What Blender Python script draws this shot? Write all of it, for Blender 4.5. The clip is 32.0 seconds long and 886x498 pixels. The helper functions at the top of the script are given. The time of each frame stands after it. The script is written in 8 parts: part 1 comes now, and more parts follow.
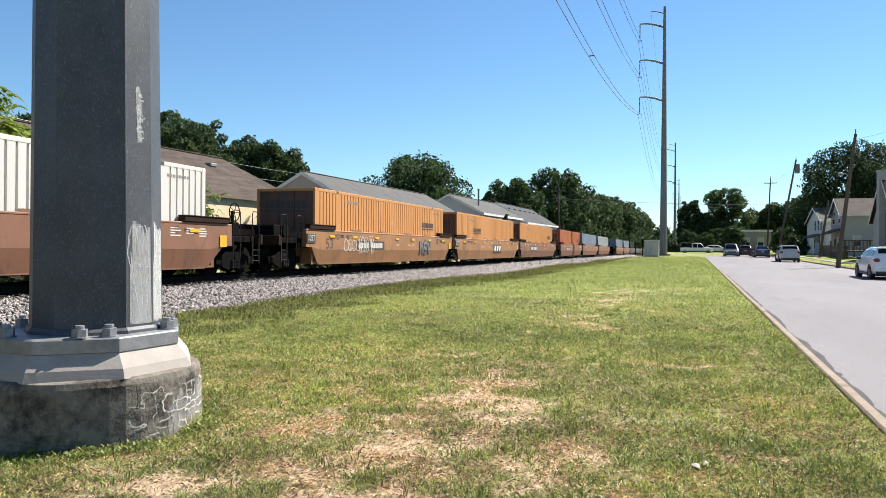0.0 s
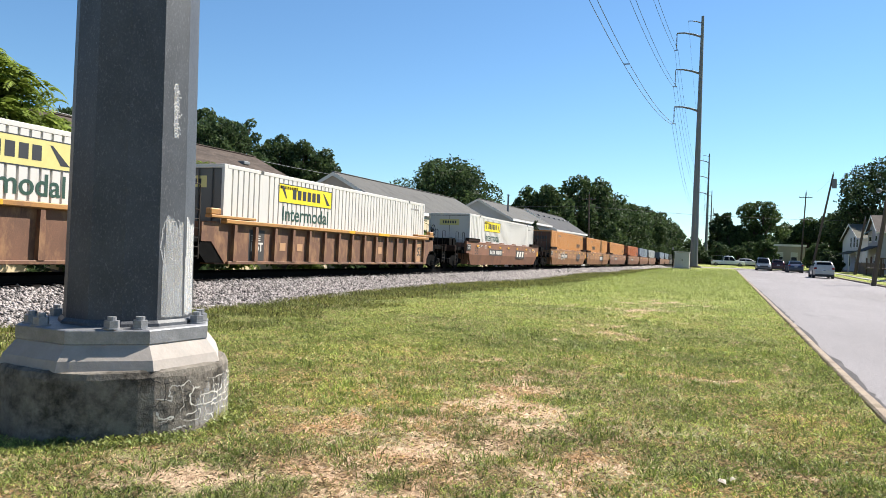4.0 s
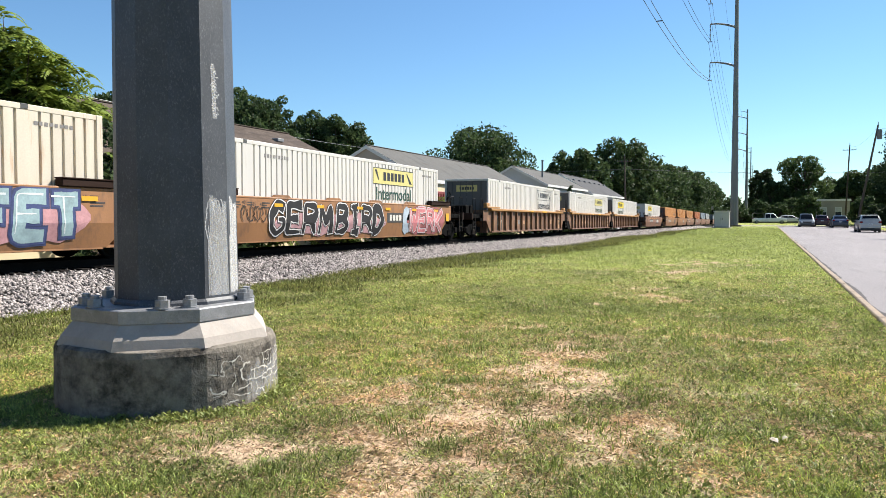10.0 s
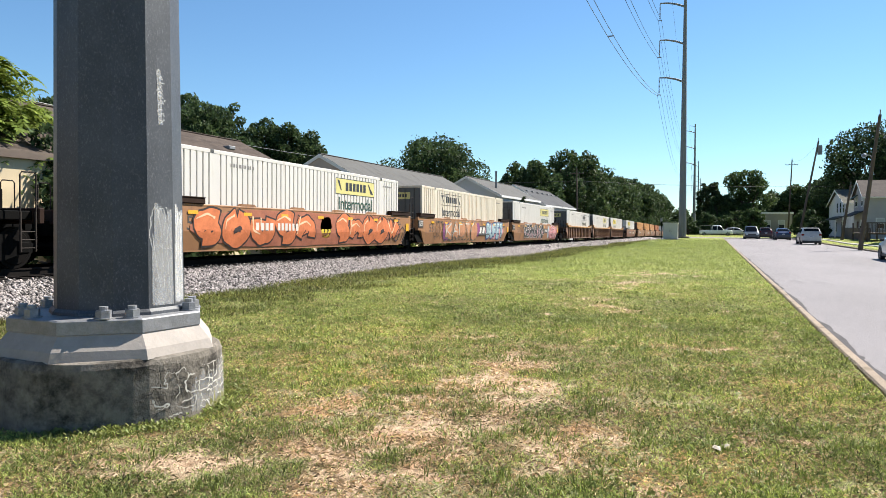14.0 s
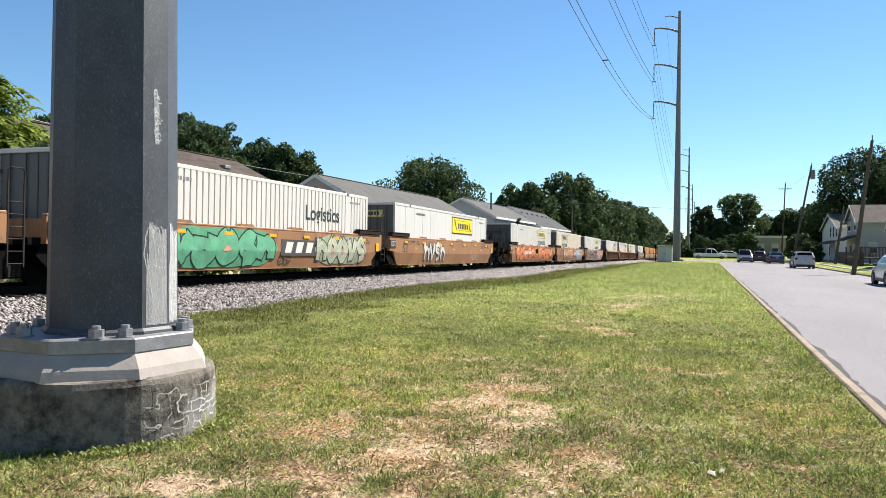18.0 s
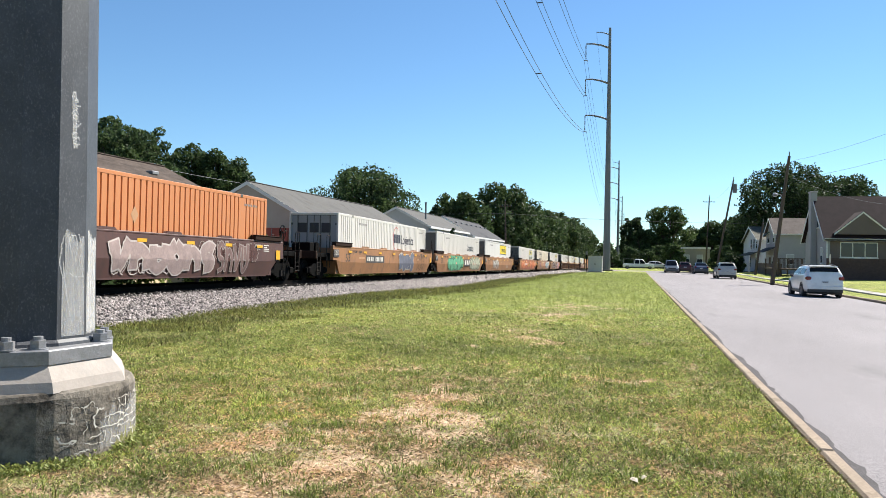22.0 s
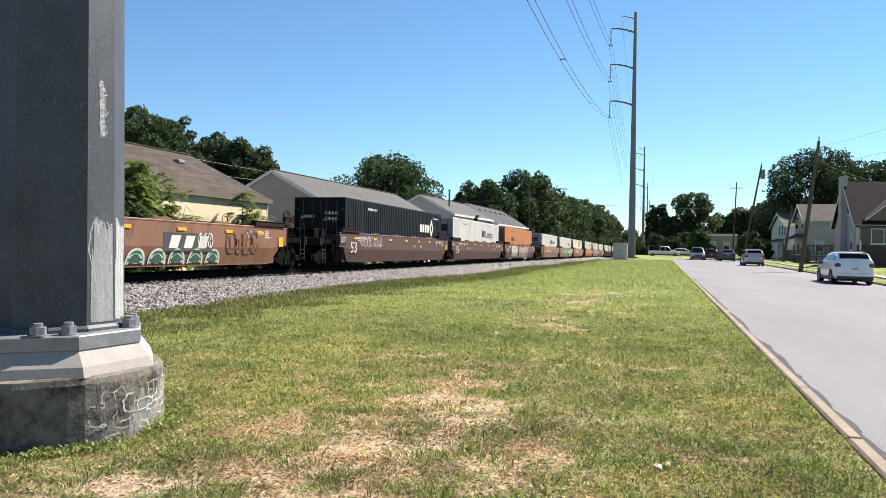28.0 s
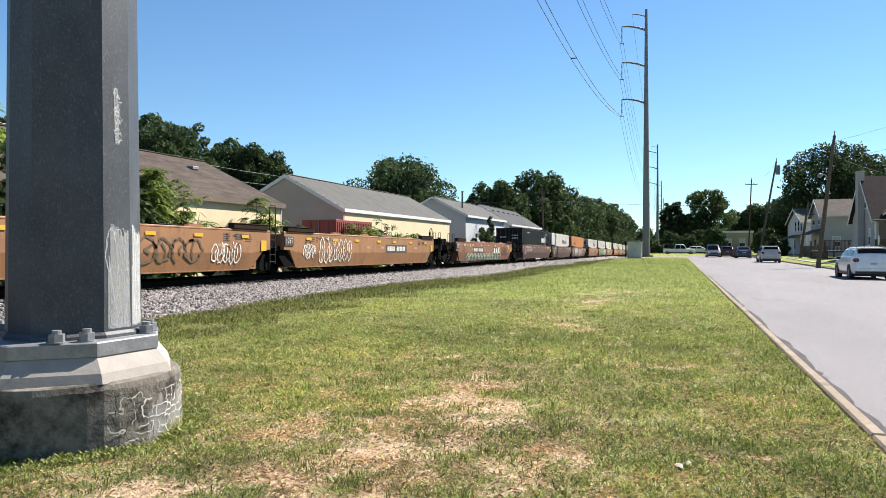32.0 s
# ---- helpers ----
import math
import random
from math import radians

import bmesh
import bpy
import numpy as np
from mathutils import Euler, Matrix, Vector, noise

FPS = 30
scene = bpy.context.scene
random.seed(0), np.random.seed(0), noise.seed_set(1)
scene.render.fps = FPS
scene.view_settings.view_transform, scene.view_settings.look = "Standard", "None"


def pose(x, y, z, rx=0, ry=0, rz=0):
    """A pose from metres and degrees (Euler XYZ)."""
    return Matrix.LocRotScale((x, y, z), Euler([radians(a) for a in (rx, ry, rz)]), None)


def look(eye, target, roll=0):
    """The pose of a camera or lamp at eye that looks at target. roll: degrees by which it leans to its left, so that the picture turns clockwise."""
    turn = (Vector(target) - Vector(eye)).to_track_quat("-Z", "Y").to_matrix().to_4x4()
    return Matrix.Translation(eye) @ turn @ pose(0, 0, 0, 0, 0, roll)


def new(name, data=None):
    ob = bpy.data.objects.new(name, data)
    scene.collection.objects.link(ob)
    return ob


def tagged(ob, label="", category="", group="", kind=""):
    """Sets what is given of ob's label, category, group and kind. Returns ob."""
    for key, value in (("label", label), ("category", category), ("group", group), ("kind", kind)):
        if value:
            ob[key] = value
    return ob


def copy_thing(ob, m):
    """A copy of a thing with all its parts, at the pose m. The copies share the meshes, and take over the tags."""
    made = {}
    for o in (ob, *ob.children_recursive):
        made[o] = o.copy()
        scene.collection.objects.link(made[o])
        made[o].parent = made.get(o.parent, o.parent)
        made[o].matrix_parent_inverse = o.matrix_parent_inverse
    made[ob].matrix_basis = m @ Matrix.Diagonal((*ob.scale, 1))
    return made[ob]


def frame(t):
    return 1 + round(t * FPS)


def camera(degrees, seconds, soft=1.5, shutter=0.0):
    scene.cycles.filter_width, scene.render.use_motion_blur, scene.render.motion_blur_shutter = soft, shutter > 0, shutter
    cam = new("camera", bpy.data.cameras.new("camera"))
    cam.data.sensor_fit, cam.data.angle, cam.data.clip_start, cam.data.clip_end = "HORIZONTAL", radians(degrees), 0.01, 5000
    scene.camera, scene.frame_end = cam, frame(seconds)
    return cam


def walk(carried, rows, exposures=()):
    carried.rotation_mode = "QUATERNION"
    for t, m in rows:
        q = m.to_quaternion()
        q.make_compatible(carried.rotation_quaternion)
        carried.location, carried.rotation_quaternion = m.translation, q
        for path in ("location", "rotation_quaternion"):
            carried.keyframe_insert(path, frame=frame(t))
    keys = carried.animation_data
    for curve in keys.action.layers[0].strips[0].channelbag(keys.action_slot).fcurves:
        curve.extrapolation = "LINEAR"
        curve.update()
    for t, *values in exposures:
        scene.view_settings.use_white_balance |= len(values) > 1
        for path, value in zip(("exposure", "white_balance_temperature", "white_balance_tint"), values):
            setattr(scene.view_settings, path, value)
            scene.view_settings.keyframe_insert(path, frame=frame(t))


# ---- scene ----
# ---------------- camera ----------------
cam = camera(60.87, 32.0, soft=0.8)
WAY = [  # seconds, x, y, z, yaw, pitch, roll
    (0.0, -0.009, -0.016, 1.597, 17.95, -0.44, 0.24),
    (0.5, -0.008, -0.016, 1.597, 18.20, -0.40, 0.54),
    (1.0, -0.006, -0.015, 1.597, 18.08, -0.32, 0.94),
    (1.5, -0.004, -0.013, 1.597, 17.71, -0.23, 1.40),
    (2.0, -0.005, -0.012, 1.597, 17.36, -0.19, 1.76),
    (2.5, -0.008, -0.012, 1.597, 17.40, -0.23, 2.02),
    (3.0, -0.012, -0.011, 1.595, 18.04, -0.26, 2.08),
    (3.5, -0.015, -0.011, 1.594, 19.06, -0.20, 2.11),
    (4.5, -0.030, -0.020, 1.591, 20.55, -0.18, 2.05),
    (5.5, -0.041, -0.030, 1.590, 20.40, -0.33, 1.86),
    (6.0, -0.036, -0.028, 1.592, 19.80, -0.66, 1.59),
    (6.5, -0.030, -0.028, 1.595, 19.54, -0.97, 1.15),
    (7.0, -0.030, -0.030, 1.593, 19.93, -1.18, 0.54),
    (7.5, -0.041, -0.035, 1.589, 20.75, -1.38, 0.13),
    (8.0, -0.051, -0.038, 1.589, 21.70, -1.65, -0.22),
    (8.5, -0.054, -0.036, 1.588, 22.41, -1.96, -0.36),
    (9.0, -0.057, -0.035, 1.588, 22.73, -2.26, -0.37),
    (9.5, -0.058, -0.036, 1.589, 22.78, -2.46, -0.31),
    (10.0, -0.059, -0.036, 1.589, 22.74, -2.52, -0.21),
    (10.5, -0.057, -0.034, 1.589, 22.54, -2.41, -0.01),
    (11.0, -0.051, -0.029, 1.590, 22.07, -2.20, 0.25),
    (11.5, -0.044, -0.023, 1.591, 21.29, -1.99, 0.42),
    (12.0, -0.038, -0.016, 1.591, 20.36, -1.84, 0.46),
    (12.5, -0.034, -0.011, 1.590, 19.58, -1.87, 0.39),
    (13.0, -0.031, -0.008, 1.589, 19.17, -1.95, 0.28),
    (13.5, -0.030, -0.010, 1.589, 19.11, -1.95, 0.18),
    (14.0, -0.031, -0.015, 1.591, 19.25, -1.77, 0.22),
    (14.5, -0.033, -0.019, 1.593, 19.36, -1.43, 0.31),
    (15.0, -0.032, -0.020, 1.595, 19.34, -1.06, 0.44),
    (15.5, -0.030, -0.019, 1.595, 19.16, -0.76, 0.59),
    (16.5, -0.034, -0.022, 1.596, 19.25, -0.42, 0.68),
    (17.5, -0.040, -0.025, 1.598, 19.26, -0.22, 0.69),
    (18.0, -0.034, -0.018, 1.598, 18.86, -0.18, 0.69),
    (18.5, -0.025, -0.007, 1.598, 18.05, -0.16, 0.66),
    (19.0, -0.020, -0.000, 1.600, 17.08, -0.05, 0.72),
    (19.5, -0.017, 0.001, 1.600, 16.33, 0.03, 0.69),
    (20.0, -0.014, 0.002, 1.600, 15.82, 0.10, 0.65),
    (20.5, -0.010, 0.002, 1.599, 15.34, 0.16, 0.61),
    (21.0, -0.004, 0.003, 1.601, 14.77, 0.25, 0.66),
    (21.5, 0.002, 0.004, 1.604, 14.21, 0.44, 0.79),
    (22.0, 0.005, 0.003, 1.604, 13.92, 0.60, 1.01),
    (22.5, 0.004, 0.002, 1.602, 14.05, 0.62, 1.20),
    (23.0, 0.001, -0.002, 1.601, 14.60, 0.50, 1.30),
    (23.5, 0.001, -0.006, 1.602, 15.27, 0.37, 1.28),
    (24.0, 0.003, -0.006, 1.603, 15.85, 0.27, 1.12),
    (24.5, 0.004, -0.007, 1.604, 16.18, 0.23, 0.99),
    (25.0, 0.002, -0.009, 1.604, 16.18, 0.24, 1.06),
    (25.5, 0.001, -0.011, 1.603, 15.93, 0.26, 1.25),
    (26.5, 0.006, -0.006, 1.601, 15.35, 0.08, 1.24),
    (27.5, 0.012, -0.001, 1.598, 15.32, -0.16, 1.09),
    (28.0, 0.012, -0.001, 1.596, 15.71, -0.38, 0.89),
    (28.5, 0.011, -0.001, 1.594, 16.18, -0.66, 0.78),
    (29.0, 0.008, -0.001, 1.593, 16.56, -0.87, 0.64),
    (29.5, 0.005, 0.001, 1.594, 16.86, -0.97, 0.36),
    (30.0, 0.004, 0.007, 1.595, 17.10, -0.94, -0.01),
    (30.5, 0.001, 0.013, 1.595, 17.25, -0.81, -0.31),
    (31.0, -0.002, 0.014, 1.595, 17.24, -0.62, -0.38),
    (31.5, -0.003, 0.014, 1.593, 17.06, -0.47, -0.28),
    (32.0, -0.003, 0.016, 1.590, 16.75, -0.25, -0.06),
]


def view(x, y, z, yaw, pitch, roll):
    return pose(x, y, z, 90 + pitch, 0, yaw) @ pose(0, 0, 0, 0, 0, roll)


walk(cam, [(r[0], view(*r[1:])) for r in WAY], exposures=[(0.0, 1.32), (32.0, 1.32)])

# ---------------- light ----------------
SUN_DIR = Vector((0.574, 0.819, 0.0)).normalized()
SUN_EL = radians(46)
world = bpy.data.worlds.new("sky")
scene.world = world
world.use_nodes = True
wn = world.node_tree
sky = wn.nodes.new("ShaderNodeTexSky")
sky.sky_type = "NISHITA"
sky.sun_disc = False
sky.sun_elevation = SUN_EL
sky.sun_rotation = math.atan2(SUN_DIR.x, SUN_DIR.y)
sky.air_density, sky.dust_density, sky.ozone_density = 1.0, 0.0, 3.0
wn.nodes["Background"].inputs[1].default_value = 0.053
tint = wn.nodes.new("ShaderNodeMix")
tint.data_type, tint.blend_type = "RGBA", "MULTIPLY"
tint.inputs[0].default_value = 1.0
tint.inputs[7].default_value = (0.775, 1.0, 1.13, 1.0)
wn.links.new(sky.outputs[0], tint.inputs[6])
wn.links.new(tint.outputs[2], wn.nodes["Background"].inputs[0])
sun = new("sun", bpy.data.lights.new("sun", "SUN"))
sun.data.energy, sun.data.angle, sun.data.color = 5.0, radians(0.55), (1.0, 0.95, 0.87)
toward = SUN_DIR * math.cos(SUN_EL) + Vector((0, 0, math.sin(SUN_EL)))
sun.matrix_basis = look(Vector((0, 0, 60)) + toward * 40, (0, 0, 60))

# ---------------- small mesh and material kit ----------------
rng = random.Random(7)


class Geo:
    """Collects verts and faces of one part."""

    def __init__(self):
        self.v, self.f = [], []

    def add(self, verts, faces):
        n = len(self.v)
        self.v += [tuple(p) for p in verts]
        self.f += [tuple(i + n for i in q) for q in faces]
        return self

    def box(self, x0, x1, y0, y1, z0, z1, b=0.0):
        if b <= 0:
            return self.add([(x, y, z) for z in (z0, z1) for y in (y0, y1) for x in (x0, x1)],
                            [(0, 2, 3, 1), (4, 5, 7, 6), (0, 1, 5, 4), (2, 6, 7, 3), (0, 4, 6, 2), (1, 3, 7, 5)])
        lo, hi = (x0, y0, z0), (x1, y1, z1)
        vs, idx = [], {}
        for sx in (0, 1):
            for sy in (0, 1):
                for sz in (0, 1):
                    s = (sx, sy, sz)
                    for a in range(3):
                        p = [(hi[k] if s[k] else lo[k]) + (0 if k == a else (-b if s[k] else b)) for k in range(3)]
                        idx[(s, a)] = len(vs)
                        vs.append(p)
        fs = []
        for a in range(3):
            u, w = (a + 1) % 3, (a + 2) % 3
            for side in (0, 1):
                q = []
                for i, j in ((0, 0), (1, 0), (1, 1), (0, 1)):
                    s = [0, 0, 0]
                    s[a], s[u], s[w] = side, i, j
                    q.append(idx[(tuple(s), a)])
                fs.append(q if side else q[::-1])
        for a in range(3):
            u, w = (a + 1) % 3, (a + 2) % 3
            for i in (0, 1):
                for j in (0, 1):
                    s0, s1 = [0, 0, 0], [0, 0, 0]
                    s0[u] = s1[u] = i
                    s0[w] = s1[w] = j
                    s1[a] = 1
                    q = [idx[(tuple(s0), u)], idx[(tuple(s1), u)], idx[(tuple(s1), w)], idx[(tuple(s0), w)]]
                    fs.append(q if i == j else q[::-1])
        for s in [(i, j, k) for i in (0, 1) for j in (0, 1) for k in (0, 1)]:
            q = [idx[(s, 0)], idx[(s, 1)], idx[(s, 2)]]
            fs.append(q if sum(s) % 2 else q[::-1])
        return self.add(vs, fs)

    def cyl(self, p0, p1, r0, r1=None, n=8, caps=True, turn=0.0):
        r1 = r0 if r1 is None else r1
        p0, p1 = Vector(p0), Vector(p1)
        d = (p1 - p0).normalized()
        u = d.cross(Vector((0, 0, 1)) if abs(d.z) < 0.9 else Vector((1, 0, 0))).normalized()
        w = d.cross(u)
        vs = []
        for p, r in ((p0, r0), (p1, r1)):
            for k in range(n):
                a = 2 * math.pi * k / n + turn
                vs.append(p + u * (r * math.cos(a)) + w * (r * math.sin(a)))
        fs = [(k, k + n, (k + 1) % n + n, (k + 1) % n) for k in range(n)]
        if caps:
            fs += [tuple(range(n)), tuple(range(2 * n - 1, n - 1, -1))]
        return self.add(vs, fs)

    def tube(self, pts, r, n=6):
        """A round bar swept along points, in one piece."""
        pts = [Vector(p) for p in pts]
        vs = []
        for i, p in enumerate(pts):
            d = (pts[min(i + 1, len(pts) - 1)] - pts[max(i - 1, 0)]).normalized()
            u = d.cross(Vector((0.31, 0.2, 0.93)) if abs(d.z) < 0.85 else Vector((0.93, 0.3, 0.1))).normalized()
            w = d.cross(u)
            vs += [p + u * (r * math.cos(2 * math.pi * k / n)) + w * (r * math.sin(2 * math.pi * k / n)) for k in range(n)]
        fs = [(i * n + k, (i + 1) * n + k, (i + 1) * n + (k + 1) % n, i * n + (k + 1) % n) for i in range(len(pts) - 1) for k in range(n)]
        fs += [tuple(range(n)), tuple((len(pts) - 1) * n + k for k in range(n))[::-1]]
        return self.add(vs, fs)

    def ring(self, profile, n, cx=0.0, cy=0.0, turn=0.0, close=True):
        """Turns a profile of (radius, z) round the z axis."""
        vs, fs = [], []
        for r, z in profile:
            for k in range(n):
                a = 2 * math.pi * k / n + turn
                vs.append((cx + r * math.cos(a), cy + r * math.sin(a), z))
        for j in range(len(profile) - 1):
            for k in range(n):
                fs.append((j * n + k, j * n + (k + 1) % n, (j + 1) * n + (k + 1) % n, (j + 1) * n + k))
        if close:
            fs.append(tuple((len(profile) - 1) * n + k for k in range(n)))
        return self.add(vs, fs)

    def wheel(self, x0, x1, y, z, r, n=20, hub=0.12):
        """A disc about an axis along x with a raised rim."""
        prof = [(x0, hub), (x0, r * 0.8), (x0 - 0.02, r * 0.84), (x0 - 0.02, r), (x1, r), (x1, hub)]
        vs, fs = [], []
        for px, pr in prof:
            for k in range(n):
                a = 2 * math.pi * k / n
                vs.append((px, y + pr * math.cos(a), z + pr * math.sin(a)))
        m = len(prof)
        for j in range(m):
            for k in range(n):
                fs.append((j * n + k, j * n + (k + 1) % n, ((j + 1) % m) * n + (k + 1) % n, ((j + 1) % m) * n + k))
        return self.add(vs, fs)

    def poly_x(self, pts, x0, x1):
        """Extrudes a polygon of (y, z) from x0 to x1."""
        n = len(pts)
        vs = [(x0, y, z) for y, z in pts] + [(x1, y, z) for y, z in pts]
        fs = [tuple(range(n))[::-1], tuple(range(n, 2 * n))]
        fs += [(k, (k + 1) % n, (k + 1) % n + n, k + n) for k in range(n)]
        return self.add(vs, fs)

    def flat_x(self, pts, x):
        n = len(pts)
        return self.add([(x, y, z) for y, z in pts], [tuple(range(n))])

    def rect_x(self, x, y0, y1, z0, z1):
        return self.add([(x, y0, z0), (x, y1, z0), (x, y1, z1), (x, y0, z1)], [(0, 1, 2, 3)])

    def rect_y(self, y, x0, x1, z0, z1):
        return self.add([(x0, y, z0), (x1, y, z0), (x1, y, z1), (x0, y, z1)], [(0, 1, 2, 3)])

    def mesh(self, name, material, smooth=False):
        me = bpy.data.meshes.new(name)
        me.from_pydata(self.v, [], self.f)
        if smooth:
            me.polygons.foreach_set("use_smooth", [True] * len(me.polygons))
        me.materials.append(material)
        me.update()
        return me


def part(name, g, material, parent=None, label="", smooth=False):
    ob = new(name, g.mesh(name, material, smooth) if isinstance(g, Geo) else g)
    ob.parent = parent
    return tagged(ob, label)


def thing(name, label, category, group="", kind="", at=None):
    ob = tagged(new(name), label, category, group, kind)
    ob.empty_display_size = 0.2
    if at is not None:
        ob.matrix_basis = at
    return ob


def node(nt, kind, **values):
    nd = nt.nodes.new(kind)
    for key, value in values.items():
        nd.inputs[key].default_value = value
    return nd


def rgb(c):
    return (c[0], c[1], c[2], 1.0)


def scaled(c, k):
    return (c[0] * k, c[1] * k, c[2] * k, 1.0)


def mat(name, col, rough=0.6, metal=0.0, var=0.15, scale=2.0, bump=0.15, fine=40.0, stain=None, amount=0.4, stain_scale=1.0,
        stretch=(1, 1, 1), rnd=0.0, island=False, spec=0.5, sheen=0.0):
    """A procedural surface: base colour varied at two scales, stains of a second colour, fine relief."""
    m = bpy.data.materials.new(name)
    m.use_nodes = True
    nt = m.node_tree
    bs = nt.nodes["Principled BSDF"]
    bs.inputs["Roughness"].default_value, bs.inputs["Metallic"].default_value = rough, metal
    bs.inputs["Specular IOR Level"].default_value = spec
    tc = nt.nodes.new("ShaderNodeTexCoord")
    mp = nt.nodes.new("ShaderNodeMapping")
    mp.inputs["Scale"].default_value = stretch
    nt.links.new(tc.outputs["Object"], mp.inputs["Vector"])
    big = node(nt, "ShaderNodeTexNoise", Scale=scale, Detail=5.0, Roughness=0.6)
    small = node(nt, "ShaderNodeTexNoise", Scale=fine, Detail=4.0, Roughness=0.65)
    nt.links.new(mp.outputs[0], big.inputs["Vector"])
    nt.links.new(tc.outputs["Object"], small.inputs["Vector"])
    ramp = nt.nodes.new("ShaderNodeValToRGB")
    ramp.color_ramp.elements[0].position, ramp.color_ramp.elements[1].position = 0.3, 0.7
    ramp.color_ramp.elements[0].color, ramp.color_ramp.elements[1].color = scaled(col, 1 - var), scaled(col, 1 + var)
    nt.links.new(big.outputs["Fac"], ramp.inputs["Fac"])
    out = ramp.outputs["Color"]
    mixf = node(nt, "ShaderNodeMix")
    mixf.data_type, mixf.blend_type = "RGBA", "MULTIPLY"
    mixf.inputs[0].default_value = 1.0
    r2 = nt.nodes.new("ShaderNodeValToRGB")
    r2.color_ramp.elements[0].position, r2.color_ramp.elements[1].position = 0.25, 0.75
    r2.color_ramp.elements[0].color, r2.color_ramp.elements[1].color = (1 - var * 0.8,) * 3 + (1,), (1 + var * 0.5,) * 3 + (1,)
    nt.links.new(small.outputs["Fac"], r2.inputs["Fac"])
    nt.links.new(out, mixf.inputs[6])
    nt.links.new(r2.outputs["Color"], mixf.inputs[7])
    out = mixf.outputs[2]
    if stain:
        st = node(nt, "ShaderNodeTexNoise", Scale=stain_scale, Detail=7.0, Roughness=0.7)
        nt.links.new(mp.outputs[0], st.inputs["Vector"])
        r3 = nt.nodes.new("ShaderNodeValToRGB")
        r3.color_ramp.elements[0].position, r3.color_ramp.elements[1].position = 0.66 - 0.3 * amount, 0.8 - 0.25 * amount
        nt.links.new(st.outputs["Fac"], r3.inputs["Fac"])
        mx = node(nt, "ShaderNodeMix")
        mx.data_type = "RGBA"
        nt.links.new(r3.outputs["Color"], mx.inputs[0])
        nt.links.new(out, mx.inputs[6])
        mx.inputs[7].default_value = rgb(stain)
        out = mx.outputs[2]
    if rnd:
        src = nt.nodes.new("ShaderNodeNewGeometry").outputs["Random Per Island"] if island else nt.nodes.new("ShaderNodeObjectInfo").outputs["Random"]
        mr = node(nt, "ShaderNodeMapRange")
        mr.inputs["To Min"].default_value, mr.inputs["To Max"].default_value = 1 - rnd, 1 + rnd
        nt.links.new(src, mr.inputs["Value"])
        hs = nt.nodes.new("ShaderNodeHueSaturation")
        nt.links.new(mr.outputs[0], hs.inputs["Value"])
        nt.links.new(out, hs.inputs["Color"])
        out = hs.outputs["Color"]
    nt.links.new(out, bs.inputs["Base Color"])
    if bump:
        bp = node(nt, "ShaderNodeBump", Strength=bump, Distance=0.02)
        nt.links.new(small.outputs["Fac"], bp.inputs["Height"])
        nt.links.new(bp.outputs[0], bs.inputs["Normal"])
    return m


def leaf_mat(name, col, rnd=0.45, gloss=0.25, drift=0.0, sheer=0.35, warm=1.35):
    m = bpy.data.materials.new(name)
    m.use_nodes = True
    nt = m.node_tree
    bs = nt.nodes["Principled BSDF"]
    bs.inputs["Roughness"].default_value = 0.55 if gloss < 0.4 else 0.42
    bs.inputs["Specular IOR Level"].default_value = gloss
    ge = nt.nodes.new("ShaderNodeNewGeometry")
    mr = node(nt, "ShaderNodeMapRange")
    mr.inputs["To Min"].default_value, mr.inputs["To Max"].default_value = 1 - rnd, 1 + rnd
    nt.links.new(ge.outputs["Random Per Island"], mr.inputs["Value"])
    tc = nt.nodes.new("ShaderNodeTexCoord")
    nz = node(nt, "ShaderNodeTexNoise", Scale=0.35, Detail=3.0)
    nt.links.new(tc.outputs["Object"], nz.inputs["Vector"])
    ramp = nt.nodes.new("ShaderNodeValToRGB")
    ramp.color_ramp.elements[0].position, ramp.color_ramp.elements[1].position = 0.3, 0.7
    ramp.color_ramp.elements[0].color = scaled(col, 0.75)
    ramp.color_ramp.elements[1].color = (col[0] * warm, col[1] * 1.2, col[2] * 0.9, 1)
    nt.links.new(nz.outputs["Fac"], ramp.inputs["Fac"])
    hs = nt.nodes.new("ShaderNodeHueSaturation")
    nt.links.new(mr.outputs[0], hs.inputs["Value"])
    if drift:
        # yellower or greener from blade to blade, apart from its lightness
        stir = node(nt, "ShaderNodeMath")
        stir.operation = "PINGPONG"
        nt.links.new(ge.outputs["Random Per Island"], stir.inputs[0])
        stir.inputs[1].default_value = 0.137
        hue = node(nt, "ShaderNodeMapRange")
        hue.inputs["From Max"].default_value = 0.137
        hue.inputs["To Min"].default_value, hue.inputs["To Max"].default_value = 0.5 - drift, 0.5 + drift
        nt.links.new(stir.outputs[0], hue.inputs["Value"])
        nt.links.new(hue.outputs[0], hs.inputs["Hue"])
    nt.links.new(ramp.outputs["Color"], hs.inputs["Color"])
    nt.links.new(hs.outputs["Color"], bs.inputs["Base Color"])
    tr = nt.nodes.new("ShaderNodeBsdfTranslucent")
    nt.links.new(hs.outputs["Color"], tr.inputs["Color"])
    ms = node(nt, "ShaderNodeMixShader")
    ms.inputs[0].default_value = sheer
    nt.links.new(bs.outputs[0], ms.inputs[1])
    nt.links.new(tr.outputs[0], ms.inputs[2])
    nt.links.new(ms.outputs[0], nt.nodes["Material Output"].inputs["Surface"])
    return m


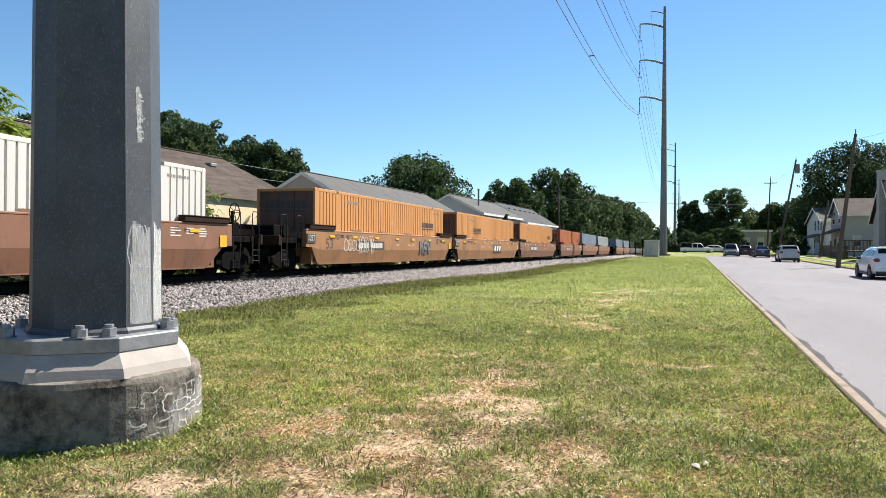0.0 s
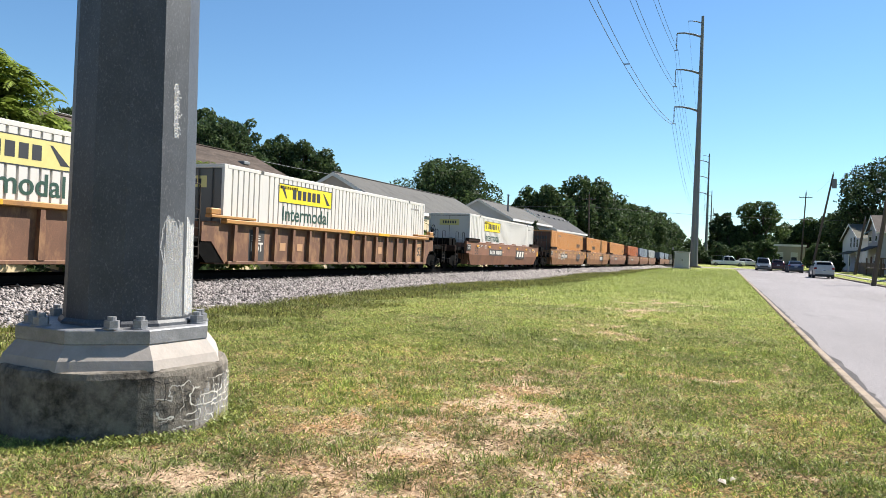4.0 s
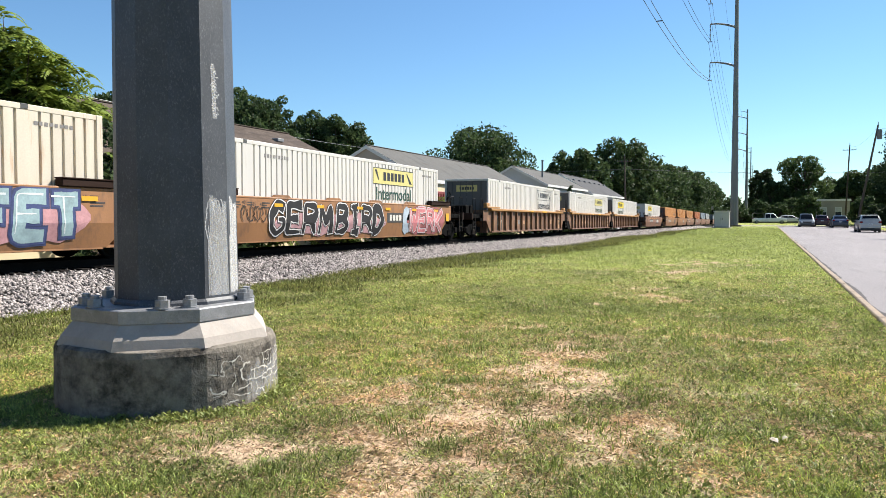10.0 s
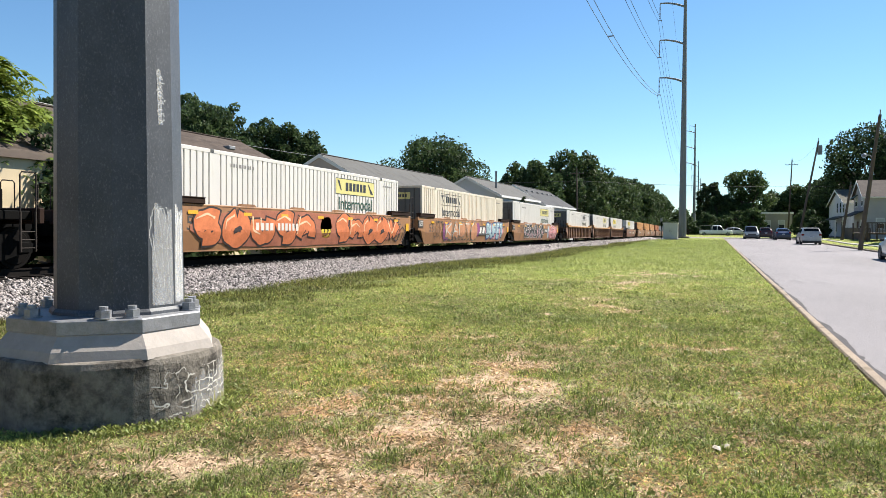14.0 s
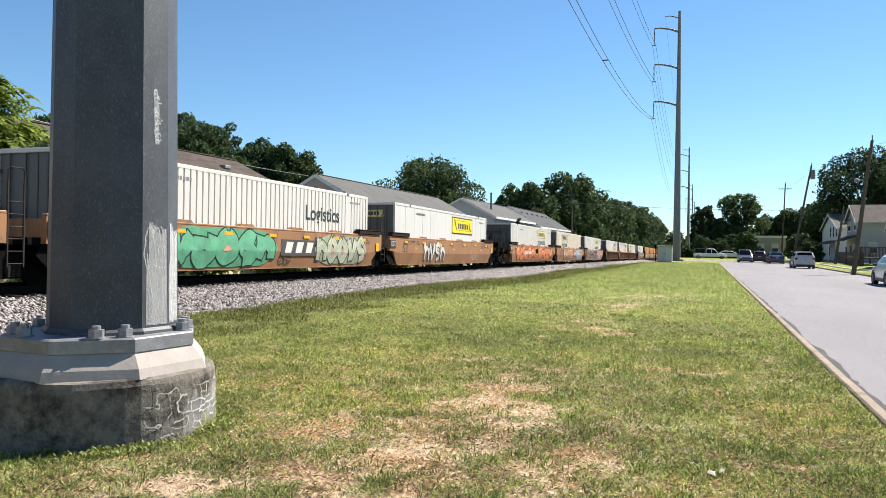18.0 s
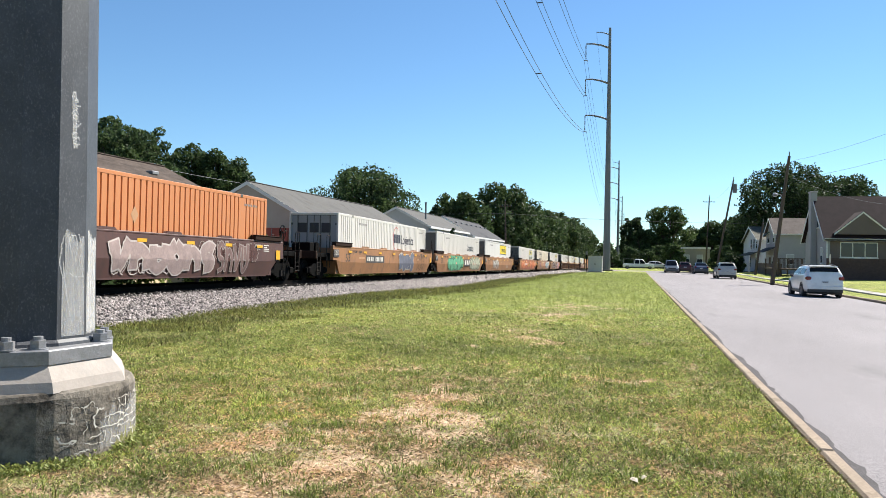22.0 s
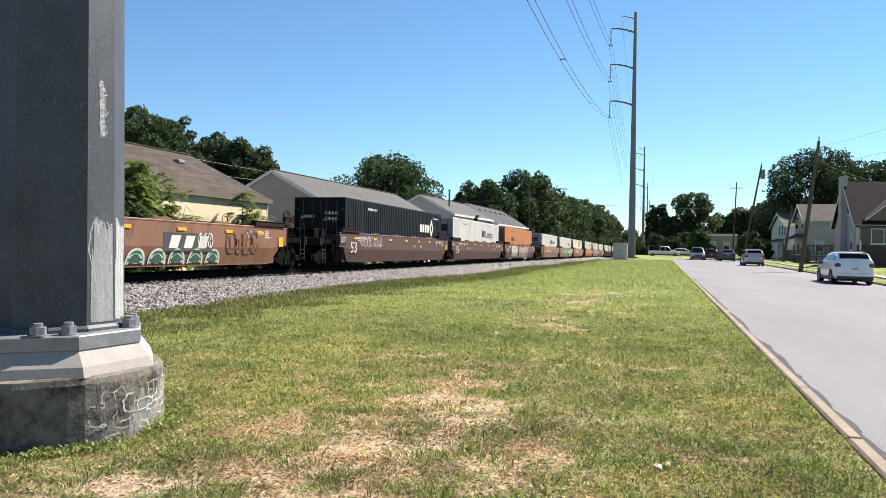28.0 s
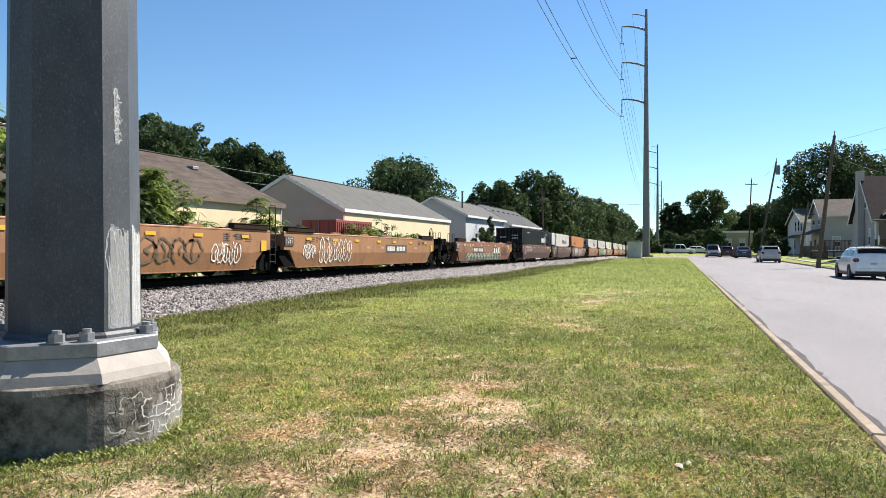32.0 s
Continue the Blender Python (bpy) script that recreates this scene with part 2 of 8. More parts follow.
def plain(name, col, rough=0.5, metal=0.0, spec=0.5):
    return mat(name, col, rough, metal, var=0.08, scale=3.0, bump=0.03, fine=30.0, spec=spec)


def lettering(text, height, fat=0.0):
    """The outline of a word in the built-in font: verts in the plane and faces, and its width."""
    cu = bpy.data.curves.new("word", "FONT")
    cu.body, cu.size, cu.offset = text, height / 0.7, fat
    ob = bpy.data.objects.new("word", cu)
    scene.collection.objects.link(ob)
    dg = bpy.context.evaluated_depsgraph_get()
    me = ob.evaluated_get(dg).to_mesh()
    vs = [(v.co.x, v.co.y) for v in me.vertices]
    fs = [tuple(p.vertices) for p in me.polygons]
    ob.evaluated_get(dg).to_mesh_clear()
    bpy.data.objects.remove(ob)
    bpy.data.curves.remove(cu)
    w = max(v[0] for v in vs)
    return vs, fs, w


def word_x(g, text, height, x, y, z, width=None, bold=0.0):
    """Writes on a plane that faces +x, reading along +y."""
    vs, fs, w = lettering(text, height, bold)
    k = (width / w) if width else 1.0
    return g.add([(x, y + a * k, z + b) for a, b in vs], fs)


# ---------------- materials of the place ----------------
M_ASPHALT = mat("asphalt", (0.208, 0.194, 0.198), 0.9, var=0.10, scale=0.35, bump=0.35, fine=140, stain=(0.135, 0.128, 0.130), amount=0.25, stain_scale=0.5, stretch=(1, 0.25, 1), spec=0.12)


def speckle(m, scale, lo, hi):
    """Salt-and-pepper grain of the aggregate over a material's colour."""
    nt = m.node_tree
    base = nt.nodes["Principled BSDF"].inputs["Base Color"]
    src = base.links[0].from_socket
    tc = nt.nodes.new("ShaderNodeTexCoord")
    nz = node(nt, "ShaderNodeTexNoise", Scale=scale, Detail=3.0, Roughness=0.8)
    nt.links.new(tc.outputs["Object"], nz.inputs["Vector"])
    mr = node(nt, "ShaderNodeMapRange")
    mr.inputs["From Min"].default_value, mr.inputs["From Max"].default_value = 0.36, 0.64
    mr.inputs["To Min"].default_value, mr.inputs["To Max"].default_value = lo, hi
    nt.links.new(nz.outputs["Fac"], mr.inputs["Value"])
    mx = node(nt, "ShaderNodeMix")
    mx.data_type, mx.blend_type = "RGBA", "MULTIPLY"
    mx.inputs[0].default_value = 1.0
    nt.links.new(src, mx.inputs[6])
    nt.links.new(mr.outputs[0], mx.inputs[7])
    nt.links.new(mx.outputs[2], base)


speckle(M_ASPHALT, 75.0, 0.62, 1.38)
M_TAR = mat("gutter_asphalt", (0.078, 0.073, 0.075), 0.9, var=0.2, scale=1.5, bump=0.4, fine=90, spec=0.12)
speckle(M_TAR, 75.0, 0.7, 1.3)
M_KERB = mat("kerb_concrete", (0.295, 0.235, 0.178), 0.9, var=0.3, scale=1.2, bump=0.5, fine=50, stain=(0.12, 0.095, 0.065), amount=0.5, stain_scale=2.4, spec=0.12)
M_WALK = mat("pavement_concrete", (0.288, 0.269, 0.243), 0.9, var=0.12, scale=0.7, bump=0.3, fine=60)
M_CONC = mat("weathered_concrete", (0.195, 0.172, 0.144), 0.92, var=0.3, scale=3.0, bump=0.5, fine=26, stain=(0.042, 0.037, 0.031), amount=0.66, stain_scale=2.6, spec=0.12)
M_GROUT = mat("grout", (0.315, 0.278, 0.245), 0.9, var=0.10, scale=4, bump=0.14, fine=30, stain=(0.275, 0.253, 0.230), amount=0.3, stain_scale=5)
M_STEEL = mat("weathered_galvanised_steel", (0.053, 0.057, 0.065), 0.5, metal=0.0, var=0.3, scale=2.4, bump=0.14, fine=110, stain=(0.120, 0.125, 0.134), amount=0.42, stain_scale=62.0, stretch=(1, 1, 0.6), spec=0.35)
M_BOLT = mat("galvanised_bolt", (0.247, 0.247, 0.255), 0.5, metal=0.5, var=0.2, scale=9, bump=0.25, fine=60)
M_FARSTEEL = mat("far_steel", (0.16, 0.165, 0.17), 0.6, metal=0.2, var=0.1, scale=0.4, bump=0.0)


def chalk_material(cover=0.8):
    """Dry white paint rubbed so thin that the steel shows through its gaps."""
    m = plain("chalk_paint", (0.60, 0.60, 0.59), 0.9)
    nt = m.node_tree
    tc = nt.nodes.new("ShaderNodeTexCoord")
    nz = node(nt, "ShaderNodeTexNoise", Scale=140.0, Detail=5.0, Roughness=0.7)
    nt.links.new(tc.outputs["Object"], nz.inputs["Vector"])
    mr = node(nt, "ShaderNodeMapRange")
    mr.inputs["From Min"].default_value, mr.inputs["From Max"].default_value = 0.36, 0.60
    mr.inputs["To Max"].default_value = cover
    nt.links.new(nz.outputs["Fac"], mr.inputs["Value"])
    nt.links.new(mr.outputs[0], nt.nodes["Principled BSDF"].inputs["Alpha"])
    return m


M_CHALK = chalk_material()
# rubbed chalk, its cover raised to paint the sunlit flats brighter
M_RUBBED_LIT = chalk_material(0.42)
M_WIRE = plain("wire", (0.05, 0.055, 0.06), 0.5)
# rails and ties near black: the shade under the train is in their colour
M_RAIL = mat("shaded_rail_steel", (0.012, 0.010, 0.009), 0.8, metal=0.0, var=0.2, scale=3, bump=0.1, spec=0.05)
M_TIE = mat("shaded_creosoted_timber", (0.013, 0.011, 0.010), 0.9, var=0.3, scale=4, bump=0.5, fine=30, spec=0.05)
M_STONE = mat("ballast_stone", (0.224, 0.198, 0.185), 0.9, var=0.25, scale=6, bump=0.3, fine=40, rnd=0.9, island=True)
# same stone, but near black to paint shade under the train
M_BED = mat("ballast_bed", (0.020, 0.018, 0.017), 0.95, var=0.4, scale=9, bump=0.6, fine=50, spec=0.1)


def track_z(s):
    """Height of the foot of the wells above the street's level, along the railway."""
    return 1.009 - 0.009 * s


def smooth(a, b, v):
    k = min(1.0, max(0.0, (v - a) / (b - a)))
    return k * k * (3 - 2 * k)


def ground_z(x, y):
    toe = track_z(max(-420, min(y, 420))) - 0.28 - 0.60
    k = smooth(-4.5, -11.0, x)
    z = toe * k
    if x > 10.5:
        z += 0.25 * smooth(11.5, 15.5, x)
    z += 0.05 * math.sin(0.31 * x + 0.17 * y) * smooth(3, 12, abs(x - 2)) * smooth(260, 100, abs(y))
    return z


BARE = [(-3.22, 10.36, .3, .8), (-2.32, 8.74, .3, 1), (-2.01, 8.17, .36, 1), (-1.68, 8.15, .3, .7), (-2.58, 7.33, .27, .9), (-2.22, 6.72, .32, 1.1),
        (-1.95, 6.28, .34, 1.2), (-2.14, 6.08, .3, 1), (-1.94, 5.58, .3, 1.1), (-2.07, 5.14, .3, 1.1), (-2.1, 4.82, .32, 1.2), (-2.2, 4.53, .32, 1.2),
        (-1.84, 5.07, .26, .9), (-2.28, 9.89, .3, .8), (-3.11, 5.9, .26, .6), (-2.86, 6.04, .26, .6), (-2.68, 6.39, .26, .7), (-2.96, 4.56, .3, 1),
        (-2.97, 4.28, .3, 1.1), (-3.19, 4.24, .28, 1), (-.87, 6.02, .26, .8), (-.8, 5.67, .25, .9), (-.88, 5.24, .25, .9), (-.72, 6.65, .24, .5),
        (-.08, 10.19, .4, .6), (.58, 6.16, .17, .8), (.42, 6.24, .18, .8), (-2.36, 21.73, 1.3, .7), (-1.88, 26.0, 1.5, .8), (-1.73, 14.9, .7, .6),
        (-2.5, 16.4, .7, .5), (-.59, 10.25, .3, .5), (-2.22, 10.73, .3, .5), (-2.12, 7.43, .25, .7)]


def bare(x, y):
    """How worn the turf is, 0 to 1."""
    wx = x + 0.35 * noise.noise((x * 0.9, y * 0.9, 11.0)) + 0.12 * noise.noise((x * 3.0, y * 3.0, 2.0))
    wy = y + 0.5 * noise.noise((x * 0.8, y * 0.8, 17.0)) + 0.15 * noise.noise((x * 3.0, y * 3.0, 8.0))
    v = 0.0
    for a, b, r, w in BARE:
        v += w * math.exp(-((wx - a) ** 2 + (wy - b) ** 2) / (1.75 * r * r))
    v += 0.22 * math.exp(-((wx + 2.2) / 1.1) ** 2 - ((wy - 6.3) / 2.6) ** 2) + 0.35 * math.exp(-((wx + 2.0) / .8) ** 2 - ((wy - 18.0) / 9.0) ** 2)
    n = noise.noise((x * 1.7, y * 1.7, 0.0)) * 0.5 + noise.noise((x * 4.6, y * 4.6, 3.0)) * 0.55 + noise.noise((x * 10.0, y * 10.0, 6.0)) * 0.5
    near = smooth(16.0, 4.0, y) * smooth(-6.5, -3.0, x) * smooth(2.2, 0.2, x)
    return smooth(0.34, 0.84, min(1.2, v) * 0.66 + n * 1.45 + 0.13 * near)


def speckle_field(x, y, freq, seed):
    """Smooth value noise from 0 to 1 for arrays of places."""
    lat = np.random.RandomState(seed).rand(128, 128)
    a, b = np.asarray(x) * freq + 511.3, np.asarray(y) * freq + 317.7
    i, j = np.floor(a).astype(int), np.floor(b).astype(int)
    u, v = a - i, b - j
    u, v = u * u * (3 - 2 * u), v * v * (3 - 2 * v)
    i0, i1, j0, j1 = i % 128, (i + 1) % 128, j % 128, (j + 1) % 128
    return lat[j0, i0] * (1 - u) * (1 - v) + lat[j0, i1] * u * (1 - v) + lat[j1, i0] * (1 - u) * v + lat[j1, i1] * u * v


def thinness(x, y):
    """How gappy the turf is: trodden and parched near the pole and the street corner, close farther off."""
    x, y = np.asarray(x), np.asarray(y)
    k = np.clip((13.5 - y) / 7.0, 0, 1)
    return k * (.55 + .45 * np.clip((x + 6.5) / 3.0, 0, 1) * np.clip((.7 - x) / 1.6, .12, 1))


GX, GY, GS = -8.0, 2.4, 0.07
WORN = np.array([[bare(GX + GS * i, GY + GS * j) for i in range(144)] for j in range(452)])


def worn_at(x, y):
    """The worn mask looked up for arrays of places."""
    i, j = (np.asarray(x) - GX) / GS, (np.asarray(y) - GY) / GS
    ok = (i >= 0) & (i < 142) & (j >= 0) & (j < 450)
    i, j = np.clip(i, 0, 142), np.clip(j, 0, 450)
    a, b = i.astype(int), j.astype(int)
    u, v = i - a, j - b
    w = WORN[b, a] * (1 - u) * (1 - v) + WORN[b, a + 1] * u * (1 - v) + WORN[b + 1, a] * (1 - u) * v + WORN[b + 1, a + 1] * u * v
    return np.where(ok, w, 0.0)


def grass_material():
    m = bpy.data.materials.new("turf")
    m.use_nodes = True
    nt = m.node_tree
    bs = nt.nodes["Principled BSDF"]
    bs.inputs["Roughness"].default_value = 0.95
    bs.inputs["Specular IOR Level"].default_value = 0.1
    tc = nt.nodes.new("ShaderNodeTexCoord")

    def nz(scale, detail=5.0, rough=0.6):
        n = node(nt, "ShaderNodeTexNoise", Scale=scale, Detail=detail, Roughness=rough)
        nt.links.new(tc.outputs["Object"], n.inputs["Vector"])
        return n

    def ramp(src, a, b, ca, cb):
        r = nt.nodes.new("ShaderNodeValToRGB")
        r.color_ramp.elements[0].position, r.color_ramp.elements[1].position = a, b
        r.color_ramp.elements[0].color, r.color_ramp.elements[1].color = rgb(ca), rgb(cb)
        nt.links.new(src, r.inputs["Fac"])
        return r.outputs["Color"]

    def mix(fac, a, b, kind="MIX"):
        mx = node(nt, "ShaderNodeMix")
        mx.data_type, mx.blend_type = "RGBA", kind
        if isinstance(fac, float):
            mx.inputs[0].default_value = fac
        else:
            nt.links.new(fac, mx.inputs[0])
        for i, c in ((6, a), (7, b)):
            if isinstance(c, tuple):
                mx.inputs[i].default_value = rgb(c)
            else:
                nt.links.new(c, mx.inputs[i])
        return mx.outputs[2]

    green = ramp(nz(0.22).outputs["Fac"], 0.32, 0.68, (0.182, 0.208, 0.053), (0.288, 0.312, 0.080))
    dry = ramp(nz(1.1, 6.0, 0.7).outputs["Fac"], 0.54, 0.76, (0, 0, 0), (1, 1, 1))
    base = mix(dry, green, (0.33, 0.275, 0.15))
    lush = ramp(nz(0.7, 5.0, 0.65).outputs["Fac"], 0.54, 0.70, (0, 0, 0), (1, 1, 1))
    base = mix(lush, base, (0.14, 0.17, 0.052))
    # near-black speckle paints the shade in the gaps between blades
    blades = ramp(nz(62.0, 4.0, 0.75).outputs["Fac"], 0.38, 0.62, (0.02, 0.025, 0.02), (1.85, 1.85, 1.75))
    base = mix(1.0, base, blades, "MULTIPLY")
    mown = ramp(nz(3.2, 6.0, 0.75).outputs["Fac"], 0.36, 0.64, (0.62, 0.64, 0.62), (1.30, 1.28, 1.25))
    base = mix(1.0, base, mown, "MULTIPLY")
    # unmown, half-dead growth along the foot of the ballast
    split = nt.nodes.new("ShaderNodeSeparateXYZ")
    nt.links.new(tc.outputs["Object"], split.inputs[0])
    sway = nt.nodes.new("ShaderNodeMath")
    sway.operation = "MULTIPLY_ADD"
    nt.links.new(nz(0.8, 6.0, 0.7).outputs["Fac"], sway.inputs[0])
    sway.inputs[1].default_value = 3.2
    nt.links.new(split.outputs["X"], sway.inputs[2])
    rough = node(nt, "ShaderNodeMapRange")
    rough.inputs["From Min"].default_value, rough.inputs["From Max"].default_value = -6.0, -7.4
    nt.links.new(sway.outputs[0], rough.inputs["Value"])
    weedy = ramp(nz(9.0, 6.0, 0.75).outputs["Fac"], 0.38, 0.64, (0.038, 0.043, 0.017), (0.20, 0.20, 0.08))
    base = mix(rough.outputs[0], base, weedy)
    # brown thatch where the turf has thinned; its darkest grain paints shaded gaps
    thatch = ramp(nz(0.55, 6.0, 0.72).outputs["Fac"], 0.54, 0.70, (0, 0, 0), (0.4, 0.4, 0.4))
    near = nt.nodes.new("ShaderNodeAttribute")
    near.attribute_name = "thin"
    thatch = mix(1.0, thatch, near.outputs["Fac"], "ADD")
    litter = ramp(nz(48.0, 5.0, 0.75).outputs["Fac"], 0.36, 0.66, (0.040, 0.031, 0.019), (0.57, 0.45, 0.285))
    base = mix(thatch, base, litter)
    att = nt.nodes.new("ShaderNodeAttribute")
    att.attribute_name = "bare"
    soil = ramp(nz(14.0, 6.0, 0.7).outputs["Fac"], 0.34, 0.62, (0.22, 0.145, 0.09), (0.66, 0.49, 0.33))
    clay = ramp(nz(1.4, 4.0, 0.6).outputs["Fac"], 0.50, 0.66, (0, 0, 0), (0.75, 0.75, 0.75))
    soil = mix(clay, soil, (0.38, 0.21, 0.115))
    frayed = nt.nodes.new("ShaderNodeMath")
    frayed.operation = "MULTIPLY_ADD"
    nt.links.new(nz(17.0, 5.0, 0.7).outputs["Fac"], frayed.inputs[0])
    frayed.inputs[1].default_value = 1.3
    nt.links.new(att.outputs["Fac"], frayed.inputs[2])
    rim = node(nt, "ShaderNodeMapRange")
    rim.inputs["From Min"].default_value, rim.inputs["From Max"].default_value = 1.02, 1.42
    nt.links.new(frayed.outputs[0], rim.inputs["Value"])
    edge = rim.outputs[0]
    base = mix(edge, base, soil)
    nt.links.new(base, bs.inputs["Base Color"])
    bp = node(nt, "ShaderNodeBump", Strength=0.9, Distance=0.05)
    nt.links.new(nz(30.0, 4.0, 0.7).outputs["Fac"], bp.inputs["Height"])
    nt.links.new(bp.outputs[0], bs.inputs["Normal"])
    return m


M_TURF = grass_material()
KERB_L, KERB_R, LEAN = 1.53, 10.35, 0.0055   # kerb lines: x = KERB + LEAN * y


def span(*stops):
    """Grid lines: (value, step) pairs, each step used from its value up to the next one."""
    out = []
    for (a, st), (b, _) in zip(stops, stops[1:]):
        n = max(1, round((b - a) / st))
        out += [a + (b - a) * k / n for k in range(n)]
    return out + [stops[-1][0]]


def sheet(name, us, ys, height, material, label, category, lean=LEAN, worn=False):
    vs = []
    for y in ys:
        for u in us:
            x = u + lean * max(-100, min(y, 400))
            vs.append((x, y, height(x, y, u)))
    n = len(us)
    fs = [(j * n + i, j * n + i + 1, (j + 1) * n + i + 1, (j + 1) * n + i) for j in range(len(ys) - 1) for i in range(n - 1)]
    me = bpy.data.meshes.new(name)
    me.from_pydata(vs, [], fs)
    me.polygons.foreach_set("use_smooth", [True] * len(fs))
    me.materials.append(material)
    if worn:
        at = me.attributes.new("bare", "FLOAT", "POINT")
        at.data.foreach_set("value", worn_at([v[0] for v in vs], [v[1] for v in vs]))
        at = me.attributes.new("thin", "FLOAT", "POINT")
        at.data.foreach_set("value", np.clip(thinness([v[0] for v in vs], [v[1] for v in vs]), 0, 1) * .8)
    return tagged(new(name, me), label, category, "", "structure")


def turf_height(x, y, u):
    z = ground_z(x, y)
    if KERB_L + 0.01 < u < KERB_R + 0.15 and y < 119.0:
        z = -0.3
    elif -7 < x < 2 and 2 < y < 16:
        z += 0.018 * noise.noise((x * 2.1, y * 2.1, 5.0))
    return z


US = span((-900, 60), (-60, 8), (-30, 1.5), (-18, 0.7), (-7, 0.11), (1.45, 0.08), (1.53, 1)) + span((1.55, 2), (10.49, 1)) + span((10.5, 0.8), (17, 4), (60, 60), (900, 1))
YS = span((-420, 50), (-120, 10), (-10, 1.5), (2, 0.11), (16, 0.5), (40, 2), (119, 1), (120, 4), (200, 20), (420, 150), (2200, 1))
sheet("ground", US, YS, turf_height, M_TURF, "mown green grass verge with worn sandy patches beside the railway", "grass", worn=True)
sheet("road", span((KERB_L + 0.17, 1.4), (KERB_R, 1)), span((-120, 10), (-20, 2), (112, 1)), lambda x, y, u: -0.075 + 0.05 * math.sin(math.pi * (u - 1.7) / 8.7), M_ASPHALT,
      "pale grey sun-bleached asphalt street between concrete kerbs", "road")
sheet("cross_street", span((-30, 1.5), (60, 1)), span((112, 0.8), (119.5, 1)), lambda x, y, u: (ground_z(x, y) if not KERB_L - 1 < u < KERB_R + 1 else 0.0) - 0.02 + 0.03 * smooth(112, 113, y) + (0.06 if u < -2 or u > 12 else 0), M_ASPHALT,
      "grey asphalt cross street over the railway", "road", lean=0.0)

# darker scalloped asphalt in the gutter
vs, fs, y = [], [], -20.0
while y < 60:
    u = KERB_L + 0.172
    wide = 0.13 + 0.09 * noise.noise((y * 0.35, 0.0, 4.0)) + 0.07 * noise.noise((y * 1.1, 3.0, 4.0)) + 0.04 * noise.noise((y * 4.3, 7.0, 4.0)) - 0.05 * smooth(30, 60, y)
    for a in (u, u + max(0.02, wide)):
        vs.append((a + LEAN * y, y, -0.075 + 0.05 * math.sin(math.pi * (a - 1.7) / 8.7) + 0.005))
    y += 0.12
fs = [(2 * k, 2 * k + 1, 2 * k + 3, 2 * k + 2) for k in range(len(vs) // 2 - 1)]
gutter = bpy.data.meshes.new("gutter")
gutter.from_pydata(vs, [], fs)
gutter.materials.append(M_TAR)
tagged(new("gutter", gutter), "dark scalloped asphalt edge along the kerb", "gutter", "", "structure")
# kerbs in cast lengths
for side, u0, y_end, lab in (("kerb", KERB_L, 112, "low pinkish concrete kerb along the grass verge"), ("kerb", KERB_R, 112, "low concrete kerb along the pavement")):
    k = thing("kerb", lab, "kerb", kind="structure")
    y, i = -20.0, 0
    while y < y_end:
        ln = 3.0
        g = Geo().box(u0 + 0.02, u0 + 0.15, y + 0.006, y + ln - 0.006, -0.28, 0.035 + rng.uniform(-0.008, 0.008), 0.02)
        g.v = [(a + LEAN * b, b, c) for a, b, c in g.v]
        part("kerb_stone", g, M_KERB, k)
        y += ln
pv = thing("pavement", "pale concrete pavement slabs in front of the houses", "pavement", kind="structure")
for i in range(60):
    y = 20 + i * 1.6
    g = Geo().box(12.2, 13.5, y, y + 1.585, -0.15, ground_z(12.8, y) + 0.05, 0.012)
    g.v = [(a + LEAN * b, b, c) for a, b, c in g.v]
    part("slab", g, M_WALK, pv)

# ---------------- railway ----------------
TX = -15.08          # centre line of the near track
bed_us = [-20.5, -18.2, -17.4, -13.0, -12.9, -11.2, -10.6]


def bed_height(x, y, u):
    rail = track_z(y) - 0.28
    prof = {-20.5: -0.75, -18.2: -0.5, -17.4: -0.2, -13.0: -0.2, -12.9: -0.21, -11.2: -0.60, -10.6: -0.68}
    return rail + prof[u]


sheet("ballast_bed", bed_us, span((-350, 10), (430, 1)), bed_height, M_BED, "crushed stone ballast bank under the track, coloured near black for the train's shade", "ballast", lean=0.0)


def stones(name, n, y0, y1, size, seed, label):
    r = np.random.RandomState(seed)
    # mostly on the shoulder that faces the street
    u = r.rand(n)
    x = np.where(r.rand(n) < 0.93, -12.98 + 2.15 * u, -17.0 + 4.0 * u)
    y = y0 + (y1 - y0) * r.rand(n) ** 1.5
    base = 1.009 - 0.009 * y - 0.28
    z = base + np.where(x < -13.0, -0.2, -0.21 - (x + 12.9) / 1.7 * 0.39)
    z = np.where(x > -11.2, base - 0.6 - (x + 11.2) / 0.6 * 0.08, z)
    sc = size * (0.6 + 0.8 * r.rand(n)) * (1 + y / 70.0)
    shape = np.array([(1, 0, 0), (-1, 0, 0), (0, 1, 0), (0, -1, 0), (0, 0, 1), (0, 0, -1)], float)
    tri = np.array([(0, 2, 4), (2, 1, 4), (1, 3, 4), (3, 0, 4), (2, 0, 5), (1, 2, 5), (3, 1, 5), (0, 3, 5)])
    v = shape[None] * (0.6 + 0.7 * r.rand(n, 6, 1)) + 0.25 * (r.rand(n, 6, 3) - 0.5)
    a = r.rand(n) * 6.28
    c, s = np.cos(a)[:, None], np.sin(a)[:, None]
    vx, vy = v[..., 0] * c - v[..., 1] * s, v[..., 0] * s + v[..., 1] * c
    v = np.stack([vx, vy, v[..., 2] * 0.75], -1) * sc[:, None, None] + np.stack([x, y, z + 0.3 * sc], -1)[:, None]
    f = (tri[None] + 6 * np.arange(n)[:, None, None]).reshape(-1, 3)
    return numpy_mesh(name, v.reshape(-1, 3), f, M_STONE, label, "ballast")


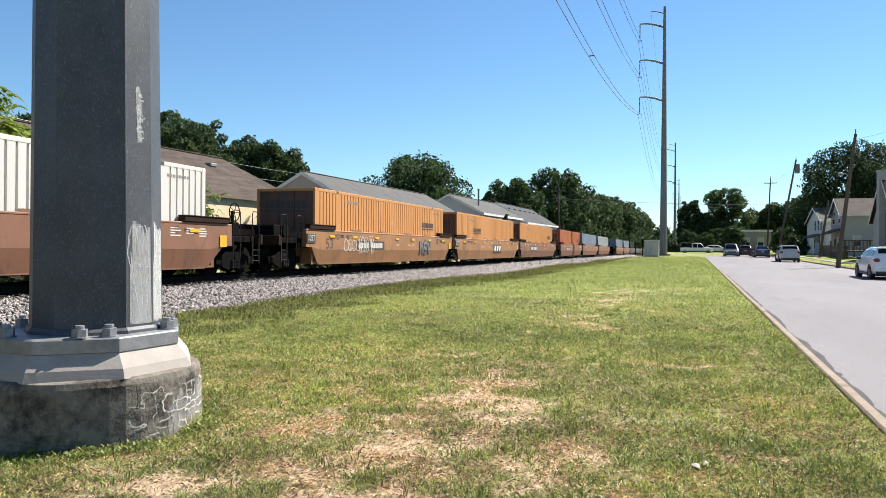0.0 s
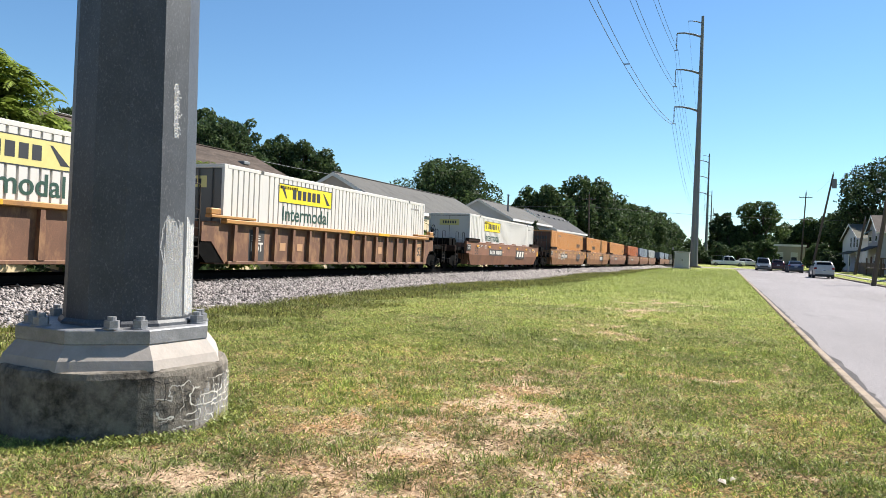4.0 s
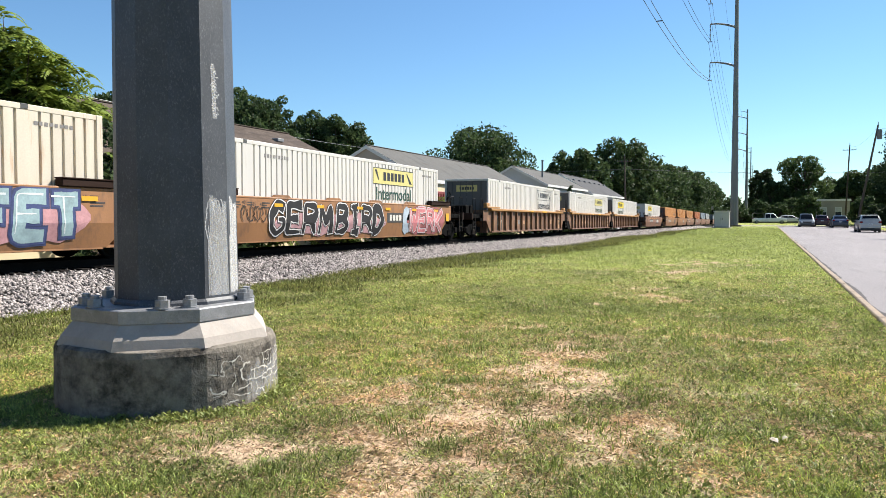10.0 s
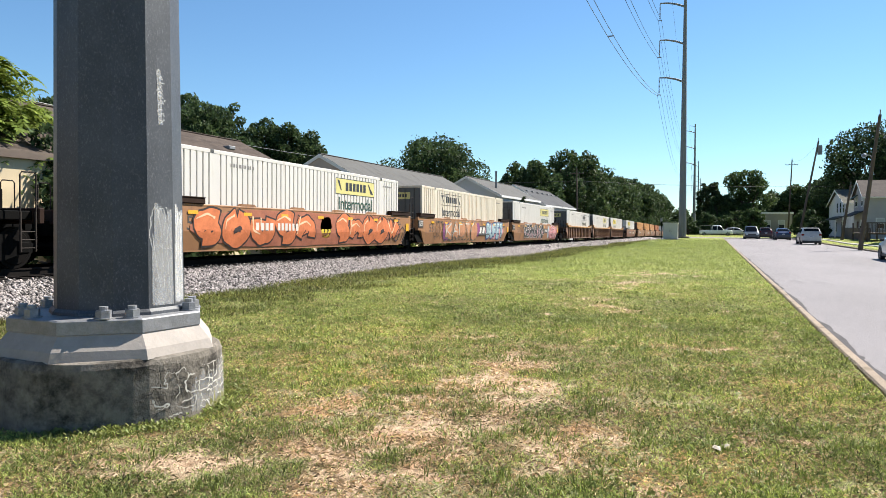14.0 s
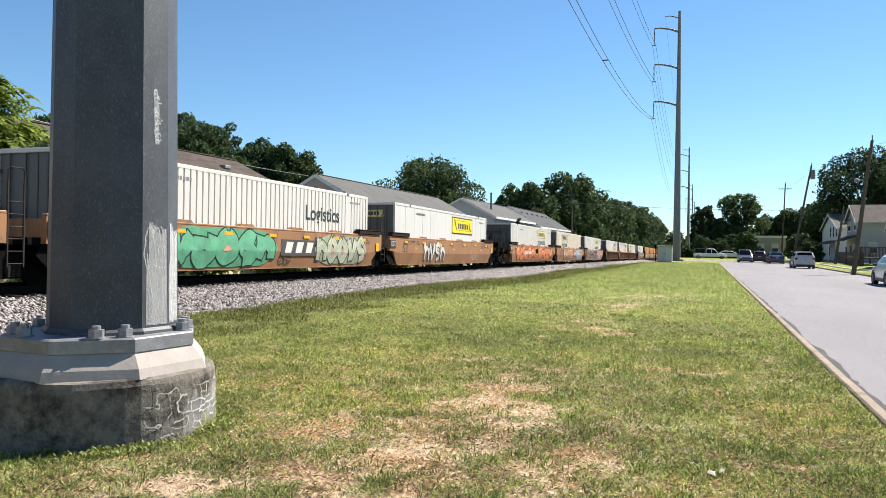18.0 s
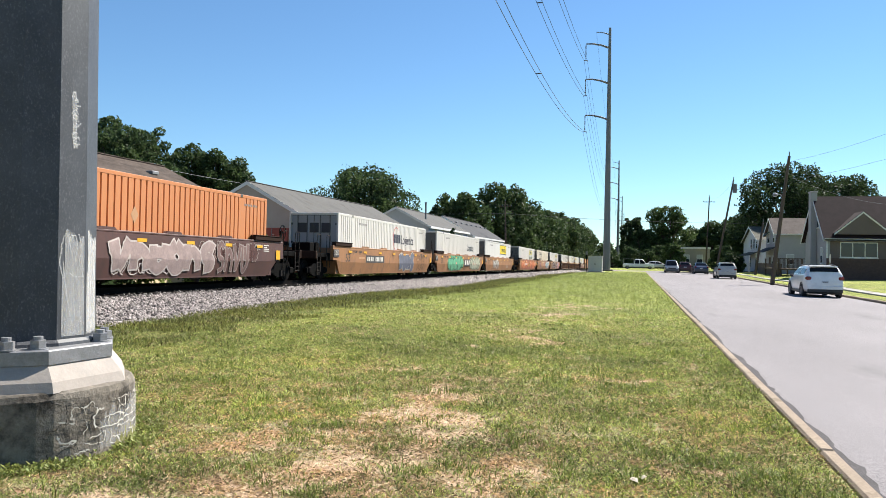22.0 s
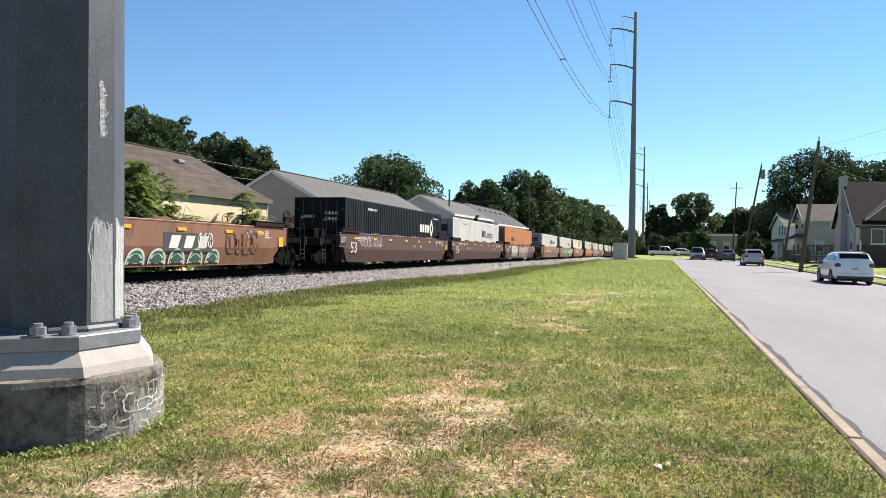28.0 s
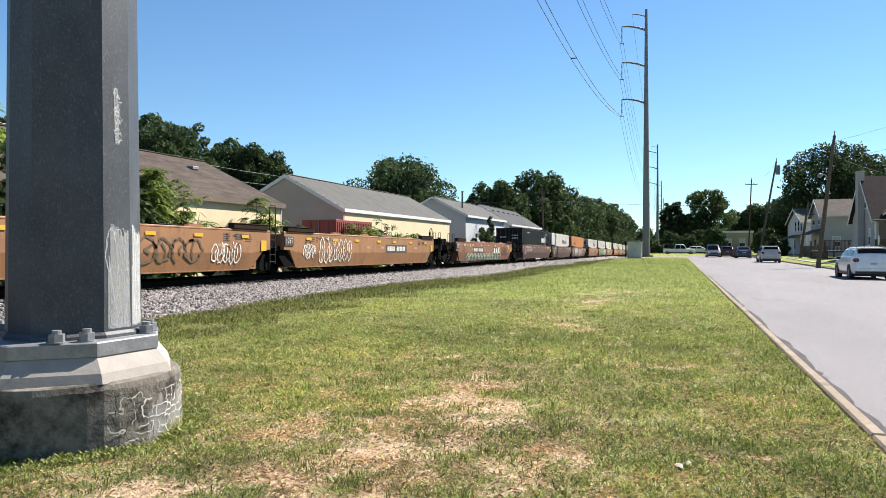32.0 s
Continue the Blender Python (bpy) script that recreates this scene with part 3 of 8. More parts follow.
def numpy_mesh(name, v, f, material, label="", category="", kind="stuff", parent=None):
    me = bpy.data.meshes.new(name)
    k = f.shape[1]
    me.vertices.add(len(v))
    me.vertices.foreach_set("co", np.ascontiguousarray(v, dtype=np.float32).ravel())
    me.loops.add(f.size)
    me.loops.foreach_set("vertex_index", f.astype(np.int32).ravel())
    me.polygons.add(len(f))
    me.polygons.foreach_set("loop_start", np.arange(0, f.size, k, dtype=np.int32))
    me.polygons.foreach_set("loop_total", np.full(len(f), k, dtype=np.int32))
    me.materials.append(material)
    me.update(calc_edges=True)
    me.validate()
    ob = new(name, me)
    ob.parent = parent
    return tagged(ob, label, category, "", kind)


stones("ballast_stones", 48000, 5, 60, 0.030, 3, "loose grey and pinkish crushed ballast stones on the shoulder")
stones("ballast_stones", 9000, 56, 190, 0.05, 4, "loose grey crushed ballast stones farther along the shoulder")

slope = math.degrees(math.atan(-0.009))
for gx in (-0.76, 0.76):
    g = Geo()
    for x0, x1, z0, z1 in ((-0.07, 0.07, -0.17, -0.15), (-0.012, 0.012, -0.15, -0.035), (-0.036, 0.036, -0.035, 0.0)):
        g.box(x0, x1, -350, 430, z0, z1)
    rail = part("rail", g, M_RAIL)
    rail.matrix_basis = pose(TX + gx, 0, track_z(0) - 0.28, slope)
    tagged(rail, "rusty steel rail, blackened for the train's shade, spiked to timber ties", "rail", "rails", "structure")
ties = thing("railway_ties", "dark creosoted timber ties, darkened further for the train's shade, bedded in ballast", "railway tie", kind="structure")
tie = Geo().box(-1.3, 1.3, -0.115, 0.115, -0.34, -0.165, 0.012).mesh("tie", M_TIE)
for i in range(180):
    y = 4 + i * 0.55
    ob = part("tie", tie, None, ties)
    ob.matrix_basis = pose(TX + rng.uniform(-.02, .02), y, track_z(y) - 0.28, slope, 0, rng.uniform(-.6, .6))

# ---------------- near transmission pole ----------------
PX, PY = -4.94, 5.35
FACE = math.atan2(-PY, -PX)      # towards the camera's place
pole = thing("transmission_pole", "grey galvanised steel transmission pole on a cracked concrete footing", "utility pole", "transmission poles", at=pose(PX, PY, 0))
foot = Geo()
n = 48
prof = [(0.95, -0.4), (0.95, 0.0), (0.945, 0.30), (0.94, 0.47), (0.925, 0.515), (0.90, 0.53)]
OX, OY = -0.060, -0.052      # the footing sits a little off the shaft's axis
foot.ring(prof, n, OX, OY)
rj = random.Random(3)
foot.v = [(x * (1 + 0.006 * rj.uniform(-1, 1)), y * (1 + 0.006 * rj.uniform(-1, 1)), z + (0.006 * rj.uniform(-1, 1))) for x, y, z in foot.v]
part("footing", foot, M_CONC, pole, "cracked weathered concrete footing")
turn8 = FACE + radians(17)
part("grout_collar", Geo().ring([(0.93, 0.52), (0.90, 0.60), (0.80, 0.72)], 8, OX, OY, turn=turn8), M_GROUT, pole, "pale grout collar")
part("base_plate", Geo().ring([(0.80, 0.715), (0.815, 0.722), (0.815, 0.825), (0.80, 0.835)], 8, OX, OY, turn=turn8), M_BOLT, pole, "thick steel base plate")
turn12 = FACE + radians(24)
H = 34.6
shaft = Geo()
lv = [0.83, 1.5, 3, 6, 12, 20, 28, H]
shaft.ring([(0.545 - 0.36 * z / H, z) for z in lv], 12, turn=turn12)
part("shaft", shaft, M_STEEL, pole, "twelve-sided weathered steel shaft")
weld = Geo().ring([(0.575, 0.835), (0.57, 0.86), (0.545, 0.885)], 12, turn=turn12, close=False)
part("weld_collar", weld, M_STEEL, pole)
bolt = Geo()
bolt.cyl((0, 0, 0.835), (0, 0, 0.845), 0.075, n=16)
bolt.cyl((0, 0, 0.845), (0, 0, 0.905), 0.062, n=6)
bolt.cyl((0, 0, 0.905), (0, 0, 0.935), 0.036, n=12)
bolt_me = bolt.mesh("anchor_bolt", M_BOLT)
for k in range(10):
    a = FACE + radians(5 + 72 * (k // 2) + (9 if k % 2 else -9))
    b = part("anchor_bolt", bolt_me, None, pole)
    b.matrix_basis = pose(OX + 0.685 * math.cos(a), OY + 0.685 * math.sin(a), 0, 0, 0, math.degrees(a) + 20)
# chalk scrawl on the sunlit flat, as thin strokes just proud of the steel
def on_flat(k, s, z, lift=0.003):
    """A point on flat k of the shaft: s from -1 to 1 across it, at height z."""
    r = 0.545 - 0.36 * z / H
    a0, a1 = turn12 + 2 * math.pi * k / 12, turn12 + 2 * math.pi * (k + 1) / 12
    p0, p1 = Vector((math.cos(a0), math.sin(a0), 0)) * r, Vector((math.cos(a1), math.sin(a1), 0)) * r
    mid = (p0 + p1) / 2
    return p0.lerp(p1, 0.5 + s / 2) + mid.normalized() * lift + Vector((0, 0, z))


def strokes(parent, k, lines, w, material, name="chalk_mark"):
    g = Geo()
    jit = random.Random(k * 7 + len(lines))
    for ln in [[(a + jit.uniform(-.035, .035), b + jit.uniform(-.02, .02)) for a, b in ln] for ln in lines for again in range(3 if w > .006 else 1)]:
        for (s0, z0), (s1, z1) in zip(ln, ln[1:]):
            p, q = on_flat(k, s0, z0), on_flat(k, s1, z1)
            d = (q - p).normalized()
            nrm = (on_flat(k, 0, z0, 1.0) - on_flat(k, 0, z0, 0.0)).normalized()
            t = d.cross(nrm) * w
            g.add([p - t, q - t, q + t, p + t], [(0, 1, 2, 3)])
    ob = part(name, g, material, parent, "chalked white scrawl")
    ob["kind"] = "stuff"
    return ob


rs = random.Random(11)
scrawl = []
for i in range(20):
    z = 2.44 + 0.023 * i
    c = 0.1 + 0.1 * math.sin(i * 0.9)
    scrawl.append([(c + rs.uniform(-.22, -.05), z), (c + rs.uniform(-.1, .2), z + rs.uniform(-.01, .03)), (c + rs.uniform(.05, .3), z + rs.uniform(-.02, .02))])
strokes(pole, 0, scrawl, 0.006, M_CHALK)
def loop(cs, cz, rs_, rz, a0, a1, n=10):
    return [(cs + rs_ * math.cos(radians(a0 + (a1 - a0) * k / n)), cz + rz * math.sin(radians(a0 + (a1 - a0) * k / n))) for k in range(n + 1)]


strokes(pole, 0, [loop(-.42, 1.62, .36, .115, 200, 20), loop(.05, 1.62, .30, .12, 170, -60), loop(-.52, 1.52, .34, .13, 120, 300), [(-.22, 1.68), (-.05, 1.55), (.02, 1.40), (.10, 1.22), (.24, 1.02)],
                  [(-.62, 1.52), (-.55, 1.36), (-.34, 1.20), (-.10, 1.04), (.06, .98)], [(-.20, 1.40), (.10, 1.405), (.50, 1.39), (.80, 1.40)], loop(.40, 1.60, .22, .14, 90, -80), [(.42, 1.46), (.50, 1.30), (.58, 1.12), (.62, .98)],
                  [(.80, 1.74), (.74, 1.50), (.80, 1.25), (.72, 1.0)]], 0.0060, M_CHALK)
strokes(pole, 1, [[(-.6, 1.76), (-.42, 1.5), (-.5, 1.22), (-.34, 1.0)], [(-.2, 1.7), (-.05, 1.4), (-.1, 1.12), (.02, .95)], loop(.25, 1.5, .22, .2, 100, -90), [(.5, 1.66), (.42, 1.3), (.5, 1.0)], [(.74, 1.68), (.62, 1.2), (.66, .95)]], 0.008, M_CHALK)
# rubbed chalk haze, spread wide so that it also lightens the sunlit flats
for k, lo in ((0, -.55), (1, -.7)):
    strokes(pole, k, [[(lo + .16 * i + .05 * math.sin(i * 2.3), 1.42 + .34 * abs(math.sin(i * 1.7))), (lo + .16 * i, 1.25), (lo + .16 * i + .05 * math.sin(i), .92)] for i in range(9)], 0.021, M_RUBBED_LIT, "rubbed_chalk")
strokes(pole, 0, [[(.0, 2.9), (.05, 2.45)]], 0.022, M_RUBBED_LIT, "rubbed_chalk")
crack = random.Random(5)
M_CRACK = plain("crack_shadow", (0.03, 0.028, 0.025), 0.95)
M_LIME = plain("lime_bloom", (0.50, 0.475, 0.42), 0.95)
def on_footing(a, z):
    return Vector((OX + 0.957 * math.cos(a), OY + 0.957 * math.sin(a), z))


def runs(count, length, wide, low, high):
    g = Geo()
    for i in range(count):
        a, z = FACE + radians(crack.uniform(14, 84)), crack.uniform(low, high)
        da, dz = crack.choice(((1, 0), (1, .35), (1, -.35), (.25, 1), (-1, .2), (.1, -1)))
        for step in range(crack.randint(3, length)):
            a2 = a + radians(da * crack.uniform(.3, 2.0) + crack.uniform(-.5, .5))
            z2 = min(.49, max(.02, z + dz * crack.uniform(.004, .03) + crack.uniform(-.012, .012)))
            w = crack.uniform(.3, 1.0) * wide
            p, q = on_footing(a, z), on_footing(a2, z2)
            t = Vector((0, 0, w)) if abs(a2 - a) * 0.95 > abs(z2 - z) else Vector((-math.sin(a), math.cos(a), 0)) * w
            g.add([p - t, q - t, q + t, p + t], [(0, 1, 2, 3)])
            a, z = a2, z2
    return g


# a thin pale wash of lime that also paints the sunlit side brighter
vs = []
for k in range(65):
    a = FACE + radians(40 + 62 * k / 64)
    lo = .03 + .05 * abs(noise.noise((k * .33, 9.0, 0.0)))
    hi = min(.47, .25 + .30 * abs(noise.noise((k * .17, 4.0, 0.0))) + .10 * noise.noise((k * .9, 6.0, 0.0)) + .12 * k / 64)
    vs += [(OX + .9558 * math.cos(a), OY + .9558 * math.sin(a), z) for z in (lo, hi)]
g = Geo().add(vs, [(2 * k, 2 * k + 2, 2 * k + 3, 2 * k + 1) for k in range(64)])
part("lime_wash", g, chalk_material(0.34), pole, "thin pale lime wash that brightens the sunlit side of the footing")
part("crack", runs(46, 11, .0045, .05, .47), M_CRACK, pole)["kind"] = "stuff"


def lime_net(cols, rows, a0, a1, z0, z1):
    """Lime that has bled from a net of map cracks: wavering seams between jittered knots."""
    knot = {}
    for i in range(cols + 1):
        for j in range(rows + 1):
            knot[i, j] = (a0 + (a1 - a0) * (i + crack.uniform(-.42, .42)) / cols, z0 + (z1 - z0) * (j + crack.uniform(-.42, .42)) / rows)
    g = Geo()
    for (i, j), (a, z) in knot.items():
        for di, dj in ((1, 0), (0, 1)):
            if (i + di, j + dj) not in knot or crack.random() > (.78 if i > cols * .35 else .42):
                continue
            b, y = knot[i + di, j + dj]
            pts = [(a + (b - a) * k / 5 + (crack.uniform(-1, 1) * .55 if 0 < k < 5 else 0), z + (y - z) * k / 5 + (crack.uniform(-1, 1) * .010 if 0 < k < 5 else 0)) for k in range(6)]
            wide = crack.choice((.0022, .003, .0045, .007))
            for (p0, q0), (p1, q1) in zip(pts, pts[1:]):
                w = wide * crack.uniform(.5, 1.25)
                p, q = on_footing(FACE + radians(p0), max(.0, q0)), on_footing(FACE + radians(p1), max(.0, q1))
                t = Vector((0, 0, w)) if abs(p1 - p0) * .0166 > abs(q1 - q0) else Vector((-math.sin(FACE + radians(p0)), math.cos(FACE + radians(p0)), 0)) * w
                g.add([p - t, q - t, q + t, p + t], [(0, 1, 2, 3)])
    return g


part("lime_streak", lime_net(13, 6, 20, 90, .04, .40), M_LIME, pole)["kind"] = "stuff"
M_MOSS = mat("yellow_green_moss", (0.17, 0.165, 0.045), 0.95, var=0.4, scale=14, bump=0.5, fine=60, stain=(0.20, 0.19, 0.15), amount=0.5, stain_scale=12)
g = Geo()
for k in range(60):
    a = FACE + radians(50 + 46 * k / 60)
    top = .05 + .16 * abs(noise.noise((k * .21, 2.0, 0.0))) + .06 * noise.noise((k * .8, 5.0, 0.0)) + .05 * k / 60
    b = a + radians(46 / 60)
    g.add([on_footing(a, -.05), on_footing(b, -.05), on_footing(b, max(.01, top)), on_footing(a, max(.01, top * crack.uniform(.8, 1.1)))], [(0, 1, 2, 3)])
part("moss_stain", g, M_MOSS, pole, "yellow-green moss low on the footing")

# ---------------- the train ----------------
M_WELL = {
    "tan": mat("tan_well_paint", (0.262, 0.120, 0.047), 0.6, var=0.16, scale=0.9, bump=0.08, fine=30, stain=(0.138, 0.069, 0.037), amount=0.45, stain_scale=1.6, stretch=(1, 1, 0.45)),
    "brown": mat("brown_well_paint", (0.190, 0.081, 0.042), 0.6, var=0.16, scale=0.9, bump=0.08, fine=30, stain=(0.089, 0.040, 0.026), amount=0.45, stain_scale=1.6, stretch=(1, 1, 0.45)),
    "maroon": mat("maroon_well_paint", (0.071, 0.029, 0.024), 0.6, var=0.16, scale=0.9, bump=0.08, fine=30, stain=(0.044, 0.023, 0.019), amount=0.4, stain_scale=1.6, stretch=(1, 1, 0.45)),
    "dark": mat("dark_well_paint", (0.055, 0.045, 0.04), 0.7, var=0.2, scale=0.9, bump=0.08, fine=30),
    "rust": mat("rusty_ribbed_paint", (0.125, 0.055, 0.028), 0.7, var=0.25, scale=1.4, bump=0.15, fine=30, stain=(0.243, 0.124, 0.055), amount=0.55, stain_scale=2.2, stretch=(1, 1, 0.5)),
}
M_OCHRE = mat("ochre_sill_paint", (0.332, 0.158, 0.040), 0.6, var=0.2, scale=1.2, bump=0.1, fine=30, stain=(0.158, 0.071, 0.031), amount=0.4, stain_scale=2.0, stretch=(1, 0.4, 1))
M_BLACK = mat("grimy_black_iron", (0.005, 0.0048, 0.0046), 0.85, var=0.3, scale=4, bump=0.2, fine=40, stain=(0.011, 0.008, 0.0065), amount=0.3, stain_scale=5)
M_COVER = mat("dark_brown_cover", (0.03, 0.018, 0.014), 0.65, var=0.2, scale=3, bump=0.1)
M_WHEEL = mat("wheel_steel", (0.007, 0.006, 0.0055), 0.65, metal=0.2, var=0.3, scale=5, bump=0.1)
for m_ in (M_BLACK, M_WHEEL, M_COVER):
    m_.node_tree.nodes["Principled BSDF"].inputs["Specular IOR Level"].default_value = 0.04
M_YELLOW = plain("yellow_marker", (0.62, 0.32, 0.016), 0.45)
M_PEACH = plain("faded_marker", (0.40, 0.22, 0.11), 0.6)
M_WHITEP = plain("white_stencil", (0.527, 0.493, 0.442), 0.7)
M_DARKP = plain("dark_stencil", (0.035, 0.03, 0.028), 0.7)
M_GRABS = plain("worn_grab_iron", (0.028, 0.021, 0.017), 0.8, spec=0.2)
# the three door colours carry the shade of the ends facing from the sun
C_COL = {"white": (0.520, 0.493, 0.462), "cream": (0.527, 0.467, 0.376), "orange": (0.459, 0.178, 0.068), "sand": (0.452, 0.203, 0.064), "black": (0.0065, 0.008, 0.011),
         "grey": (0.273, 0.290, 0.306), "bluegrey": (0.166, 0.199, 0.248), "reefer": (0.515, 0.497, 0.474), "rustorange": (0.348, 0.099, 0.033), "shaded_pale_door": (0.276, 0.276, 0.281), "shaded_door": (0.088, 0.036, 0.022), "shaded_grey_door": (0.092, 0.090, 0.086)}
M_BOX = {k: mat(k + "_container_paint", c, 0.5, var=0.045, scale=0.9, bump=0.04, fine=25, stain=(c[0] * .62, c[1] * .52, c[2] * .42), amount=0.10, stain_scale=1.6, stretch=(1, 1.6, 0.10), spec=0.15 if k == "black" else 0.4) for k, c in C_COL.items()}
M_BOX["rusty_cream"] = mat("rust_streaked_paint", C_COL["cream"], 0.55, var=0.1, scale=0.8, bump=0.06, fine=25, stain=(0.40, 0.20, 0.09), amount=0.34, stain_scale=1.7, stretch=(1, 2.2, 0.22))
M_PANEL = plain("yellow_panel", (0.722, 0.546, 0.018), 0.45)
M_PANELDIM = plain("faded_yellow_panel", (0.546, 0.475, 0.176), 0.5)
M_GREENW = plain("green_lettering", (0.014, 0.05, 0.034), 0.5)
M_INK = plain("black_lettering", (0.02, 0.02, 0.025), 0.5)
M_PURPLE = plain("navy_lettering", (0.014, 0.013, 0.032), 0.5)
M_RED = plain("red_ring_paint", (0.40, 0.03, 0.03), 0.5)
M_FADED = plain("faded_code_paint", (0.16, 0.15, 0.145), 0.7)
M_BARE = plain("bare_gasket", (0.05, 0.05, 0.05), 0.6)

HALF, CL, CW, CH = 9.15, 16.15, 1.295, 2.90


def well_side(sign, kind):
    """One long side wall of a well, creased along its lower third and cut away over the bogies."""
    g = Geo()
    st = [(-HALF, .66), (-8.72, .66), (-8.05, .02), (8.05, .02), (8.72, .66), (HALF, .66)]
    rows = []
    for y, zb in st:
        xb = 1.5 - 0.11 * max(0.0, (0.56 - zb)) / 0.54
        zm = max(0.56, zb)
        rows.append([(1.36, y, 1.27), (1.5, y, 1.27), (1.5, y, zm), (xb, y, zb), (1.34, y, zb)])
    vs = [(p[0] * sign, p[1], p[2]) for r in rows for p in r]
    fs = []
    for i in range(len(st) - 1):
        for j in range(5):
            q = (i * 5 + j, (i + 1) * 5 + j, (i + 1) * 5 + (j + 1) % 5, i * 5 + (j + 1) % 5)
            fs.append(q if sign > 0 else q[::-1])
    fs += [tuple(range(5)) if sign < 0 else tuple(range(5))[::-1], tuple(range(25, 30))]
    g.add(vs, fs)
    a, b = sorted((1.35 * sign, 1.508 * sign))
    g.box(a, b, -HALF, HALF, 1.27, 1.335, 0.015)
    a, b = sorted((1.30 * sign, 1.388 * sign))
    g.box(a, b, -7.95, 7.95, -0.03, 0.05, 0.01)
    return g


def ribbed_side(sign):
    g = Geo()
    a, b = sorted((1.36 * sign, 1.40 * sign))
    g.poly_x([(-HALF, .66), (-8.7, .66), (-8.05, .02), (8.05, .02), (8.7, .66), (HALF, .66), (HALF, 1.2), (-HALF, 1.2)], a, b)
    a, b = sorted((1.36 * sign, 1.50 * sign))
    g.box(a, b, -8.0, 8.0, 0.0, 0.09, 0.01)
    return g


def rib_post(sign):
    pts = [(-0.09, 0.09), (0.09, 0.09), (0.065, 1.17), (-0.065, 1.17)]
    a, b = sorted((1.40 * sign, 1.515 * sign))
    return Geo().poly_x(pts, a, b)


def ladder_geo(x, y0, y1, z0, z1, rungs=5):
    g = Geo()
    for y in (y0, y1):
        g.box(x - .02, x + .02, y - .02, y + .02, z0, z1, 0.006)
    for k in range(rungs):
        z = z0 + 0.08 + (z1 - z0 - 0.5) * k / (rungs - 1)
        g.cyl((x, y0, z), (x, y1, z), 0.014, n=6)
    return g


def grab(x, y0, y1, z0, z1, r=0.017):
    return Geo().tube([(x, y0, z0), (x, y0, z1 - .06), (x, y0 + .05, z1), (x, y1 - .05, z1), (x, y1, z1 - .06), (x, y1, z0)], r)


ME = {}


def shared(key, make, material, smooth=False):
    if key not in ME:
        ME[key] = make().mesh(key.split("/")[0], material, smooth)
    return ME[key]


def bogie_frame():
    g = Geo()
    for s in (-1, 1):
        a, b = sorted((s * 0.94, s * 1.07))
        pts = [(-1.15, .28), (-1.12, .06), (-.75, .02), (-.35, -.10), (.35, -.10), (.75, .02), (1.12, .06), (1.15, .28), (.7, .34), (.45, .50), (-.45, .50), (-.7, .34)]
        g.poly_x(pts, a, b)
        for y in (-.89, .89):
            g.box(a - .03, b + .03, y - .16, y + .16, .05, .31, .03)
    g.box(-1.05, 1.05, -.24, .24, .20, .46, .03)
    return g


def spring_geo(s):
    g = Geo()
    for dy in (-.13, 0.0, .13):
        for k in range(6):
            z = -.06 + k * 0.045
            g.cyl((s * 1.075, dy, z), (s * 1.075, dy, z + .026), 0.062, n=10)
        g.cyl((s * 1.075, dy, -.06), (s * 1.075, dy, .2), 0.035, n=8)
    return g


def wheelset_geo():
    g = Geo()
    for s in (-1, 1):
        a, b = sorted((s * .70, s * .83))
        g.wheel(b if s > 0 else a, a if s > 0 else b, 0, 0, 0.46, 24)
        # spokes of grime that show the turning
        g.box(min(s * .835, s * .85), max(s * .835, s * .85), -.36, .36, -.03, .03)
    g.cyl((-1.05, 0, 0), (1.05, 0, 0), 0.085, n=12)
    return g


WHEELSETS = []
R_WHEEL = 0.46


def add_bogie(car, y):
    b = part("bogie", shared("bogie_frame", bogie_frame, M_BLACK), None, car, "grimy cast steel bogie")
    b.matrix_basis = pose(0, y, 0)
    for dy in (-0.89, 0.89):
        w = part("wheelset", shared("wheelset", wheelset_geo, M_WHEEL), None, b, "steel wheelset")
        w.matrix_basis = pose(0, dy, 0.18)
        WHEELSETS.append((w, dy))
    for s in (-1, 1):
        part("spring_nest", shared("spring%d" % s, lambda: spring_geo(s), M_GRABS), None, b)["kind"] = "stuff"
    return b


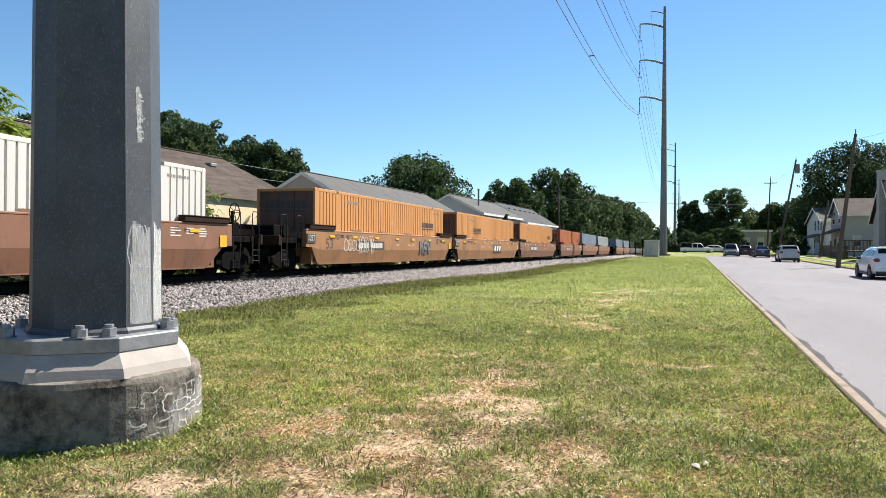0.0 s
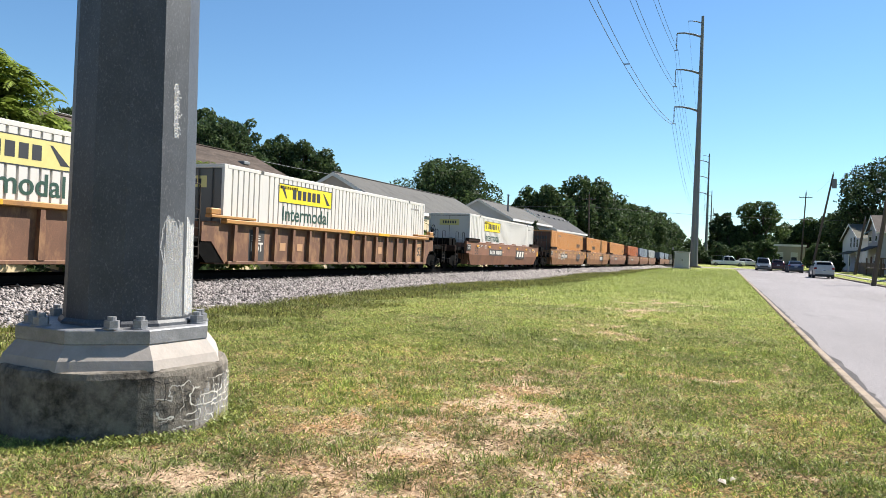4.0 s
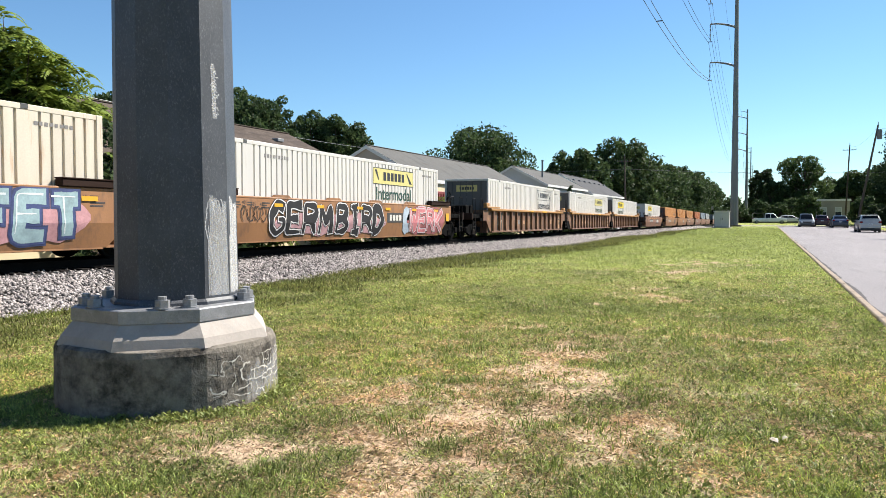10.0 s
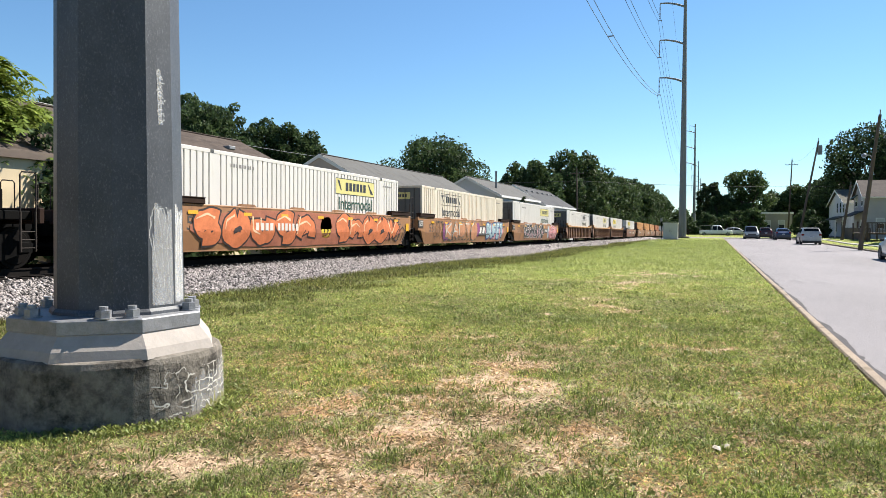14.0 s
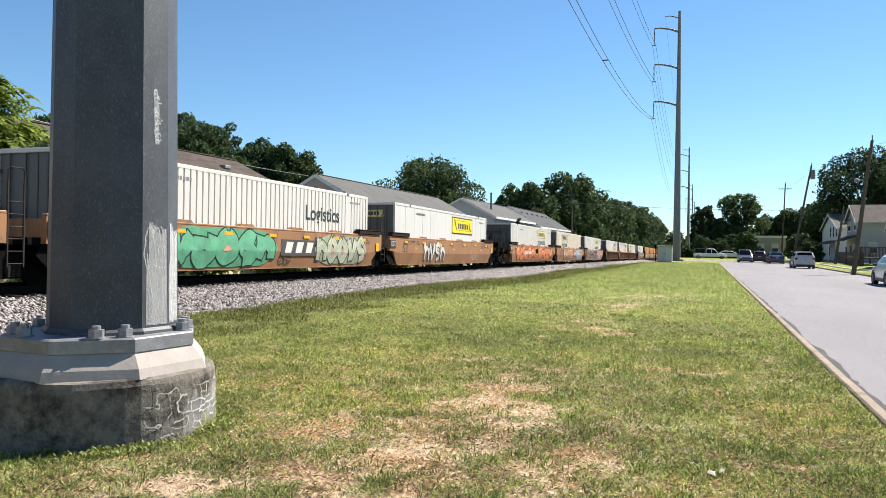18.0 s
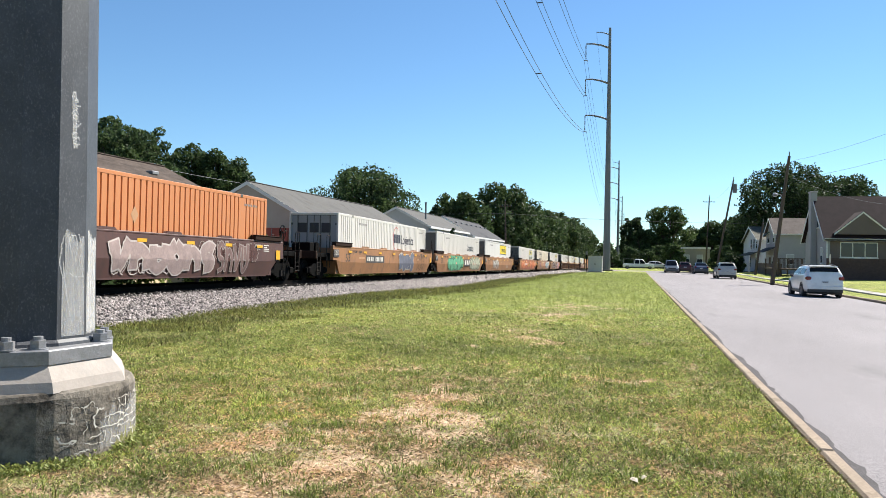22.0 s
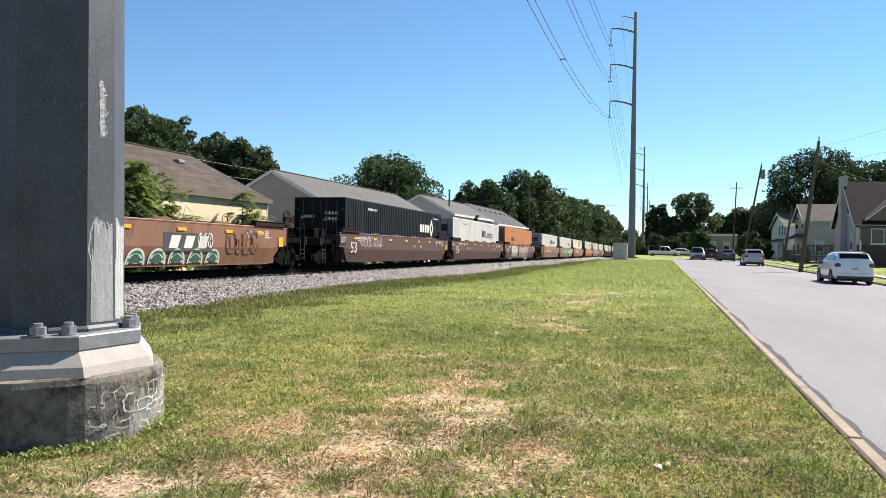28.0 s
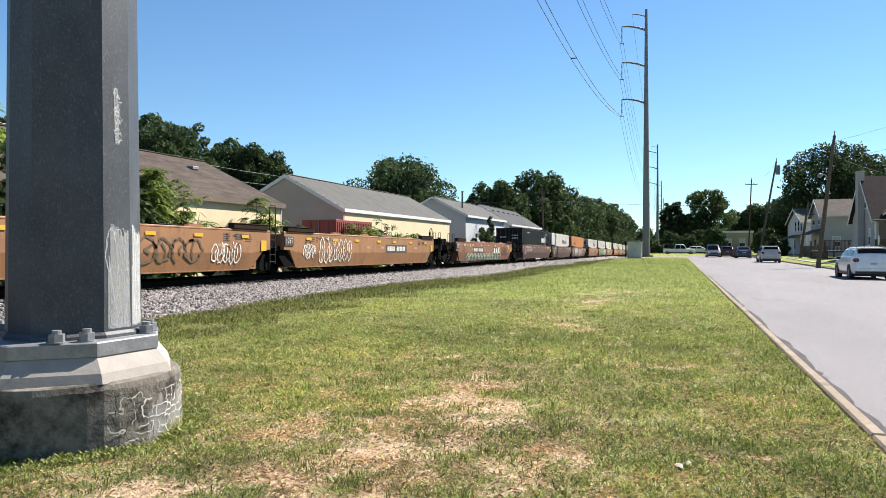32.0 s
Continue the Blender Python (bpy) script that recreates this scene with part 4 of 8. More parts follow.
def coupled_end(car, sgn, kind, brake):
    """The platform, coupler, steps and grab irons of an end that is coupled to another car."""
    def yy(a, b):
        return (a, b) if sgn > 0 else (-b, -a)
    y0, y1 = yy(8.45, 11.0)
    g = Geo().box(-1.25, 1.25, y0, y1, 0.78, 0.98, 0.02)
    g.box(-0.35, 0.35, *yy(8.4, 11.2), 0.42, 0.80, 0.02)
    part("end_platform", g, M_BLACK, car, "black end platform")
    part("coupler", Geo().box(-.09, .09, *yy(11.0, 11.75), .50, .70, .02).box(-.17, .17, *yy(11.35, 11.72), .45, .75, .03), M_BLACK, car)
    part("buffer_beam", Geo().box(-1.45, 1.45, *yy(10.9, 11.05), .70, 1.05, .02), M_COVER, car)
    for x in (-1.42, 1.42):
        part("grab_iron", grab(x, *yy(9.35, 9.75), 0.30, 1.80), M_GRABS, car)
        part("grab_iron", grab(x, *yy(10.45, 10.85), 0.30, 1.80), M_GRABS, car)
        part("step", ladder_geo(x, *yy(10.46, 10.84), 0.10, 0.95, 3), M_GRABS, car)
    part("air_tank", Geo().cyl((-.3, sgn * 9.6, 1.25), (.9, sgn * 9.6, 1.25), .23, n=14), M_BLACK, car)
    part("hose_box", Geo().box(.3, .9, *yy(10.0, 10.5), .98, 1.45, .03), M_BLACK, car)
    if brake:
        bw = Geo()
        c = (1.1, sgn * 9.9, 1.75)
        for k in range(24):
            a0, a1 = 2 * math.pi * k / 24, 2 * math.pi * (k + 1) / 24
            bw.cyl((c[0], c[1] + .29 * math.cos(a0), c[2] + .29 * math.sin(a0)), (c[0], c[1] + .29 * math.cos(a1), c[2] + .29 * math.sin(a1)), .018, n=5)
        for k in range(5):
            a0 = 2 * math.pi * k / 5
            bw.cyl(c, (c[0], c[1] + .29 * math.cos(a0), c[2] + .29 * math.sin(a0)), .012, n=4)
        part("brake_wheel", bw, M_BLACK, car, "spoked brake wheel")
        part("brake_stand", Geo().box(.98, 1.06, sgn * 9.9 - .05, sgn * 9.9 + .05, .98, 1.8), M_BLACK, car)


SPRAY = {}


def spray(col):
    if col not in SPRAY:
        SPRAY[col] = mat("spray_paint", col, 0.7, var=0.22, scale=2.4, bump=0.02, fine=20, stain=tuple(v * .55 for v in col), amount=.22, stain_scale=1.8, spec=.25)
    return SPRAY[col]


def side_x(z):
    return 1.506 - 0.11 * max(0.0, 0.56 - z) / 0.54


def brush(g, pts, w0, w1, grow, lift, phase, wob):
    """Lays a tapering stroke of spray paint on the side of a well, along points (y, z)."""
    fine = []
    for (a, b), (c, d) in zip(pts, pts[1:]):
        n = max(2, int(math.hypot(c - a, d - b) / .055))
        fine += [(a + (c - a) * k / n, b + (d - b) * k / n) for k in range(n)]
    fine.append(pts[-1])
    # round the corners off a little
    for again in range(2):
        fine = [fine[0]] + [((p[0] + 2 * q[0] + s[0]) / 4, (p[1] + 2 * q[1] + s[1]) / 4) for p, q, s in zip(fine, fine[1:], fine[2:])] + [fine[-1]]
    m = len(fine)
    rows = []
    for i, (a, b) in enumerate(fine):
        p, q = fine[max(0, i - 1)], fine[min(m - 1, i + 1)]
        ln = math.hypot(q[0] - p[0], q[1] - p[1]) or 1
        ty, tz = (q[0] - p[0]) / ln, (q[1] - p[1]) / ln
        push = grow * (-1 if i == 0 else 1 if i == m - 1 else 0)
        t = i / (m - 1)
        w = (w0 + (w1 - w0) * t) * (1 + wob * math.sin(phase + 9.0 * t) + .6 * wob * math.sin(2.3 * phase + 23.0 * t)) + grow
        row = []
        for k in range(5):
            e = w * (k - 2) / 2
            z = min(1.29, max(.04, b + push * tz + e * ty))
            row.append((side_x(z) + lift + .0018 * t, a + push * ty - e * tz, z))
        rows.append(row)
    g.add([p for row in rows for p in row], [(i * 5 + k, i * 5 + k + 1, (i + 1) * 5 + k + 1, (i + 1) * 5 + k) for i in range(m - 1) for k in range(4)])


def cloud(car, y0, y1, z0, z1, col, seed, flow=.35):
    """A sprayed ground behind a piece, wavy along its edges."""
    g = Geo()
    r = random.Random(seed)
    ph, n = r.uniform(0, 6.28), max(8, int((y1 - y0) / .14))
    rows = []
    for i in range(n + 1):
        t = i / n
        y = y0 + (y1 - y0) * t
        end = min(1.0, 6 * t * (1 + .3 * math.sin(5 * ph)), 6 * (1 - t)) ** .5
        mid, half = (z0 + z1) / 2, (z1 - z0) / 2 * max(.12, end) * (1 - flow * .25 * (1 + math.sin(ph + 11 * t) * math.sin(2 * ph + 27 * t)))
        rows.append([(side_x(min(1.29, max(.04, mid + half * e))) + .009, y, min(1.29, max(.04, mid + half * e))) for e in (-1, -.75, -.5, -.25, 0, .25, .5, .75, 1)])
    g.add([p for row in rows for p in row], [(i * 9 + k, (i + 1) * 9 + k, (i + 1) * 9 + k + 1, i * 9 + k + 1) for i in range(n) for k in range(8)])
    part("painted_cloud", g, spray(col), car)


def graffiti_word(car, glyphs, y0, y1, z0, z1, fill, edge, seed, back=None, rim=None, shine=None, taper=.55, fat=.15, line=.05, wob=.10, crowd=.80, hollow=None):
    """A painted row of fat outlined letters that jostle one another."""
    r = random.Random(seed)
    n = len(glyphs)
    w, h = (y1 - y0) / n, z1 - z0
    if back:
        cloud(car, y0 - .25 * w, y1 + .25 * w, z0 - .05, z1 + .05, back, seed)
    wd = min(w, h) * fat
    for i, ch in enumerate(glyphs):
        tilt, dz, grow = r.uniform(-.16, .16), r.uniform(-.03, .03) * h, r.uniform(.95, 1.06)
        phase = r.uniform(0, 6.28)

        def at(u, v):
            return (y0 + w * (i + .5) + (u - .5 + tilt * (v - .5)) * w * crowd, (z0 + z1) / 2 + dz + (v - .5) * (h - 2 * wd) * grow)
        layers = ([(rim, line * 1.7, .012, "letter_rim")] if rim else []) + [(edge, line, .0145, "spray_letter"), (fill, 0.0, .017, "letter_fill")]
        parent = car
        for col, extra, lift, nm in layers:
            g = Geo()
            for j, stroke in enumerate(STROKES[ch]):
                pts = [at(*p) for p in stroke]
                down = pts[-1][1] < pts[0][1]
                w0, w1 = (wd, wd * taper) if down else (wd * taper, wd)
                if pts[0] == pts[-1]:
                    w0 = w1 = wd
                brush(g, pts, w0, w1, extra, lift + .0003 * j, phase + j, wob)
            ob = part(nm, g, spray(col), parent, "sprayed graffiti letter" if nm == "spray_letter" else "")
            if nm == "spray_letter":
                parent = ob
        if shine:
            g = Geo()
            for j, stroke in enumerate(STROKES[ch]):
                pts = [(a - wd * .45, b + wd * .3) for a, b in (at(*p) for p in stroke[:3])]
                brush(g, pts, wd * .13, wd * .06, 0, .020 + .0003 * j, phase, .2)
            part("letter_shine", g, spray(shine), parent)
        if hollow and ch in "opqab":
            g = Geo()
            c, d = at(.5, .55), at(.55, .30)
            brush(g, [c, d], wd * .45, wd * .8, 0, .0205, phase, .1)
            part("letter_hollow", g, spray(hollow), parent)


STROKES = {
    "A": (((0, 0), (.5, 1), (1, 0)), ((.2, .35), (.8, .35))),
    "B": (((0, 0), (0, 1), (.75, .95), (.85, .75), (.6, .52), (0, .5)), ((.6, .52), (1, .28), (.8, .05), (0, 0))),
    "D": (((0, 0), (0, 1), (.6, .95), (1, .5), (.6, .05), (0, 0)),),
    "E": (((1, 1), (0, 1), (0, 0), (1, 0)), ((0, .5), (.75, .5))),
    "F": (((1, 1), (0, 1), (0, 0)), ((0, .5), (.75, .5))),
    "G": (((.95, .85), (.5, 1), (.05, .6), (.1, .2), (.5, 0), (.95, .2), (.95, .48), (.55, .48)),),
    "I": (((.5, 0), (.5, 1)), ((.15, 1), (.85, 1)), ((.15, 0), (.85, 0))),
    "K": (((0, 0), (0, 1)), ((1, 1), (.05, .45), (1, 0))),
    "M": (((0, 0), (.08, 1), (.5, .4), (.92, 1), (1, 0)),),
    "O": (((.5, 1), (.05, .75), (.0, .3), (.5, 0), (1, .3), (.95, .75), (.5, 1)),),
    "P": (((0, 0), (0, 1), (.8, .95), (1, .7), (.75, .45), (0, .42)),),
    "R": (((0, 0), (0, 1), (.8, .95), (.95, .72), (.7, .5), (0, .48)), ((.5, .48), (1, 0))),
    "T": (((0, 1), (1, 1)), ((.5, 1), (.5, 0))),
    "W": (((0, 1), (.22, 0), (.5, .7), (.78, 0), (1, 1)),),
    # shapes that are no letters: oval, hook, arch, wedge, bowl
    "o": (((.5, 1), (.1, .72), (.05, .3), (.5, 0), (.95, .3), (.9, .72), (.5, 1)),),
    "c": (((.95, .8), (.6, 1), (.1, .75), (.25, .45), (.8, .4), (.9, .1), (.3, 0)),),
    "h": (((.1, 1), (.05, 0)), ((.1, .55), (.55, .75), (.9, .5), (.95, 0))),
    "v": (((.0, 1), (.45, 0)), ((.5, .05), (1, 1))),
    "u": (((.05, .95), (.1, .2), (.5, 0), (.9, .25), (.95, 1)), ((.5, .9), (.5, .45))),
    "U": (((0, 1), (.05, .25), (.5, 0), (.95, .25), (1, 1)),),
}


def scribble(car, y0, y1, z0, z1, n, col, seed, w=0.014):
    """Looping hand-drawn tag lines that say nothing."""
    r = random.Random(seed)
    n = max(2, n // 2)
    g = Geo()
    zc, hz = (z0 + z1) / 2, (z1 - z0) / 2
    for i in range(n):
        cy = y0 + (y1 - y0) * (i + .5) / n
        ry = (y1 - y0) / n * r.uniform(.42, .62)
        t0, sweep, wob = r.uniform(0, 6.28), r.uniform(4.2, 7.2), r.uniform(.1, .35)
        up = hz * r.uniform(.75, 1.0)
        loop = [(cy + ry * math.cos(t0 + sweep * k / 18) * (1 + wob * math.sin(2.7 * k)), zc + up * math.sin(t0 + sweep * k / 18) * (1 - .4 * wob * math.cos(1.9 * k))) for k in range(19)]
        bar = [(cy + r.uniform(-.6, .6) * ry, zc + r.uniform(-1, -.2) * up), (cy + r.uniform(-.3, .3) * ry, zc), (cy + r.uniform(-.6, .6) * ry, zc + r.uniform(.2, 1) * up)]
        for pts in (loop, bar):
            for (a, b), (c, d) in zip(pts, pts[1:]):
                ln = math.hypot(c - a, d - b) or 1
                ty, tz = -(d - b) / ln * w, (c - a) / ln * w
                g.add([(side_x(b) + .009, a - ty, b - tz), (side_x(d) + .009, c - ty, d - tz), (side_x(d) + .009, c + ty, d + tz), (side_x(b) + .009, a + ty, b + tz)], [(0, 1, 2, 3)])
    part("spray_tag", g, spray(col), car)["kind"] = "stuff"


def bars(g, x, y0, y1, z0, z1, n, r):
    """Unreadable small print as a row of short bars."""
    y = y0
    step = (y1 - y0) / n
    for i in range(n):
        g.rect_x(x, y + step * .12, y + step * r.uniform(.7, .9), z0, z1)
        y += step


UNITS = []


def well_unit(q, kind="tan", ribbed=False, lead=False, tail=False, seed=1, number=True, ttx=None, big53=M_DARKP, load_marks=True, plate=True):
    """One well of the train; q is its middle along the train."""
    r = random.Random(seed)
    body = M_WELL[kind]
    word = {"tan": "tan painted", "brown": "brown painted", "maroon": "dark maroon painted", "dark": "dark grimy", "rust": "rusty brown ribbed"}[kind]
    car = thing("well_car", word + " steel container well wagon on rails", "rail wagon", "well wagons of the train")
    UNITS.append((car, q, 0.0))
    if ribbed:
        for s in (-1, 1):
            part("side_wall", shared("ribbed_side%d" % s, lambda: ribbed_side(s), body), None, car)
            a, b = sorted((1.30 * s, 1.54 * s))
            part("top_sill", shared("ochre_sill%d" % s, lambda: Geo().box(a, b, -8.2, 8.2, 1.20, 1.33, .02), M_OCHRE), None, car, "ochre painted top sill")
            for k in range(15):
                p = part("rib", shared("rib%d" % s, lambda: rib_post(s), body), None, car)
                p.matrix_basis = pose(0, -7.7 + 1.1 * k, 0)
            for e in (-1, 1):
                y0, y1 = sorted((e * 6.7, e * 8.9))
                part("end_sill", Geo().box(a, b, y0, y1, 1.345, 1.43, .015).box(*sorted((1.3 * s, 1.5 * s)), y0 if e < 0 else y1 - .5, y0 + .5 if e < 0 else y1, 1.43, 1.62, .03), M_OCHRE, car)
    else:
        for s in (-1, 1):
            part("side_wall", shared("well_side%s%d" % (kind, s), lambda: well_side(s, kind), body), None, car)
            for e in (-1, 1):
                y0, y1 = sorted((e * 6.75, e * 8.95))
                a, b = sorted((1.33 * s, 1.555 * s))
                part("end_cover", shared("end_cover%d%d" % (s, e), lambda: Geo().box(a, b, y0, y1, 1.335, 1.50, .02).box(a - .02, b + .02, y0, y1, 1.50, 1.53, .008), M_COVER), None, car, "dark raised end cover")
            for k in range(4):
                part("guide", shared("guide%s%d%d" % (kind, s, k), lambda: Geo().poly_x([(-4.95 + 3.1 * k, 1.335), (-4.1 + 3.1 * k, 1.335), (-4.2 + 3.1 * k, 1.41), (-4.85 + 3.1 * k, 1.41)], *sorted((1.36 * s, 1.50 * s))), body), None, car)
    part("floor", shared("floor" + kind, lambda: Geo().box(-1.34, 1.34, -8.3, 8.3, .0, .065).box(-1.34, 1.34, -8.45, -8.3, 0, 1.25).box(-1.34, 1.34, 8.3, 8.45, 0, 1.25), body), None, car)
    for e in (-1, 1):
        y0, y1 = sorted((e * 8.45, e * 9.5))
        part("end_deck", shared("end_deck%d" % e, lambda: Geo().box(-1.34, 1.34, y0, y1, .62, .80, .02).box(-.4, .4, *sorted((e * 8.4, e * 9.7)), .34, .66, .02), M_BLACK), None, car)
    add_bogie(car, -9.95 if tail else -9.62)
    if lead:
        add_bogie(car, 9.95)
        coupled_end(car, 1, kind, True)
    else:
        part("ladder", ladder_geo(1.44, 9.22, 9.62, 0.15, 1.95, 6), M_GRABS, car, "worn steel ladder")
        part("grab_iron", grab(1.44, 9.22, 9.62, 1.3, 2.25), M_GRABS, car)
    if tail:
        coupled_end(car, -1, kind, False)
    else:
        part("bearing_cover", Geo().poly_x([(-9.15, .66), (-8.65, .66), (-8.0, .05), (-8.9, .05), (-9.3, .4)], 1.05, 1.38), M_BLACK, car)
    # marks on the side that faces the street
    X = 1.505
    zc = 1.06
    if ribbed:
        part("yellow_marker", Geo().rect_x(1.543, 2.3, 3.4, 1.215, 1.315), M_YELLOW, car)
        part("yellow_marker", Geo().rect_x(1.543, -.4, .1, 1.215, 1.315), M_YELLOW, car)
        for yy, text in ((-6.45, "125T"), (7.35, "53")):
            lb = part("label_panel", Geo().rect_x(1.405, yy - .42, yy + .42, .12, 1.08), M_DARKP if text == "125T" else M_PEACH, car, "black load panel" if text == "125T" else "tan size panel")
            g = Geo()
            word_x(g, text, .26 if text == "125T" else .36, 1.408, yy - .36, .42, .7 if text == "125T" else .55, .012)
            part("stencil", g, M_WHITEP if text == "125T" else M_DARKP, lb)
            g = Geo()
            for j in range(3):
                g.rect_x(1.408, yy - .3, yy + .2, .88 - .07 * j, .905 - .07 * j)
            part("small_print", g, M_WHITEP if text == "125T" else M_DARKP, lb)["kind"] = "stuff"
        for k in sorted(r.sample(range(2, 12), 3)):
            yy = -7.15 + 1.1 * k
            part("placard", Geo().rect_x(1.407, yy - .17, yy + .19, .45, .45 + r.uniform(.14, .3)), r.choice((M_PEACH, M_FADED, M_PEACH)), car)
    else:
        for k in range(7):
            p = part("yellow_marker", shared("ymark", lambda: Geo().rect_x(X + .021, 0, .44, -.052, .052), M_YELLOW), None, car)
            p.matrix_basis = pose(0, -7.3 + 2.4 * k + r.uniform(-.2, .2), zc + .035)
        part("yellow_marker", shared("ymark_front", lambda: Geo().rect_x(X + .021, 8.5, 8.85, .62, .98), M_YELLOW), None, car)
        part("yellow_marker", shared("ymark_rear", lambda: Geo().rect_x(X, -8.75, -8.42, .92, 1.15), M_YELLOW), None, car)
        for k in range(4):
            p = part("faded_marker", shared("fmark", lambda: Geo().rect_x(X, 0, .4, -.05, .05), M_PEACH), None, car)
            p.matrix_basis = pose(0, r.uniform(-6, 6), .8)
        if load_marks:
            g = Geo()
            word_x(g, "53", *((.50, X, -7.9, .42, .78) if kind == "maroon" else (.40, X, -7.55, .60, .62)))
            part("stencil", g, big53, car)
            g = Geo()
            for k, (yy, n) in enumerate(((-7.0, 3), (-6.3, 2), (-5.6, 3), (6.2, 4), (6.9, 3), (7.5, 4))):
                for j in range(n):
                    g.rect_x(X, yy, yy + r.uniform(.2, .45), 1.13 - .07 * j, 1.165 - .07 * j)
            part("small_print", g, M_WHITEP if kind != "tan" else M_DARKP, car)["kind"] = "stuff"
            g = Geo()
            for yy in (-6.55, 6.35):
                for k, (text, zz) in enumerate((("40", 1.13), ("20", 1.0), ("48", 1.09), ("45", 1.09))):
                    word_x(g, text, .10, X, yy + (0, 0, .42, .84)[k], zz - .03, .16)
                    if k != 1:
                        g.rect_x(X, yy + (0, 0, .42, .84)[k] + .19, yy + (0, 0, .42, .84)[k] + .21, zz - .05, zz + .09)
            part("size_stencil", g, M_WHITEP if kind == "maroon" else M_DARKP, car)
            part("sign_box", Geo().box(1.49, 1.53, -9.12, -8.45, .80, 1.17, .01), M_DARKP, car)
            g = Geo()
            word_x(g, "125T", .22, 1.533, -9.06, .90, .55)
            part("stencil", g, M_WHITEP, car)
        if number:
            n0 = -4.6 if number is True else number
            part("number_panel", Geo().rect_x(X, n0, n0 + 3.1, .56, .95), M_DARKP, car)
            g = Geo()
            bars(g, X + .003, n0 + .2, n0 + 1.3, .64, .87, 4, r)
            bars(g, X + .003, n0 + 1.55, n0 + 2.9, .64, .87, 6, r)
            part("painted_number", g, M_WHITEP, car)["kind"] = "stuff"
        if ttx is not None:
            part("logo_panel", Geo().rect_x(X, ttx, ttx + 2.5, .42, .98), M_DARKP, car)
            g = Geo()
            for k in range(3):
                y = ttx + .25 + .72 * k
                g.flat_x([(y, .52), (y + .42, .52), (y + .60, .90), (y + .14, .90)], X + .003)
            part("logo", g, M_WHITEP, car)
    return car


def corrugated(sign, smooth_panel=False):
    """The long side of a container: folds between the corner posts and rails."""
    g = Geo()
    y0, y1, z0, z1 = -7.9, 7.9, 0.17, 2.78
    if smooth_panel:
        ys = [(y0, 1.28)]
        k = y0 + 1.2
        while k < y1 - .5:
            ys += [(k - .012, 1.28), (k - .006, 1.272), (k + .006, 1.272), (k + .012, 1.28)]
            k += 1.22
        ys += [(y1, 1.28)]
    else:
        ys, n = [], 56
        p = (y1 - y0) / n
        for k in range(n):
            a = y0 + p * k
            if k in (6, 49):
                ys += [(a, 1.288), (a + p, 1.288)]
            else:
                ys += [(a, 1.288), (a + p * .75, 1.288), (a + p * .80, 1.244), (a + p * .96, 1.244)]
        ys += [(y1, 1.288)]
    vs = [(x * sign, y, z) for y, x in ys for z in (z0, z1)]
    fs = []
    for i in range(len(ys) - 1):
        q = (2 * i, 2 * i + 2, 2 * i + 3, 2 * i + 1)
        fs.append(q if sign > 0 else q[::-1])
    return g.add(vs, fs)


def container_frame():
    g = Geo()
    for s in (-1, 1):
        a, b = sorted((1.20 * s, 1.295 * s))
        for e in (-1, 1):
            y0, y1 = sorted((7.9 * e, 8.075 * e))
            g.box(a, b, y0, y1, 0.0, 2.90, .012)
        g.box(a, b, -7.9, 7.9, 2.78, 2.90, .01)
        g.box(a, b, -7.9, 7.9, 0.0, 0.17, .01)
    for e in (-1, 1):
        y0, y1 = sorted((7.92 * e, 8.07 * e))
        g.box(-1.2, 1.2, y0, y1, 2.78, 2.895, .01)
        g.box(-1.2, 1.2, y0, y1, 0.0, .15, .01)
    return g


def castings():
    g = Geo()
    for s in (-1, 1):
        for y in (-6.1, 6.1):
            a, b = sorted((1.13 * s, 1.30 * s))
            g.box(a, b, y - .09, y + .09, 2.79, 2.905, .01)
    return g


BOXES = []


